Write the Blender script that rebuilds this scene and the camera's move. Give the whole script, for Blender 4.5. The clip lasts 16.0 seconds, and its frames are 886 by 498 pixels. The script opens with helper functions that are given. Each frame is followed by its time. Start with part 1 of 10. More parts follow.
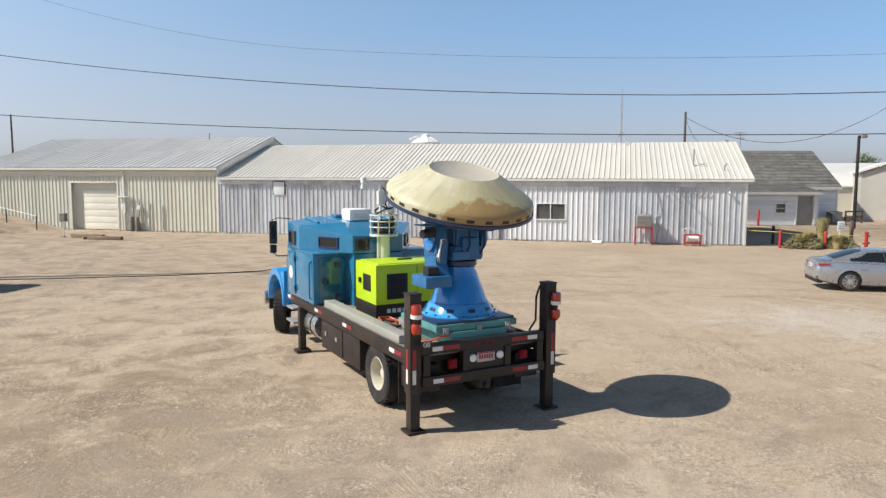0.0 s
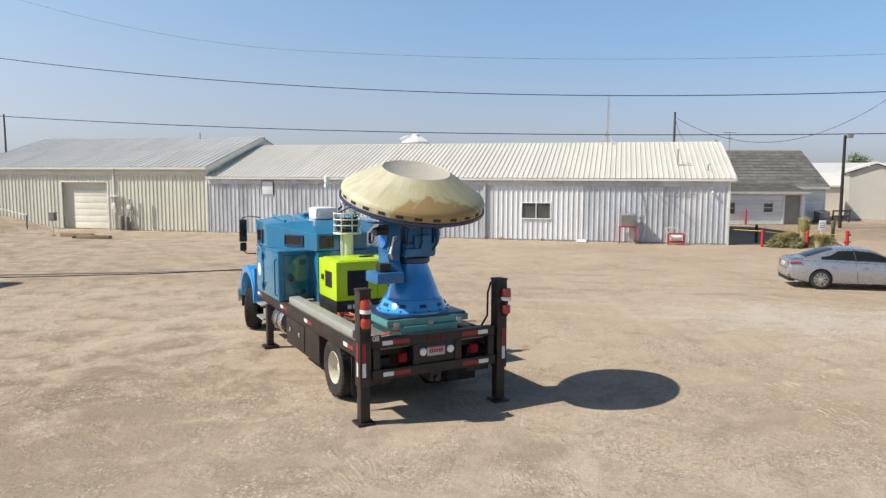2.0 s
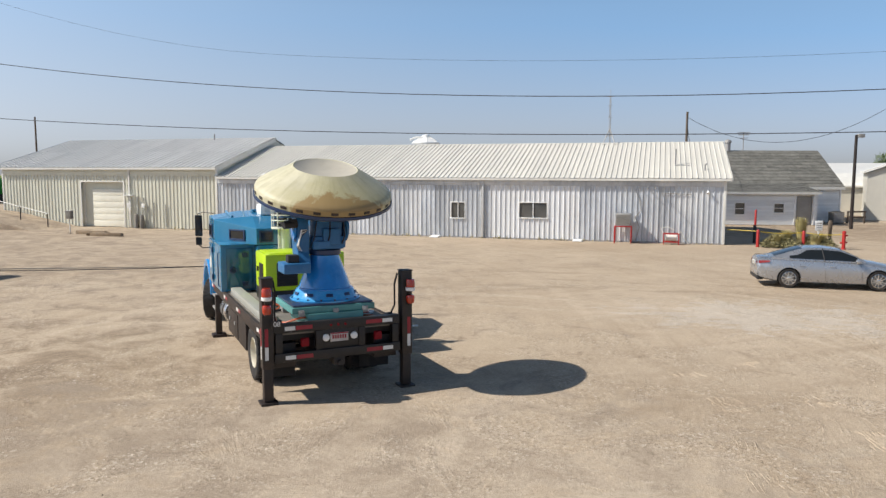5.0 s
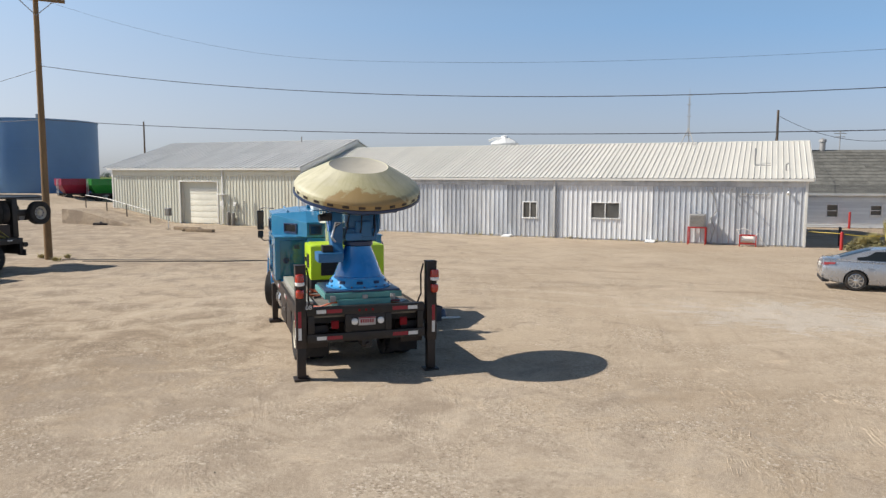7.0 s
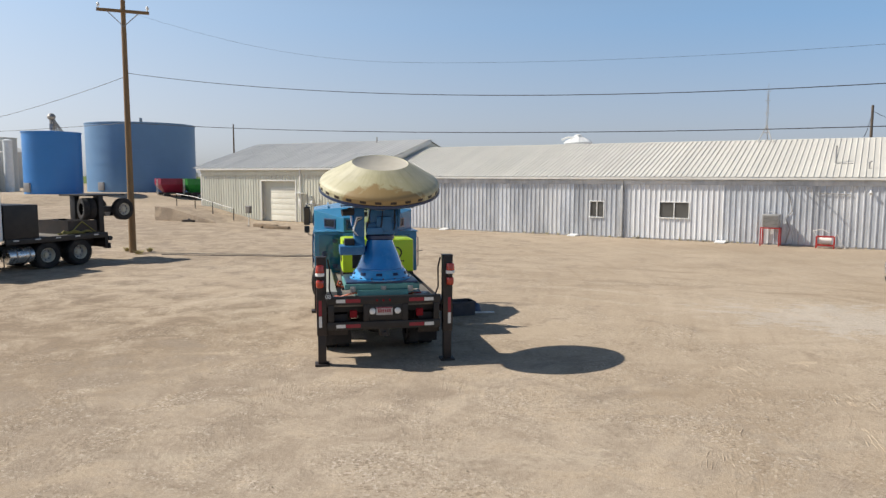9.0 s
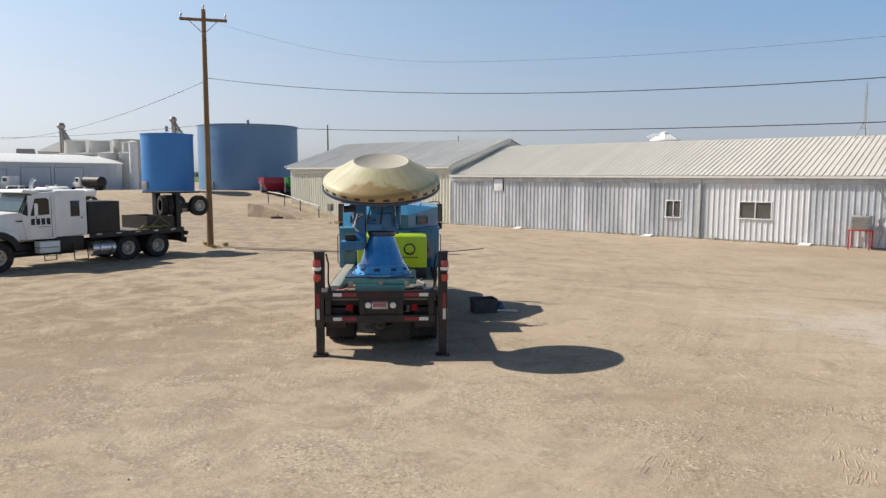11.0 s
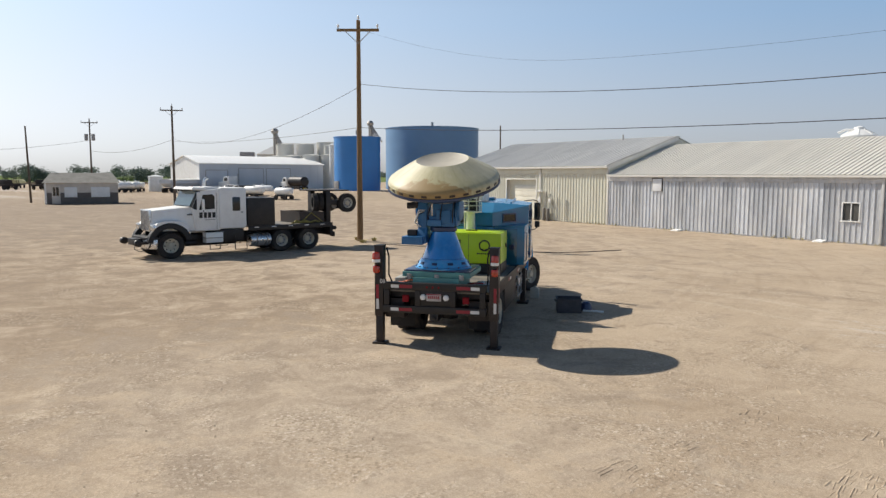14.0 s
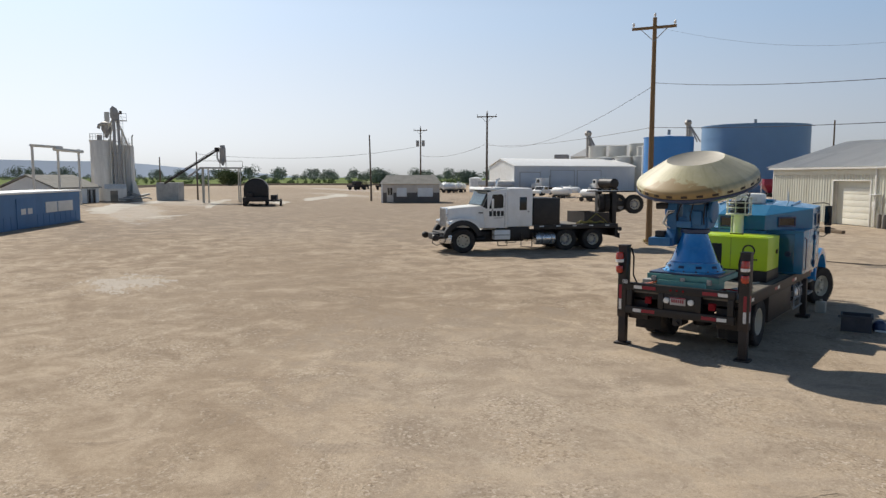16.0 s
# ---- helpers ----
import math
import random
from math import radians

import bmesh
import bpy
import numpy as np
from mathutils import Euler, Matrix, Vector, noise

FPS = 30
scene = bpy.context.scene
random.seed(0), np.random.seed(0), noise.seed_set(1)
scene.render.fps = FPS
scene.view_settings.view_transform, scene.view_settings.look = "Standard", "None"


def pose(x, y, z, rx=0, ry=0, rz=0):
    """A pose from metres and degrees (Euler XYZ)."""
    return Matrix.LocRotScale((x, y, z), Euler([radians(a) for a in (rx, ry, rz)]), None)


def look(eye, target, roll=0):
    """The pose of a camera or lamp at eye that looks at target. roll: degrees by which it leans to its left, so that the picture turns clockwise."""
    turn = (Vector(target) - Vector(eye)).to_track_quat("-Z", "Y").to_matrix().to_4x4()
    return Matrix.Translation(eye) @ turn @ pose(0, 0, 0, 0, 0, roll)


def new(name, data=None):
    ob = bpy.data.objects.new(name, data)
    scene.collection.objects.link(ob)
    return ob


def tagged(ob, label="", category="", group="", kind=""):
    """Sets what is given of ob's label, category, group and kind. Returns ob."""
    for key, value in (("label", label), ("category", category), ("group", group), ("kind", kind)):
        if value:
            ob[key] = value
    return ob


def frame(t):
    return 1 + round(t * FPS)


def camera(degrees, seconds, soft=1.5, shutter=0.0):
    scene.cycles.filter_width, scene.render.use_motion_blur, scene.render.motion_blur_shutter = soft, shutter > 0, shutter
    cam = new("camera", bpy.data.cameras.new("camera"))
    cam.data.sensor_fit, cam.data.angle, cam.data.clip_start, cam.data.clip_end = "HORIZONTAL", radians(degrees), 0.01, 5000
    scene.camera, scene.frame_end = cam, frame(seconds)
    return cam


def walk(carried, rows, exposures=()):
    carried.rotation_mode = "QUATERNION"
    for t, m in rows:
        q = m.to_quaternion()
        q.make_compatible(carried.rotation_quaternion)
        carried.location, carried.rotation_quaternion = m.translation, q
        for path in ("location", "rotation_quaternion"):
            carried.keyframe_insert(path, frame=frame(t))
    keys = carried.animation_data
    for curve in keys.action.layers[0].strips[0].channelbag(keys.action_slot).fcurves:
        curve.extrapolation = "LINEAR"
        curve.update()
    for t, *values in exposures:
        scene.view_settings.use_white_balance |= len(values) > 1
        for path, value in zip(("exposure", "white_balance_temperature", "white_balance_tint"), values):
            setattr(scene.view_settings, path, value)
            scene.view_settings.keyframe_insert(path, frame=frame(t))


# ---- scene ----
cam = camera(63.7, 16.0, soft=1.4)
METRES, EYE, TILT, LEAN, TURN = 13.26, 3.95, 0.0, 0.0, 0.0
ROWS = [
    (0.0, 0.0, 0.0, 0.0, 0.02, -5.91, -0.15),
    (0.5, 0.0147, -0.0048, -0.0005, -0.01, -5.89, -0.16),
    (1.0, 0.0273, -0.0119, -0.0001, -0.0, -5.93, -0.15),
    (1.5, 0.0422, -0.0183, -0.0009, -0.03, -5.95, -0.16),
    (2.0, 0.0595, -0.0255, -0.0004, -0.04, -5.94, -0.16),
    (2.5, 0.0824, -0.0365, -0.0001, -0.05, -5.93, -0.15),
    (3.0, 0.1095, -0.0456, -0.001, -0.07, -5.91, -0.15),
    (5.5, 0.2628, -0.0853, -0.0071, 4.39, -5.83, -0.13),
    (6.0, 0.2882, -0.0962, -0.0098, 6.24, -5.78, -0.1),
    (6.5, 0.3160, -0.1180, -0.0112, 8.22, -5.78, -0.19),
    (7.0, 0.3398, -0.1319, -0.0109, 10.28, -5.78, -0.2),
    (7.5, 0.3719, -0.1484, -0.0119, 13.66, -5.74, -0.21),
    (8.0, 0.3978, -0.1538, -0.0134, 15.59, -5.75, -0.18),
    (10.5, 0.5696, -0.1093, -0.0169, 22.15, -5.86, -0.16),
    (11.0, 0.6162, -0.0967, -0.0169, 25.81, -5.89, -0.15),
    (11.5, 0.6549, -0.0835, -0.018, 29.9, -5.89, -0.15),
    (12.0, 0.6904, -0.069, -0.0193, 32.22, -5.91, -0.17),
    (12.5, 0.7234, -0.0558, -0.0199, 33.47, -5.91, -0.17),
    (13.0, 0.7574, -0.039, -0.0205, 35.68, -5.92, -0.16),
    (13.5, 0.7879, -0.0201, -0.0209, 37.99, -5.91, -0.19),
    (14.0, 0.816, -0.0038, -0.0207, 41.24, -5.89, -0.14),
    (14.5, 0.8422, 0.0114, -0.0213, 46.18, -5.86, -0.12),
    (15.0, 0.871, 0.0295, -0.0218, 54.38, -5.81, -0.13),
    (15.5, 0.8932, 0.0439, -0.0231, 61.38, -5.76, -0.1),
    (16.0, 0.912, 0.0635, -0.0241, 66.15, -5.77, -0.04),
]
walk(cam, [(t, pose(0, 0, EYE, TILT, LEAN, TURN) @ pose(METRES * x, METRES * y, METRES * z, 90 + pitch, roll, yaw)) for t, x, y, z, yaw, pitch, roll in ROWS],
     [(0.0, 0.14, 6500, 10), (3.0, 0.13, 6500, 10), (6.5, 0.06, 6500, 10), (11.0, 0.03, 6700, 10), (12.0, 0.06, 6720, 10), (13.0, 0.06, 6720, 10), (14.0, 0.02, 6720, 10), (15.0, -0.07, 6700, 10), (16.0, -0.22, 6650, 10)])

# ---- sky, sun ----
SUN_TO = Vector((-3.83, -0.68, 3.60)).normalized()
SUN_EL = math.asin(SUN_TO.z)
world = bpy.data.worlds.new("world")
scene.world = world
world.use_nodes = True
wt = world.node_tree
wt.nodes.clear()
w_out = wt.nodes.new("ShaderNodeOutputWorld")
w_bg = wt.nodes.new("ShaderNodeBackground")
w_sky = wt.nodes.new("ShaderNodeTexSky")
w_sky.sky_type = "NISHITA"
w_sky.sun_disc = False
w_sky.sun_elevation = SUN_EL
w_sky.sun_rotation = math.atan2(SUN_TO.x, SUN_TO.y)
w_sky.altitude = 1500
w_sky.air_density, w_sky.dust_density, w_sky.ozone_density = 1.25, 2.2, 4.0
w_bg.inputs["Strength"].default_value = 0.105
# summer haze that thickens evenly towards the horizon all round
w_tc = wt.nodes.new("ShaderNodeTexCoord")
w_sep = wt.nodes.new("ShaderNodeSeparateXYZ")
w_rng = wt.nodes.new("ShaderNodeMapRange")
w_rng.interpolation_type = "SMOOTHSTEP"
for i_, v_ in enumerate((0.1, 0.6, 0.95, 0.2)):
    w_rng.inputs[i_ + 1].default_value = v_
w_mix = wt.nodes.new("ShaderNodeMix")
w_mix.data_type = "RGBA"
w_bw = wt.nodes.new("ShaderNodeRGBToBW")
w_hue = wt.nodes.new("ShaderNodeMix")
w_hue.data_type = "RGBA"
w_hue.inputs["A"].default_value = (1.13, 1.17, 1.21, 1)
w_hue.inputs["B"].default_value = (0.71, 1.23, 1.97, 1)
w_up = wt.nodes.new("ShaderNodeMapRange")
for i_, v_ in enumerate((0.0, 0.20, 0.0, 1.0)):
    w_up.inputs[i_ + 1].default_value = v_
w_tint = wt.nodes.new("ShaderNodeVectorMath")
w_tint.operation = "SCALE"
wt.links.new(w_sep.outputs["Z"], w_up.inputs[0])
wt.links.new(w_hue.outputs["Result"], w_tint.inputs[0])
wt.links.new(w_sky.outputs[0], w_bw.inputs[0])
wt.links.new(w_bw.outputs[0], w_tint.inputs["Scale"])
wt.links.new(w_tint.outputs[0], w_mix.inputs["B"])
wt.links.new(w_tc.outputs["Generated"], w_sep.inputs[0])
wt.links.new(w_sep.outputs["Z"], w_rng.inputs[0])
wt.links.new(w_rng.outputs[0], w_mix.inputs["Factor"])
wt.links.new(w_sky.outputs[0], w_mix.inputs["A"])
# the sky is brighter and whiter on the sun's side, deeper blue overhead
w_side = wt.nodes.new("ShaderNodeVectorMath")
w_side.operation = "DOT_PRODUCT"
w_side.inputs[1].default_value = Vector((SUN_TO.x, SUN_TO.y, 0)).normalized()
wt.links.new(w_tc.outputs["Generated"], w_side.inputs[0])
w_gain = wt.nodes.new("ShaderNodeMapRange")
for i_, v_ in enumerate((-1.0, 1.0, 0.79, 1.05)):
    w_gain.inputs[i_ + 1].default_value = v_
wt.links.new(w_side.outputs["Value"], w_gain.inputs[0])
w_deep = wt.nodes.new("ShaderNodeMapRange")
for i_, v_ in enumerate((0.25, 0.8, 1.0, 0.46)):
    w_deep.inputs[i_ + 1].default_value = v_
wt.links.new(w_sep.outputs["Z"], w_deep.inputs[0])
w_mul = wt.nodes.new("ShaderNodeMath")
w_mul.operation = "MULTIPLY"
w_rise = wt.nodes.new("ShaderNodeMapRange")
for i_, v_ in enumerate((0.0, 0.22, 0.78, 1.26)):
    w_rise.inputs[i_ + 1].default_value = v_
wt.links.new(w_sep.outputs["Z"], w_rise.inputs[0])
w_lift = wt.nodes.new("ShaderNodeMath")
w_lift.operation = "MULTIPLY"
wt.links.new(w_gain.outputs[0], w_lift.inputs[0])
wt.links.new(w_rise.outputs[0], w_lift.inputs[1])
wt.links.new(w_lift.outputs[0], w_mul.inputs[0])
wt.links.new(w_deep.outputs[0], w_mul.inputs[1])
w_all = wt.nodes.new("ShaderNodeVectorMath")
w_all.operation = "SCALE"
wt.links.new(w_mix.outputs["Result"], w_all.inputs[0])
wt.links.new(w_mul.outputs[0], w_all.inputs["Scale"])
w_pale = wt.nodes.new("ShaderNodeMapRange")
for i_, v_ in enumerate((-1.0, 1.0, 1.4, 0.28)):
    w_pale.inputs[i_ + 1].default_value = v_
wt.links.new(w_side.outputs["Value"], w_pale.inputs[0])
w_blue = wt.nodes.new("ShaderNodeMath")
w_blue.operation, w_blue.use_clamp = "MULTIPLY", True
wt.links.new(w_up.outputs[0], w_blue.inputs[0])
wt.links.new(w_pale.outputs[0], w_blue.inputs[1])
wt.links.new(w_blue.outputs[0], w_hue.inputs["Factor"])
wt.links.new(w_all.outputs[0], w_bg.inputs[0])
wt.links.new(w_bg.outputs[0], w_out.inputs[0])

sun = new("sun", bpy.data.lights.new("sun", "SUN"))
sun.data.energy, sun.data.angle, sun.data.color = 5.0, radians(0.55), (1.0, 0.95, 0.86)
sun.matrix_world = look(tuple(SUN_TO * 100), (0, 0, 0))

# ---- materials ----


def mat(name, col, rough=0.6, metal=0.0, var=0.15, scale=2.0, bump=0.05, bscale=30.0, rnd=0.0, coat=0.0,
        dirt=None, dirt_amt=0.0, dirt_scale=1.0, stretch=(1, 1, 1), spec=0.5):
    m = bpy.data.materials.new(name)
    m.use_nodes = True
    t = m.node_tree
    n, lk = t.nodes, t.links
    p = n["Principled BSDF"]
    tc = n.new("ShaderNodeTexCoord")
    oi = n.new("ShaderNodeObjectInfo")
    off = n.new("ShaderNodeVectorMath")
    off.operation = "MULTIPLY_ADD"
    mul = n.new("ShaderNodeMath")
    mul.operation = "MULTIPLY"
    mul.inputs[1].default_value = 37.0
    lk.new(oi.outputs["Random"], mul.inputs[0])
    off.inputs[1].default_value = stretch
    lk.new(tc.outputs["Object"], off.inputs[0])
    lk.new(mul.outputs[0], off.inputs[2])
    big = n.new("ShaderNodeTexNoise")
    big.inputs["Scale"].default_value, big.inputs["Detail"].default_value, big.inputs["Roughness"].default_value = scale, 5, 0.6
    fine = n.new("ShaderNodeTexNoise")
    fine.inputs["Scale"].default_value, fine.inputs["Detail"].default_value = bscale, 3
    lk.new(off.outputs[0], big.inputs["Vector"])
    lk.new(off.outputs[0], fine.inputs["Vector"])
    # value factor: 1 +- var from the two scales and the piece's own random
    a = n.new("ShaderNodeMapRange")
    a.inputs[1].default_value, a.inputs[2].default_value = 0.3, 0.7
    a.inputs[3].default_value, a.inputs[4].default_value = 1 - var, 1 + var
    lk.new(big.outputs[0], a.inputs[0])
    b = n.new("ShaderNodeMapRange")
    b.inputs[1].default_value, b.inputs[2].default_value = 0.25, 0.75
    b.inputs[3].default_value, b.inputs[4].default_value = 1 - var * 0.5, 1 + var * 0.5
    lk.new(fine.outputs[0], b.inputs[0])
    ab = n.new("ShaderNodeMath")
    ab.operation = "MULTIPLY"
    lk.new(a.outputs[0], ab.inputs[0])
    lk.new(b.outputs[0], ab.inputs[1])
    r = n.new("ShaderNodeMapRange")
    r.inputs[3].default_value, r.inputs[4].default_value = 1 - rnd, 1 + rnd
    lk.new(oi.outputs["Random"], r.inputs[0])
    abr = n.new("ShaderNodeMath")
    abr.operation = "MULTIPLY"
    lk.new(ab.outputs[0], abr.inputs[0])
    lk.new(r.outputs[0], abr.inputs[1])
    cm = n.new("ShaderNodeVectorMath")
    cm.operation = "SCALE"
    cm.inputs[0].default_value = col
    lk.new(abr.outputs[0], cm.inputs["Scale"])
    last = cm.outputs[0]
    if dirt is not None:
        dn = n.new("ShaderNodeTexNoise")
        dn.inputs["Scale"].default_value, dn.inputs["Detail"].default_value, dn.inputs["Roughness"].default_value = dirt_scale, 8, 0.7
        lk.new(off.outputs[0], dn.inputs["Vector"])
        dm = n.new("ShaderNodeMapRange")
        dm.inputs[1].default_value, dm.inputs[2].default_value = 0.45, 0.75
        dm.inputs[3].default_value, dm.inputs[4].default_value = 0.0, dirt_amt
        lk.new(dn.outputs[0], dm.inputs[0])
        mx = n.new("ShaderNodeMix")
        mx.data_type = "RGBA"
        mx.inputs["B"].default_value = (*dirt, 1)
        lk.new(dm.outputs[0], mx.inputs["Factor"])
        lk.new(last, mx.inputs["A"])
        last = mx.outputs["Result"]
    lk.new(last, p.inputs["Base Color"])
    rr = n.new("ShaderNodeMapRange")
    rr.inputs[3].default_value, rr.inputs[4].default_value = max(0.02, rough - 0.12), min(1, rough + 0.12)
    lk.new(big.outputs[0], rr.inputs[0])
    lk.new(rr.outputs[0], p.inputs["Roughness"])
    p.inputs["Metallic"].default_value = metal
    p.inputs["Specular IOR Level"].default_value = spec
    if coat:
        p.inputs["Coat Weight"].default_value, p.inputs["Coat Roughness"].default_value = coat, 0.06
    if bump:
        bp = n.new("ShaderNodeBump")
        bp.inputs["Strength"].default_value, bp.inputs["Distance"].default_value = bump, 0.02
        lk.new(fine.outputs[0], bp.inputs["Height"])
        lk.new(bp.outputs[0], p.inputs["Normal"])
    return m


def dirt_ground():
    """Packed pale gravel: stones, washes of sand, long wheel tracks."""
    m = bpy.data.materials.new("packed_gravel")
    m.use_nodes = True
    t = m.node_tree
    n, lk = t.nodes, t.links
    p = n["Principled BSDF"]
    geo = n.new("ShaderNodeNewGeometry")

    def noise_at(scale, detail=6, rough=0.6, sx=1.0, sy=1.0, turn=0.0, dist=0.0):
        mp = n.new("ShaderNodeMapping")
        mp.inputs["Scale"].default_value = (sx, sy, 1)
        mp.inputs["Rotation"].default_value = (0, 0, radians(turn))
        lk.new(geo.outputs["Position"], mp.inputs["Vector"])
        q = n.new("ShaderNodeTexNoise")
        q.inputs["Scale"].default_value, q.inputs["Detail"].default_value, q.inputs["Roughness"].default_value = scale, detail, rough
        q.inputs["Distortion"].default_value = dist
        lk.new(mp.outputs[0], q.inputs["Vector"])
        return q.outputs[0]

    def rng(x, a, b, c, d):
        q = n.new("ShaderNodeMapRange")
        for i, v in enumerate((a, b, c, d)):
            q.inputs[i + 1].default_value = v
        lk.new(x, q.inputs[0])
        return q.outputs[0]

    def mixc(f, a, b):
        q = n.new("ShaderNodeMix")
        q.data_type = "RGBA"
        lk.new(f, q.inputs["Factor"])
        for key, v in (("A", a), ("B", b)):
            if isinstance(v, tuple):
                q.inputs[key].default_value = (*v, 1)
            else:
                lk.new(v, q.inputs[key])
        return q.outputs["Result"]

    wash = rng(noise_at(0.16, 6, 0.6, dist=0.6), 0.35, 0.68, 0, 1)
    c = mixc(wash, (0.545, 0.437, 0.318), (0.605, 0.495, 0.372))
    patch = rng(noise_at(0.9, 8, 0.75, dist=0.5), 0.46, 0.70, 0, 0.22)
    c = mixc(patch, c, (0.40, 0.305, 0.21))
    mott = rng(noise_at(3.2, 8, 0.75, dist=0.3), 0.42, 0.64, 0, 0.20)
    c = mixc(mott, c, (0.41, 0.315, 0.22))

    def math2(op, a, b):
        q = n.new("ShaderNodeMath")
        q.operation = op
        for k, v in enumerate((a, b)):
            if isinstance(v, (int, float)):
                q.inputs[k].default_value = v
            else:
                lk.new(v, q.inputs[k])
        return q.outputs[0]

    # sweeping wheel tracks: streaks that follow the bends which vehicles take through the yard
    for cx, cy, fine, along, lo, hi, amt, col, seed in ((2.6, 14.5, 1.5, 1.6, 0.50, 0.68, 0.5, (0.66, 0.545, 0.415), 3.0), (2.6, 14.5, 2.6, 2.4, 0.52, 0.68, 0.36, (0.37, 0.28, 0.19), 8.0),
                                                        (-27.0, 17.5, 1.7, 2.5, 0.48, 0.66, 0.55, (0.65, 0.535, 0.405), 14.0), (-27.0, 17.5, 2.8, 3.0, 0.52, 0.68, 0.36, (0.36, 0.27, 0.185), 19.0),
                                                        (-21.0, 78.0, 0.9, 9.0, 0.50, 0.66, 0.45, (0.64, 0.53, 0.405), 25.0), (-21.0, 78.0, 1.6, 9.0, 0.52, 0.68, 0.36, (0.36, 0.27, 0.19), 31.0)):
        rel = n.new("ShaderNodeVectorMath")
        rel.operation = "SUBTRACT"
        rel.inputs[1].default_value = (cx, cy, 0)
        lk.new(geo.outputs["Position"], rel.inputs[0])
        ln = n.new("ShaderNodeVectorMath")
        ln.operation = "LENGTH"
        lk.new(rel.outputs[0], ln.inputs[0])
        sp = n.new("ShaderNodeSeparateXYZ")
        lk.new(rel.outputs[0], sp.inputs[0])
        ang = math2("ARCTAN2", sp.outputs["Y"], sp.outputs["X"])
        cmb = n.new("ShaderNodeCombineXYZ")
        lk.new(math2("MULTIPLY", ln.outputs["Value"], fine), cmb.inputs["X"])
        lk.new(math2("MULTIPLY", ang, along), cmb.inputs["Y"])
        cmb.inputs["Z"].default_value = seed
        q = n.new("ShaderNodeTexNoise")
        q.inputs["Scale"].default_value, q.inputs["Detail"].default_value, q.inputs["Roughness"].default_value, q.inputs["Distortion"].default_value = 1.0, 6, 0.62, 0.5
        lk.new(cmb.outputs[0], q.inputs["Vector"])
        gate = rng(noise_at(0.11, 3, 0.5, turn=seed * 7), 0.40, 0.60, 0.15, 1)
        c = mixc(math2("MULTIPLY", rng(q.outputs[0], lo, hi, 0, amt), gate), c, col)
    # paired wheel lines
    for cx, cy, R, amt, col in ((3.0, 13.6, 9.6, 0.5, (0.68, 0.57, 0.44)), (-27.0, 17.5, 21.6, 0.45, (0.67, 0.56, 0.43)), (-27.0, 17.5, 24.6, 0.4, (0.35, 0.265, 0.18)),
                                (-60.0, -265.0, 293.2, 0.55, (0.68, 0.58, 0.45)), (-60.0, -265.0, 297.5, 0.5, (0.34, 0.26, 0.18)), (-60.0, -265.0, 301.5, 0.5, (0.34, 0.26, 0.18)),
                                (-21.0, 78.0, 80.3, 0.5, (0.36, 0.275, 0.19)), (-21.0, 78.0, 76.0, 0.5, (0.66, 0.56, 0.43)), (-21.0, 78.0, 71.5, 0.4, (0.36, 0.275, 0.19))):
        dd = n.new("ShaderNodeVectorMath")
        dd.operation = "DISTANCE"
        dd.inputs[1].default_value = (cx, cy, 0)
        lk.new(geo.outputs["Position"], dd.inputs[0])
        off = math2("ADD", math2("SUBTRACT", dd.outputs["Value"], R), rng(noise_at(0.25, 4, 0.6, turn=R), 0.3, 0.7, -0.5, 0.5))
        near = math2("ABSOLUTE", math2("SUBTRACT", math2("ABSOLUTE", off, 0.0), 0.95), 0.0)
        gate = rng(noise_at(0.30, 6, 0.7, turn=R * 3), 0.44, 0.60, 0, 1)
        c = mixc(math2("MULTIPLY", rng(near, 0.06, 0.26, amt, 0), gate), c, col)
    broad = rng(noise_at(0.035, 5, 0.6, 0.7, 1.5, 20, 0.5), 0.5, 0.68, 0, 0.5)
    c = mixc(broad, c, (0.35, 0.265, 0.18))
    pale = rng(noise_at(0.05, 5, 0.6, 0.6, 1.6, 0, 0.4), 0.56, 0.70, 0, 0.5)
    c = mixc(pale, c, (0.60, 0.50, 0.375))
    # uneven ovals of darker ground, in the far yard and nearer
    DARKER = ((-33.0, 18.0, 15.0, 5.0, 0.5), (-66.0, 30.0, 56.0, 36.0, 0.8), (-12.0, 6.0, 17.0, 10.0, 0.6), (-50.0, 7.0, 17.0, 8.0, 0.8), (-31.0, 0.0, 13.0, 6.0, 0.65), (-165.0, 45.0, 85.0, 40.0, 0.55), (33.0, 52.0, 15.0, 10.0, 0.75), (-58.0, 3.2, 9.0, 3.0, 0.5), (-45.0, -1.0, 13.0, 5.0, 0.75), (-6.8, 9.0, 4.6, 6.0, 0.3), (7.6, 9.0, 3.6, 4.6, 0.2))
    # chalky worn places, each an uneven oval
    sx = n.new("ShaderNodeSeparateXYZ")
    lk.new(geo.outputs["Position"], sx.inputs[0])
    ragged = rng(noise_at(0.8, 8, 0.75, dist=0.6), 0.3, 0.7, -1.6, 1.6)
    streaky = n.new("ShaderNodeMath")
    streaky.operation = "ADD"
    lk.new(ragged, streaky.inputs[0])
    lk.new(rng(noise_at(2.2, 7, 0.8, 0.5, 2.6, 15, 0.5), 0.35, 0.65, -1.1, 1.3), streaky.inputs[1])
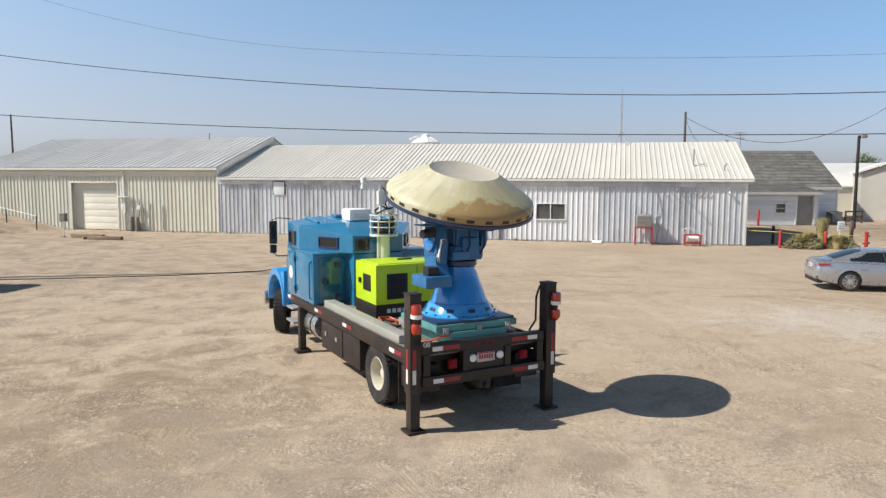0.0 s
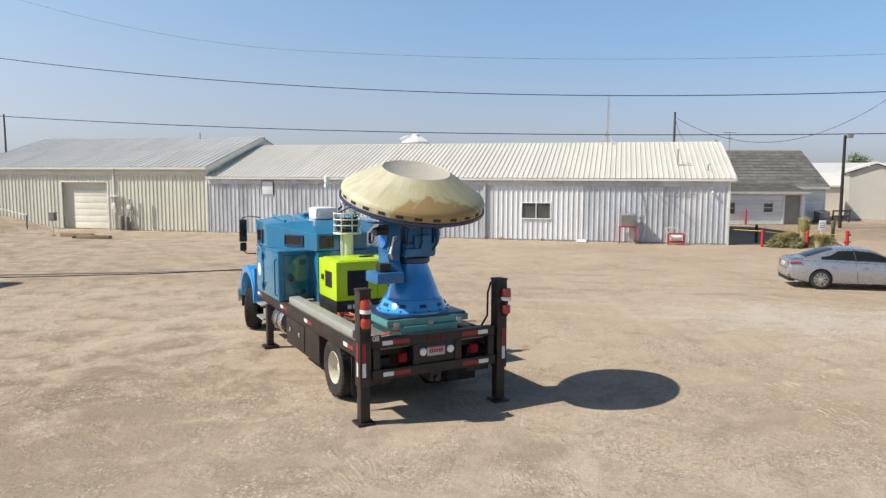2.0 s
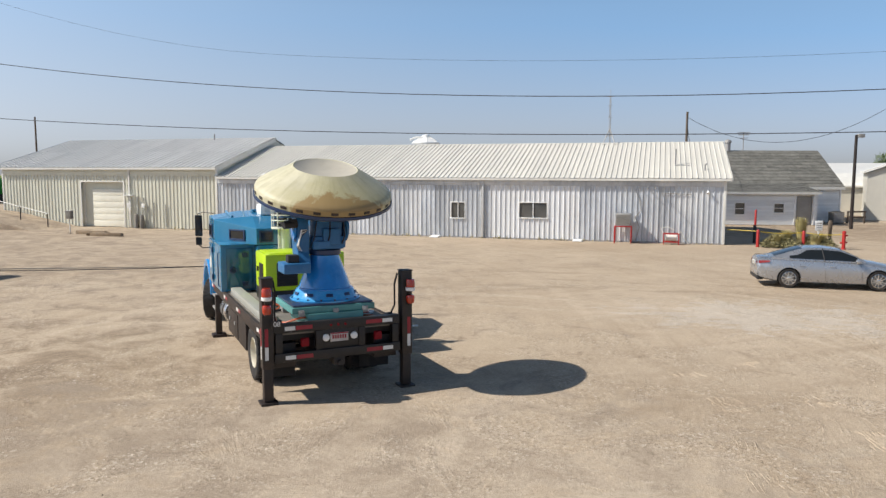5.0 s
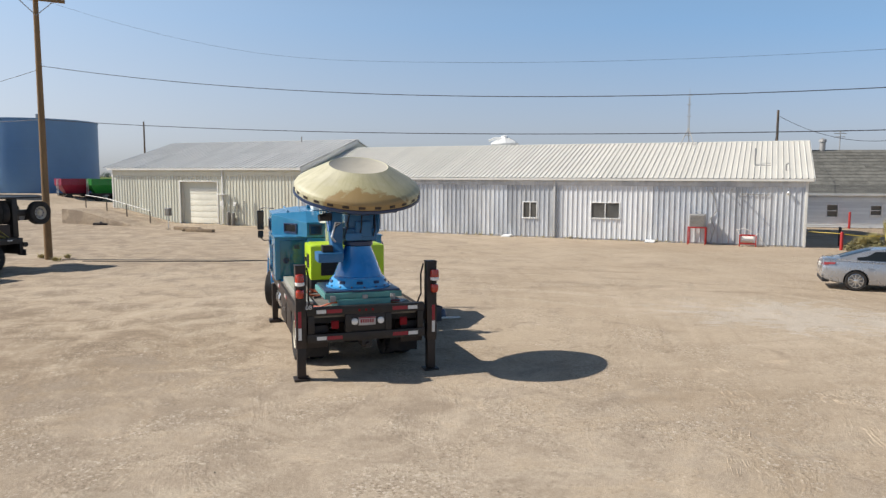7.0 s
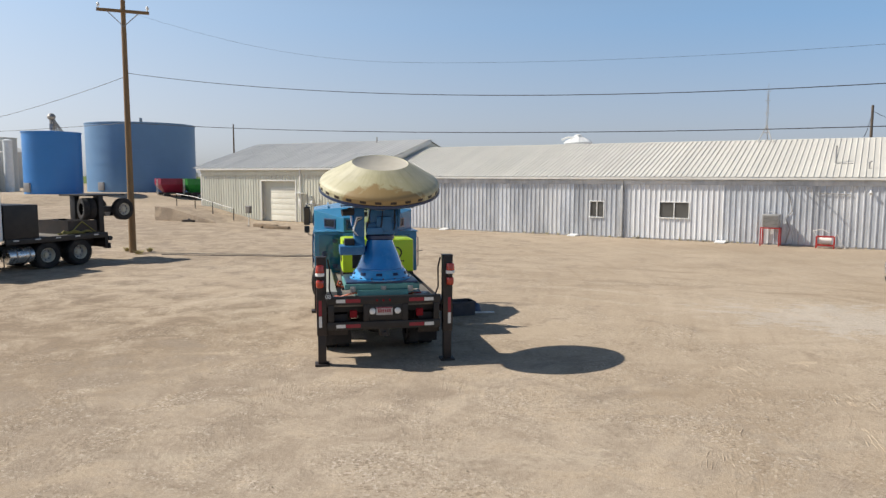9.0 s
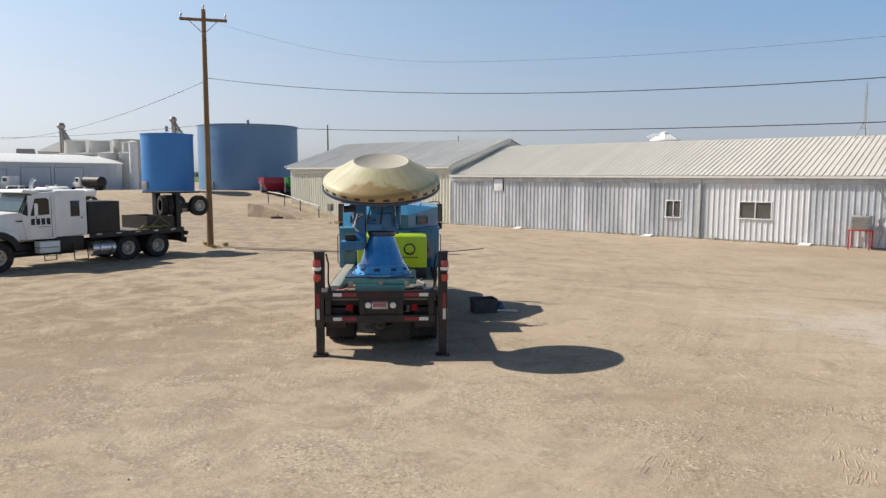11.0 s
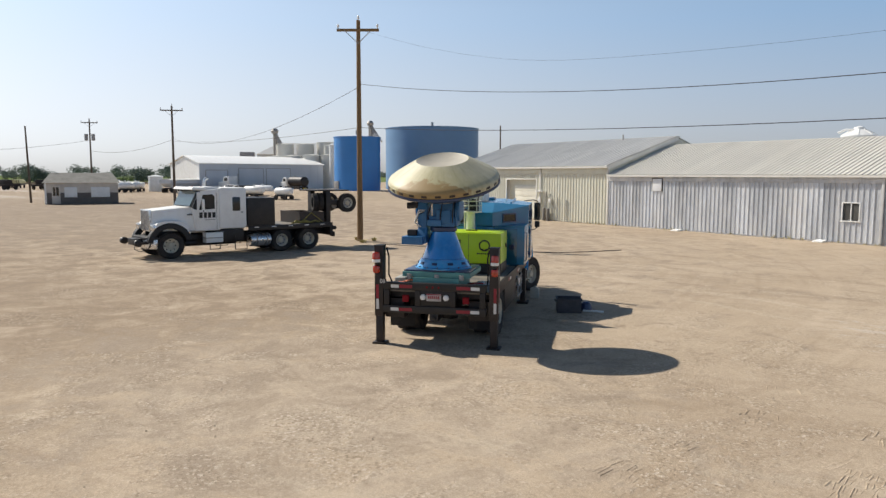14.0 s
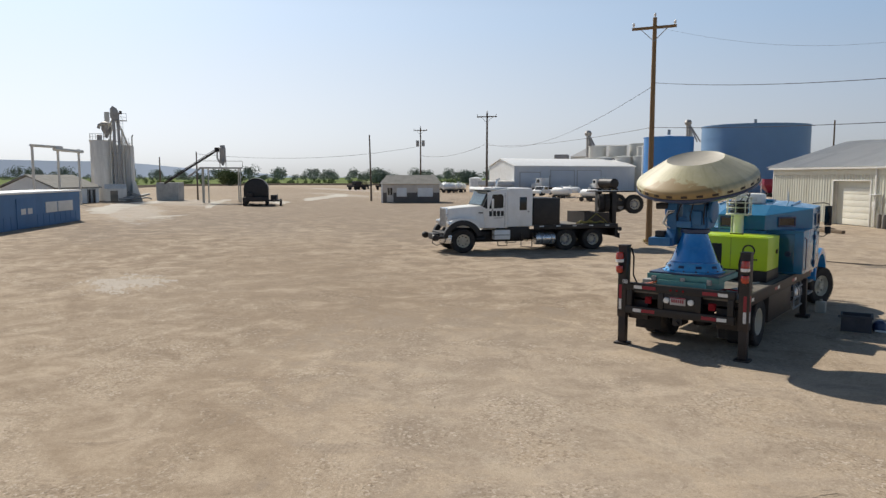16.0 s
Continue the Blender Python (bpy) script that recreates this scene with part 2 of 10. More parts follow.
    for ox, oy, ax, ay, amt in (*DARKER, (1.0, 7.5, 7.0, 4.5, 0.15), (11.2, 19.2, 3.8, 2.4, 0.6), (-14.7, 0.6, 2.1, 1.4, 0.85), (-72.0, 1.5, 22.0, 3.0, 0.8), (-97.0, 9.0, 16.0, 5.0, 0.7), (-131.0, 41.0, 22.0, 3.5, 0.6), (-190.0, 58.0, 40.0, 5.0, 0.7), (-58.0, 3.5, 4.5, 0.9, 0.8)):
        parts = []
        for ch, o, ex in (("X", ox, ax), ("Y", oy, ay)):
            q = n.new("ShaderNodeMath")
            q.operation = "MULTIPLY_ADD"
            q.inputs[1].default_value, q.inputs[2].default_value = 1 / ex, -o / ex
            lk.new(sx.outputs[ch], q.inputs[0])
            q2 = n.new("ShaderNodeMath")
            q2.operation = "MULTIPLY"
            lk.new(q.outputs[0], q2.inputs[0])
            lk.new(q.outputs[0], q2.inputs[1])
            parts.append(q2.outputs[0])
        su = n.new("ShaderNodeMath")
        su.operation = "ADD"
        lk.new(parts[0], su.inputs[0])
        lk.new(parts[1], su.inputs[1])
        sv = n.new("ShaderNodeMath")
        sv.operation = "ADD"
        lk.new(su.outputs[0], sv.inputs[0])
        dark = (ox, oy, ax, ay, amt) in DARKER
        lk.new(ragged if dark or ax > 6 else streaky.outputs[0], sv.inputs[1])
        c = mixc(rng(sv.outputs[0], 0.0 if dark else 0.45, 1.3 if dark else 1.0, amt, 0), c, (0.31, 0.25, 0.195) if dark and ox < -40 else (0.30, 0.225, 0.155) if dark else (0.66, 0.60, 0.52))
    # stones
    vor = n.new("ShaderNodeTexVoronoi")
    vor.inputs["Scale"].default_value = 22
    lk.new(geo.outputs["Position"], vor.inputs["Vector"])
    stone = rng(vor.outputs["Distance"], 0.08, 0.42, 1, 0)
    vm = n.new("ShaderNodeSeparateColor")
    lk.new(vor.outputs["Color"], vm.inputs[0])
    tone = rng(vm.outputs[0], 0, 1, 0.55, 1.4)
    grains = rng(noise_at(60, 3, 0.7), 0.3, 0.7, 0.82, 1.18)
    sc = n.new("ShaderNodeVectorMath")
    sc.operation = "SCALE"
    lk.new(c, sc.inputs[0])
    lk.new(tone, sc.inputs["Scale"])
    clump = rng(noise_at(0.5, 6, 0.75, dist=0.4), 0.42, 0.62, 0.15, 1.0)
    # coarse dark gravel lying in loose drifts
    peb = n.new("ShaderNodeTexVoronoi")
    peb.inputs["Scale"].default_value = 9
    lk.new(geo.outputs["Position"], peb.inputs["Vector"])
    drift = rng(noise_at(0.33, 6, 0.8, dist=0.8), 0.48, 0.64, 0.10, 0.9)
    spk = n.new("ShaderNodeMath")
    spk.operation = "MULTIPLY"
    lk.new(rng(noise_at(10, 4, 0.75, dist=0.4), 0.55, 0.65, 0, 0.5), spk.inputs[0])
    lk.new(drift, spk.inputs[1])
    c = mixc(spk.outputs[0], c, (0.20, 0.15, 0.10))
    pick = n.new("ShaderNodeMath")
    pick.operation = "MULTIPLY"
    lk.new(rng(peb.outputs["Distance"], 0.12, 0.34, 0.5, 0), pick.inputs[0])
    lk.new(drift, pick.inputs[1])
    c = mixc(pick.outputs[0], c, (0.19, 0.145, 0.10))
    # fine crushed stone: pale and dark chips a finger wide
    chips = n.new("ShaderNodeTexVoronoi")
    chips.inputs["Scale"].default_value = 26
    lk.new(geo.outputs["Position"], chips.inputs["Vector"])
    chc = n.new("ShaderNodeSeparateColor")
    lk.new(chips.outputs["Color"], chc.inputs[0])
    strew = rng(noise_at(0.5, 7, 0.75, dist=0.8), 0.47, 0.60, 0.12, 1)
    c = mixc(math2("MULTIPLY", rng(chc.outputs[0], 0.66, 0.92, 0, 0.68), strew), c, (0.26, 0.20, 0.14))
    c = mixc(math2("MULTIPLY", rng(chc.outputs[1], 0.78, 0.97, 0, 0.7), strew), c, (0.78, 0.68, 0.56))
    rough_c = rng(noise_at(18, 5, 0.8), 0.40, 0.62, 0, 0.34)
    rc = n.new("ShaderNodeMath")
    rc.operation = "MULTIPLY"
    lk.new(rough_c, rc.inputs[0])
    lk.new(rng(noise_at(0.42, 5, 0.75), 0.4, 0.62, 0.25, 1), rc.inputs[1])
    c = mixc(rc.outputs[0], c, (0.27, 0.20, 0.135))
    fm = n.new("ShaderNodeMath")
    fm.operation = "MULTIPLY"
    lk.new(stone, fm.inputs[0])
    lk.new(clump, fm.inputs[1])
    c = mixc(fm.outputs[0], c, sc.outputs[0])
    sg = n.new("ShaderNodeVectorMath")
    sg.operation = "SCALE"
    lk.new(c, sg.inputs[0])
    lk.new(grains, sg.inputs["Scale"])
    dust = n.new("ShaderNodeVectorMath")
    dust.operation = "MULTIPLY"
    dust.inputs[1].default_value = (0.885, 0.875, 0.872)
    lk.new(sg.outputs[0], dust.inputs[0])
    lk.new(dust.outputs[0], p.inputs["Base Color"])
    p.inputs["Roughness"].default_value = 0.95
    p.inputs["Specular IOR Level"].default_value = 0.15
    h = n.new("ShaderNodeMath")
    h.operation = "ADD"
    lk.new(math2("MULTIPLY", rng(noise_at(13, 8, 0.8), 0, 1, 0, 1.8), rng(strew, 0.12, 1, 0.55, 1.9)), h.inputs[0])
    hs = n.new("ShaderNodeMath")
    hs.operation = "MULTIPLY"
    hs.inputs[1].default_value = 0.35
    lk.new(fm.outputs[0], hs.inputs[0])
    lk.new(hs.outputs[0], h.inputs[1])
    bp = n.new("ShaderNodeBump")
    bp.inputs["Strength"].default_value, bp.inputs["Distance"].default_value = 0.38, 0.035
    lk.new(h.outputs[0], bp.inputs["Height"])
    lk.new(bp.outputs[0], p.inputs["Normal"])
    return m


M_GROUND = dirt_ground()
M_BRUSH = mat("field_brush", (0.14, 0.18, 0.075), 0.9, var=0.3, scale=0.4, bump=0, rnd=0.1)
M_GRASS = mat("field_grass", (0.16, 0.205, 0.075), 1.0, var=0.35, scale=0.05, bump=0, bscale=0.8, spec=0.02)
M_EARTH = mat("dark_earth", (0.09, 0.07, 0.05), 0.95, var=0.3, scale=0.3, bump=0.1, spec=0.05)
M_FELT = mat("grey_roof_felt", (0.26, 0.25, 0.225), 0.9, var=0.2, scale=1.2, bump=0.1, rnd=0.05)
M_SKIRT = mat("dark_skirting", (0.15, 0.13, 0.115), 0.8, var=0.15, scale=1.5)
M_STONE = mat("loose_stone", (0.32, 0.26, 0.19), 0.9, var=0.3, scale=9, bump=0.2)
M_GALV = mat("galvanised_sheet", (0.50, 0.52, 0.55), 0.45, 0.15, var=0.22, scale=0.9, bump=0.04, bscale=12, rnd=0.16, stretch=(1, 1, 0.3),
             dirt=(0.78, 0.77, 0.75), dirt_amt=0.85, dirt_scale=0.6)
M_WHITE_SHEET = mat("white_sheet", (0.74, 0.75, 0.765), 0.5, var=0.06, scale=0.8, bump=0.03, bscale=12, rnd=0.05, dirt=(0.5, 0.47, 0.42), dirt_amt=0.3, dirt_scale=0.7, stretch=(1, 1, 0.3))
M_CREAM_SHEET = mat("cream_sheet", (0.685, 0.675, 0.565), 0.5, var=0.07, scale=0.8, bump=0.03, bscale=12, rnd=0.04, dirt=(0.45, 0.38, 0.27), dirt_amt=0.35, dirt_scale=0.6, stretch=(1, 1, 0.3))
M_CREAM_ROOF = mat("cream_roof_sheet", (0.66, 0.63, 0.565), 0.5, var=0.05, scale=0.4, bump=0.02, bscale=12, rnd=0.03)
M_GREY_ROOF = mat("weathered_roof_sheet", (0.67, 0.66, 0.635), 0.5, 0.1, var=0.10, scale=0.5, bump=0.03, bscale=12, rnd=0.07, dirt=(0.38, 0.36, 0.34), dirt_amt=0.3, dirt_scale=0.5)
M_TRIM = mat("painted_trim", (0.72, 0.70, 0.65), 0.5, var=0.08, scale=1.5)
M_WHITE = mat("white_paint", (0.86, 0.86, 0.84), 0.4, var=0.05, scale=1.5, bump=0.02, dirt=(0.5, 0.43, 0.34), dirt_amt=0.25, dirt_scale=1.2)
M_BLUE = mat("blue_body_paint", (0.020, 0.185, 0.345), 0.2, var=0.08, scale=1.2, bump=0.02, bscale=6, coat=0.5, dirt=(0.12, 0.22, 0.30), dirt_amt=0.2, dirt_scale=1.5)
# body blue darkened to teal: the ground's reflection painted into the colour
M_DOORBLUE = mat("blue_paint_with_reflection", (0.012, 0.105, 0.165), 0.14, var=0.12, scale=1.0, bump=0.015, bscale=5, coat=0.9, dirt=(0.02, 0.17, 0.16), dirt_amt=0.5, dirt_scale=1.2)
M_FENDER = mat("bright_blue_paint", (0.016, 0.29, 0.70), 0.2, var=0.06, coat=0.7, dirt=(0.2, 0.3, 0.4), dirt_amt=0.15)
# paler blotches: scratches, and glossy highlights painted into the enamel
M_CONE = mat("glossy_blue_enamel", (0.014, 0.20, 0.57), 0.13, var=0.1, scale=2.0, bump=0.02, bscale=7, coat=1.0, dirt=(0.10, 0.38, 0.70), dirt_amt=0.42, dirt_scale=3.0)
M_SKIRTBLUE = mat("bright_blue_enamel", (0.045, 0.33, 0.70), 0.16, var=0.08, scale=2.0, bump=0.02, bscale=7, coat=0.8, dirt=(0.20, 0.45, 0.68), dirt_amt=0.4, dirt_scale=4)
M_NAVY = mat("dark_blue_enamel", (0.012, 0.035, 0.10), 0.35, var=0.1, coat=0.2, dirt=(0.08, 0.08, 0.08), dirt_amt=0.3)
M_LIME = mat("lime_paint", (0.50, 0.70, 0.012), 0.4, var=0.05, scale=1.0, bump=0.01, coat=0.15, dirt=(0.3, 0.36, 0.05), dirt_amt=0.2)
M_BLACK = mat("black_steel", (0.012, 0.010, 0.010), 0.5, var=0.25, scale=3, bump=0.05, dirt=(0.06, 0.045, 0.038), dirt_amt=0.35, dirt_scale=2.5)
M_BROWN = mat("rusty_dark_steel", (0.022, 0.016, 0.014), 0.55, var=0.25, scale=3, bump=0.08, dirt=(0.085, 0.045, 0.027), dirt_amt=0.45, dirt_scale=3)
M_RUBBER = mat("tyre_rubber", (0.018, 0.017, 0.017), 0.85, var=0.2, scale=4, bump=0.1, dirt=(0.13, 0.10, 0.08), dirt_amt=0.45, dirt_scale=3)
M_RIM = mat("dusty_white_rim", (0.60, 0.56, 0.45), 0.5, 0.0, var=0.1, dirt=(0.35, 0.28, 0.2), dirt_amt=0.5, dirt_scale=4)
M_ALU = mat("polished_aluminium", (0.70, 0.70, 0.70), 0.28, 0.9, var=0.08, scale=5, dirt=(0.4, 0.35, 0.3), dirt_amt=0.3)
M_DECK = mat("worn_deck_plate", (0.20, 0.185, 0.165), 0.7, 0.2, var=0.3, scale=2, bump=0.1, dirt=(0.3, 0.25, 0.19), dirt_amt=0.7, dirt_scale=1.5)
M_BEAM = mat("grey_beam", (0.42, 0.42, 0.38), 0.5, 0.2, var=0.1, scale=2, dirt=(0.3, 0.27, 0.2), dirt_amt=0.4)
M_GLASS = mat("dark_glass", (0.012, 0.014, 0.016), 0.06, var=0.1, bump=0, spec=0.8)
M_PANE = mat("window_pane", (0.10, 0.10, 0.095), 0.08, var=0.2, scale=1.0, bump=0, spec=0.7)
M_TEAL = mat("teal_painted_steel", (0.095, 0.30, 0.29), 0.5, var=0.15, scale=3, bump=0.04, dirt=(0.1, 0.11, 0.1), dirt_amt=0.5, dirt_scale=2)
M_MAST = mat("pale_cream_paint", (0.70, 0.71, 0.62), 0.45, var=0.06, dirt=(0.4, 0.38, 0.3), dirt_amt=0.3)
M_RED = mat("red_paint", (0.42, 0.022, 0.02), 0.4, var=0.15, dirt=(0.3, 0.1, 0.07), dirt_amt=0.3)
M_LENS = mat("red_lens", (0.20, 0.004, 0.010), 0.55, var=0.05, bump=0, coat=0.0, spec=0.2)
M_ORANGE = mat("orange_lens", (0.42, 0.035, 0.012), 0.2, var=0.08, bump=0, coat=0.5)
M_TAPE_W = mat("white_reflective_tape", (0.72, 0.72, 0.70), 0.35, var=0.06, bump=0, dirt=(0.4, 0.34, 0.27), dirt_amt=0.35, dirt_scale=6)
M_TAPE_R = mat("red_reflective_tape", (0.30, 0.010, 0.028), 0.35, var=0.1, bump=0, dirt=(0.15, 0.05, 0.04), dirt_amt=0.4, dirt_scale=6)
M_PLATE = mat("faded_plate", (0.48, 0.46, 0.45), 0.5, var=0.15, scale=6, bump=0, dirt=(0.3, 0.2, 0.17), dirt_amt=0.5, dirt_scale=8)
M_SILVER = mat("silver_car_paint", (0.42, 0.43, 0.455), 0.28, 0.65, var=0.03, scale=2, bump=0, coat=0.8)
M_CARGLASS = mat("tinted_car_glass", (0.015, 0.018, 0.02), 0.05, var=0.05, bump=0, spec=0.5)
M_CRATE = mat("dusty_dark_plastic", (0.055, 0.058, 0.07), 0.7, var=0.3, scale=3, dirt=(0.16, 0.13, 0.1), dirt_amt=0.4, dirt_scale=4)
M_PLASTIC = mat("black_plastic", (0.018, 0.018, 0.02), 0.6, var=0.15)
M_WOOD = mat("weathered_pole_wood", (0.25, 0.155, 0.075), 0.85, var=0.22, scale=2, bump=0.25, bscale=20, stretch=(6, 6, 0.4), dirt=(0.12, 0.08, 0.05), dirt_amt=0.5)
M_GREYWOOD = mat("grey_pole_wood", (0.13, 0.10, 0.075), 0.9, var=0.2, scale=2, bump=0.2, stretch=(6, 6, 0.4))
M_PLANK = mat("old_timber", (0.27, 0.20, 0.13), 0.85, var=0.25, scale=3, bump=0.2)
M_TANK_A = mat("deep_blue_tank_paint", (0.035, 0.22, 0.58), 0.45, var=0.06, scale=0.2, bump=0.0, coat=0.15)
M_TANK_B = mat("slate_blue_tank_paint", (0.13, 0.26, 0.44), 0.5, var=0.07, scale=0.2, bump=0.0, coat=0.1)
M_WIRE = mat("wire_black", (0.03, 0.03, 0.035), 0.6, var=0.05, bump=0)
M_SHINGLE = mat("grey_shingle", (0.135, 0.13, 0.115), 0.95, var=0.32, scale=1.5, bump=0.3, bscale=10, rnd=0.20, dirt=(0.24, 0.235, 0.21), dirt_amt=0.5, dirt_scale=1.6)
M_SIDING = mat("pale_siding", (0.80, 0.81, 0.80), 0.7, var=0.06, scale=1, rnd=0.09)
M_TAN = mat("tan_sheet", (0.51, 0.485, 0.425), 0.6, var=0.06, scale=0.5)
# grey-blue sheet of the far hall, lightened to include distance haze
M_GREYBLD = mat("haze_lifted_grey_sheet", (0.58, 0.61, 0.65), 0.5, var=0.06, scale=0.3, rnd=0.03)
M_BLUEHUT = mat("faded_blue_boards", (0.10, 0.21, 0.38), 0.7, var=0.1, scale=1, bump=0.1)
M_SILO = mat("silo_concrete", (0.76, 0.74, 0.70), 0.85, var=0.14, scale=0.5, bump=0.15, bscale=3, dirt=(0.45, 0.43, 0.40), dirt_amt=0.65, dirt_scale=0.9, stretch=(1, 1, 0.16))
M_BIN = mat("pale_bin_paint", (0.60, 0.59, 0.55), 0.5, var=0.06, scale=0.4, bump=0.02)
M_STEEL = mat("weathered_steel", (0.36, 0.35, 0.34), 0.55, 0.3, var=0.15, scale=1.5)
M_LEAF = mat("leaves", (0.09, 0.125, 0.045), 0.8, var=0.3, scale=0.6, bump=0, rnd=0.2)
M_SHRUB = mat("dry_shrub", (0.21, 0.185, 0.085), 0.85, var=0.35, scale=2, bump=0)
M_STRAW = mat("straw_grass", (0.42, 0.36, 0.16), 0.9, var=0.3, scale=2, bump=0)
M_SHEDWALL = mat("tan_shed_siding", (0.66, 0.60, 0.53), 0.8, var=0.12, scale=0.8, bump=0.05, dirt=(0.35, 0.3, 0.24), dirt_amt=0.4, dirt_scale=1.2)
M_TARPY = mat("pale_yellow_tarp", (0.62, 0.58, 0.30), 0.7, var=0.15, scale=1.5)
M_STRAP = mat("faded_olive_strap", (0.22, 0.19, 0.06), 0.85, var=0.3, scale=4)
M_PLINTH = mat("old_grey_concrete", (0.44, 0.43, 0.41), 0.9, var=0.18, scale=0.6, bump=0.15, bscale=4, dirt=(0.26, 0.24, 0.22), dirt_amt=0.6, dirt_scale=1.1)
M_SCREEN = mat("pale_windscreen", (0.05, 0.085, 0.095), 0.08, var=0.1, scale=1.0, bump=0, spec=0.45)
# leaf green paled and greyed: aerial haze painted into the far trees
M_HAZEWOOD = mat("far_woods", (0.20, 0.235, 0.195), 0.9, var=0.3, scale=0.05, bump=0)
# distance haze is put into the hills' pale blue base colour
M_HILL = mat("haze_tinted_hills", (0.36, 0.44, 0.56), 1.0, var=0.06, scale=0.002, bump=0)
M_YELLOW = mat("yellow_paint", (0.62, 0.45, 0.03), 0.5, var=0.15)
M_HOSE = mat("orange_hose", (0.50, 0.10, 0.035), 0.5, var=0.2)
M_YOKE = mat("matt_blue_steel", (0.022, 0.142, 0.325), 0.45, var=0.15, scale=3, bump=0.04, dirt=(0.10, 0.16, 0.26), dirt_amt=0.4, dirt_scale=3)
M_CARTRED = mat("dark_red_paint", (0.27, 0.018, 0.05), 0.45, var=0.15)
M_PIPE = mat("grey_pipe_paint", (0.55, 0.55, 0.54), 0.5, var=0.12, scale=1.5)
M_APRON = mat("bleached_concrete", (0.60, 0.56, 0.49), 0.95, var=0.12, scale=0.5, bump=0.1, bscale=4, dirt=(0.36, 0.29, 0.21), dirt_amt=0.75, dirt_scale=0.22, spec=0.1)
M_DOORGREY = mat("weathered_door_paint", (0.30, 0.285, 0.26), 0.7, var=0.12, scale=1.5)
M_DOORCREAM = mat("cream_door_paint", (0.84, 0.81, 0.69), 0.45, var=0.05, scale=0.8, bump=0.02, dirt=(0.5, 0.45, 0.35), dirt_amt=0.25, dirt_scale=1.2)
M_GREENP = mat("green_paint", (0.02, 0.22, 0.04), 0.4, var=0.1)


def radome_mat():
    """Cream fabric with yellow-brown weather stains towards the low edge."""
    m = mat("stained_radome_fabric", (0.58, 0.54, 0.39), 0.55, var=0.09, scale=1.6, bump=0.04, bscale=9, dirt=(0.45, 0.42, 0.24), dirt_amt=0.7, dirt_scale=2.0)
    t = m.node_tree
    n, lk = t.nodes, t.links
    p = n["Principled BSDF"]
    old = p.inputs["Base Color"].links[0].from_socket
    tc = n.new("ShaderNodeTexCoord")
    nz = n.new("ShaderNodeTexNoise")
    nz.inputs["Scale"].default_value, nz.inputs["Detail"].default_value, nz.inputs["Roughness"].default_value, nz.inputs["Distortion"].default_value = 2.6, 9, 0.68, 0.5
    lk.new(tc.outputs["Object"], nz.inputs["Vector"])
    sp = n.new("ShaderNodeSeparateXYZ")
    lk.new(tc.outputs["Object"], sp.inputs[0])
    # the tide mark: an uneven crescent on the rear quarter
    y = n.new("ShaderNodeMath")
    y.operation = "MULTIPLY_ADD"
    y.inputs[1].default_value, y.inputs[2].default_value = 0.75, -0.375
    lk.new(nz.outputs[0], y.inputs[0])
    s = n.new("ShaderNodeMath")
    s.operation = "ADD"
    lk.new(sp.outputs["Y"], s.inputs[0])
    lk.new(y.outputs[0], s.inputs[1])
    r = n.new("ShaderNodeMapRange")
    r.inputs[1].default_value, r.inputs[2].default_value, r.inputs[3].default_value, r.inputs[4].default_value = -0.91, -0.985, 0, 0.85
    lk.new(s.outputs[0], r.inputs[0])
    mx = n.new("ShaderNodeMix")
    mx.data_type = "RGBA"
    mx.inputs["B"].default_value = (0.31, 0.19, 0.065, 1)
    lk.new(r.outputs[0], mx.inputs["Factor"])
    lk.new(old, mx.inputs["A"])
    # wider yellow bloom above it
    r2 = n.new("ShaderNodeMapRange")
    r2.inputs[1].default_value, r2.inputs[2].default_value, r2.inputs[3].default_value, r2.inputs[4].default_value = -0.35, -0.85, 0, 0.45
    lk.new(s.outputs[0], r2.inputs[0])
    mx2 = n.new("ShaderNodeMix")
    mx2.data_type = "RGBA"
    mx2.inputs["B"].default_value = (0.47, 0.41, 0.17, 1)
    lk.new(r2.outputs[0], mx2.inputs["Factor"])
    lk.new(old, mx2.inputs["A"])
    # grey-green mildew in drips that run from the crown to the rim
    rad = n.new("ShaderNodeVectorMath")
    rad.operation = "NORMALIZE"
    flat = n.new("ShaderNodeVectorMath")
    flat.operation = "MULTIPLY"
    flat.inputs[1].default_value = (1, 1, 0)
    lk.new(tc.outputs["Object"], flat.inputs[0])
    lk.new(flat.outputs[0], rad.inputs[0])
    spin = n.new("ShaderNodeVectorMath")
    spin.operation = "MULTIPLY_ADD"
    spin.inputs[1].default_value = (7, 7, 7)
    lk.new(rad.outputs[0], spin.inputs[0])
    lk.new(tc.outputs["Object"], spin.inputs[2])
    dz = n.new("ShaderNodeTexNoise")
    dz.inputs["Scale"].default_value, dz.inputs["Detail"].default_value, dz.inputs["Roughness"].default_value = 1.3, 7, 0.65
    lk.new(spin.outputs[0], dz.inputs["Vector"])
    dr = n.new("ShaderNodeMapRange")
    dr.inputs[1].default_value, dr.inputs[2].default_value, dr.inputs[3].default_value, dr.inputs[4].default_value = 0.46, 0.68, 0, 0.45
    lk.new(dz.outputs[0], dr.inputs[0])
    mx3 = n.new("ShaderNodeMix")
    mx3.data_type = "RGBA"
    mx3.inputs["B"].default_value = (0.33, 0.30, 0.17, 1)
    lk.new(dr.outputs[0], mx3.inputs["Factor"])
    lk.new(mx2.outputs["Result"], mx3.inputs["A"])
    lk.new(mx3.outputs["Result"], mx.inputs["A"])
    lk.new(mx.outputs["Result"], p.inputs["Base Color"])
    return m


M_RADOME = radome_mat()
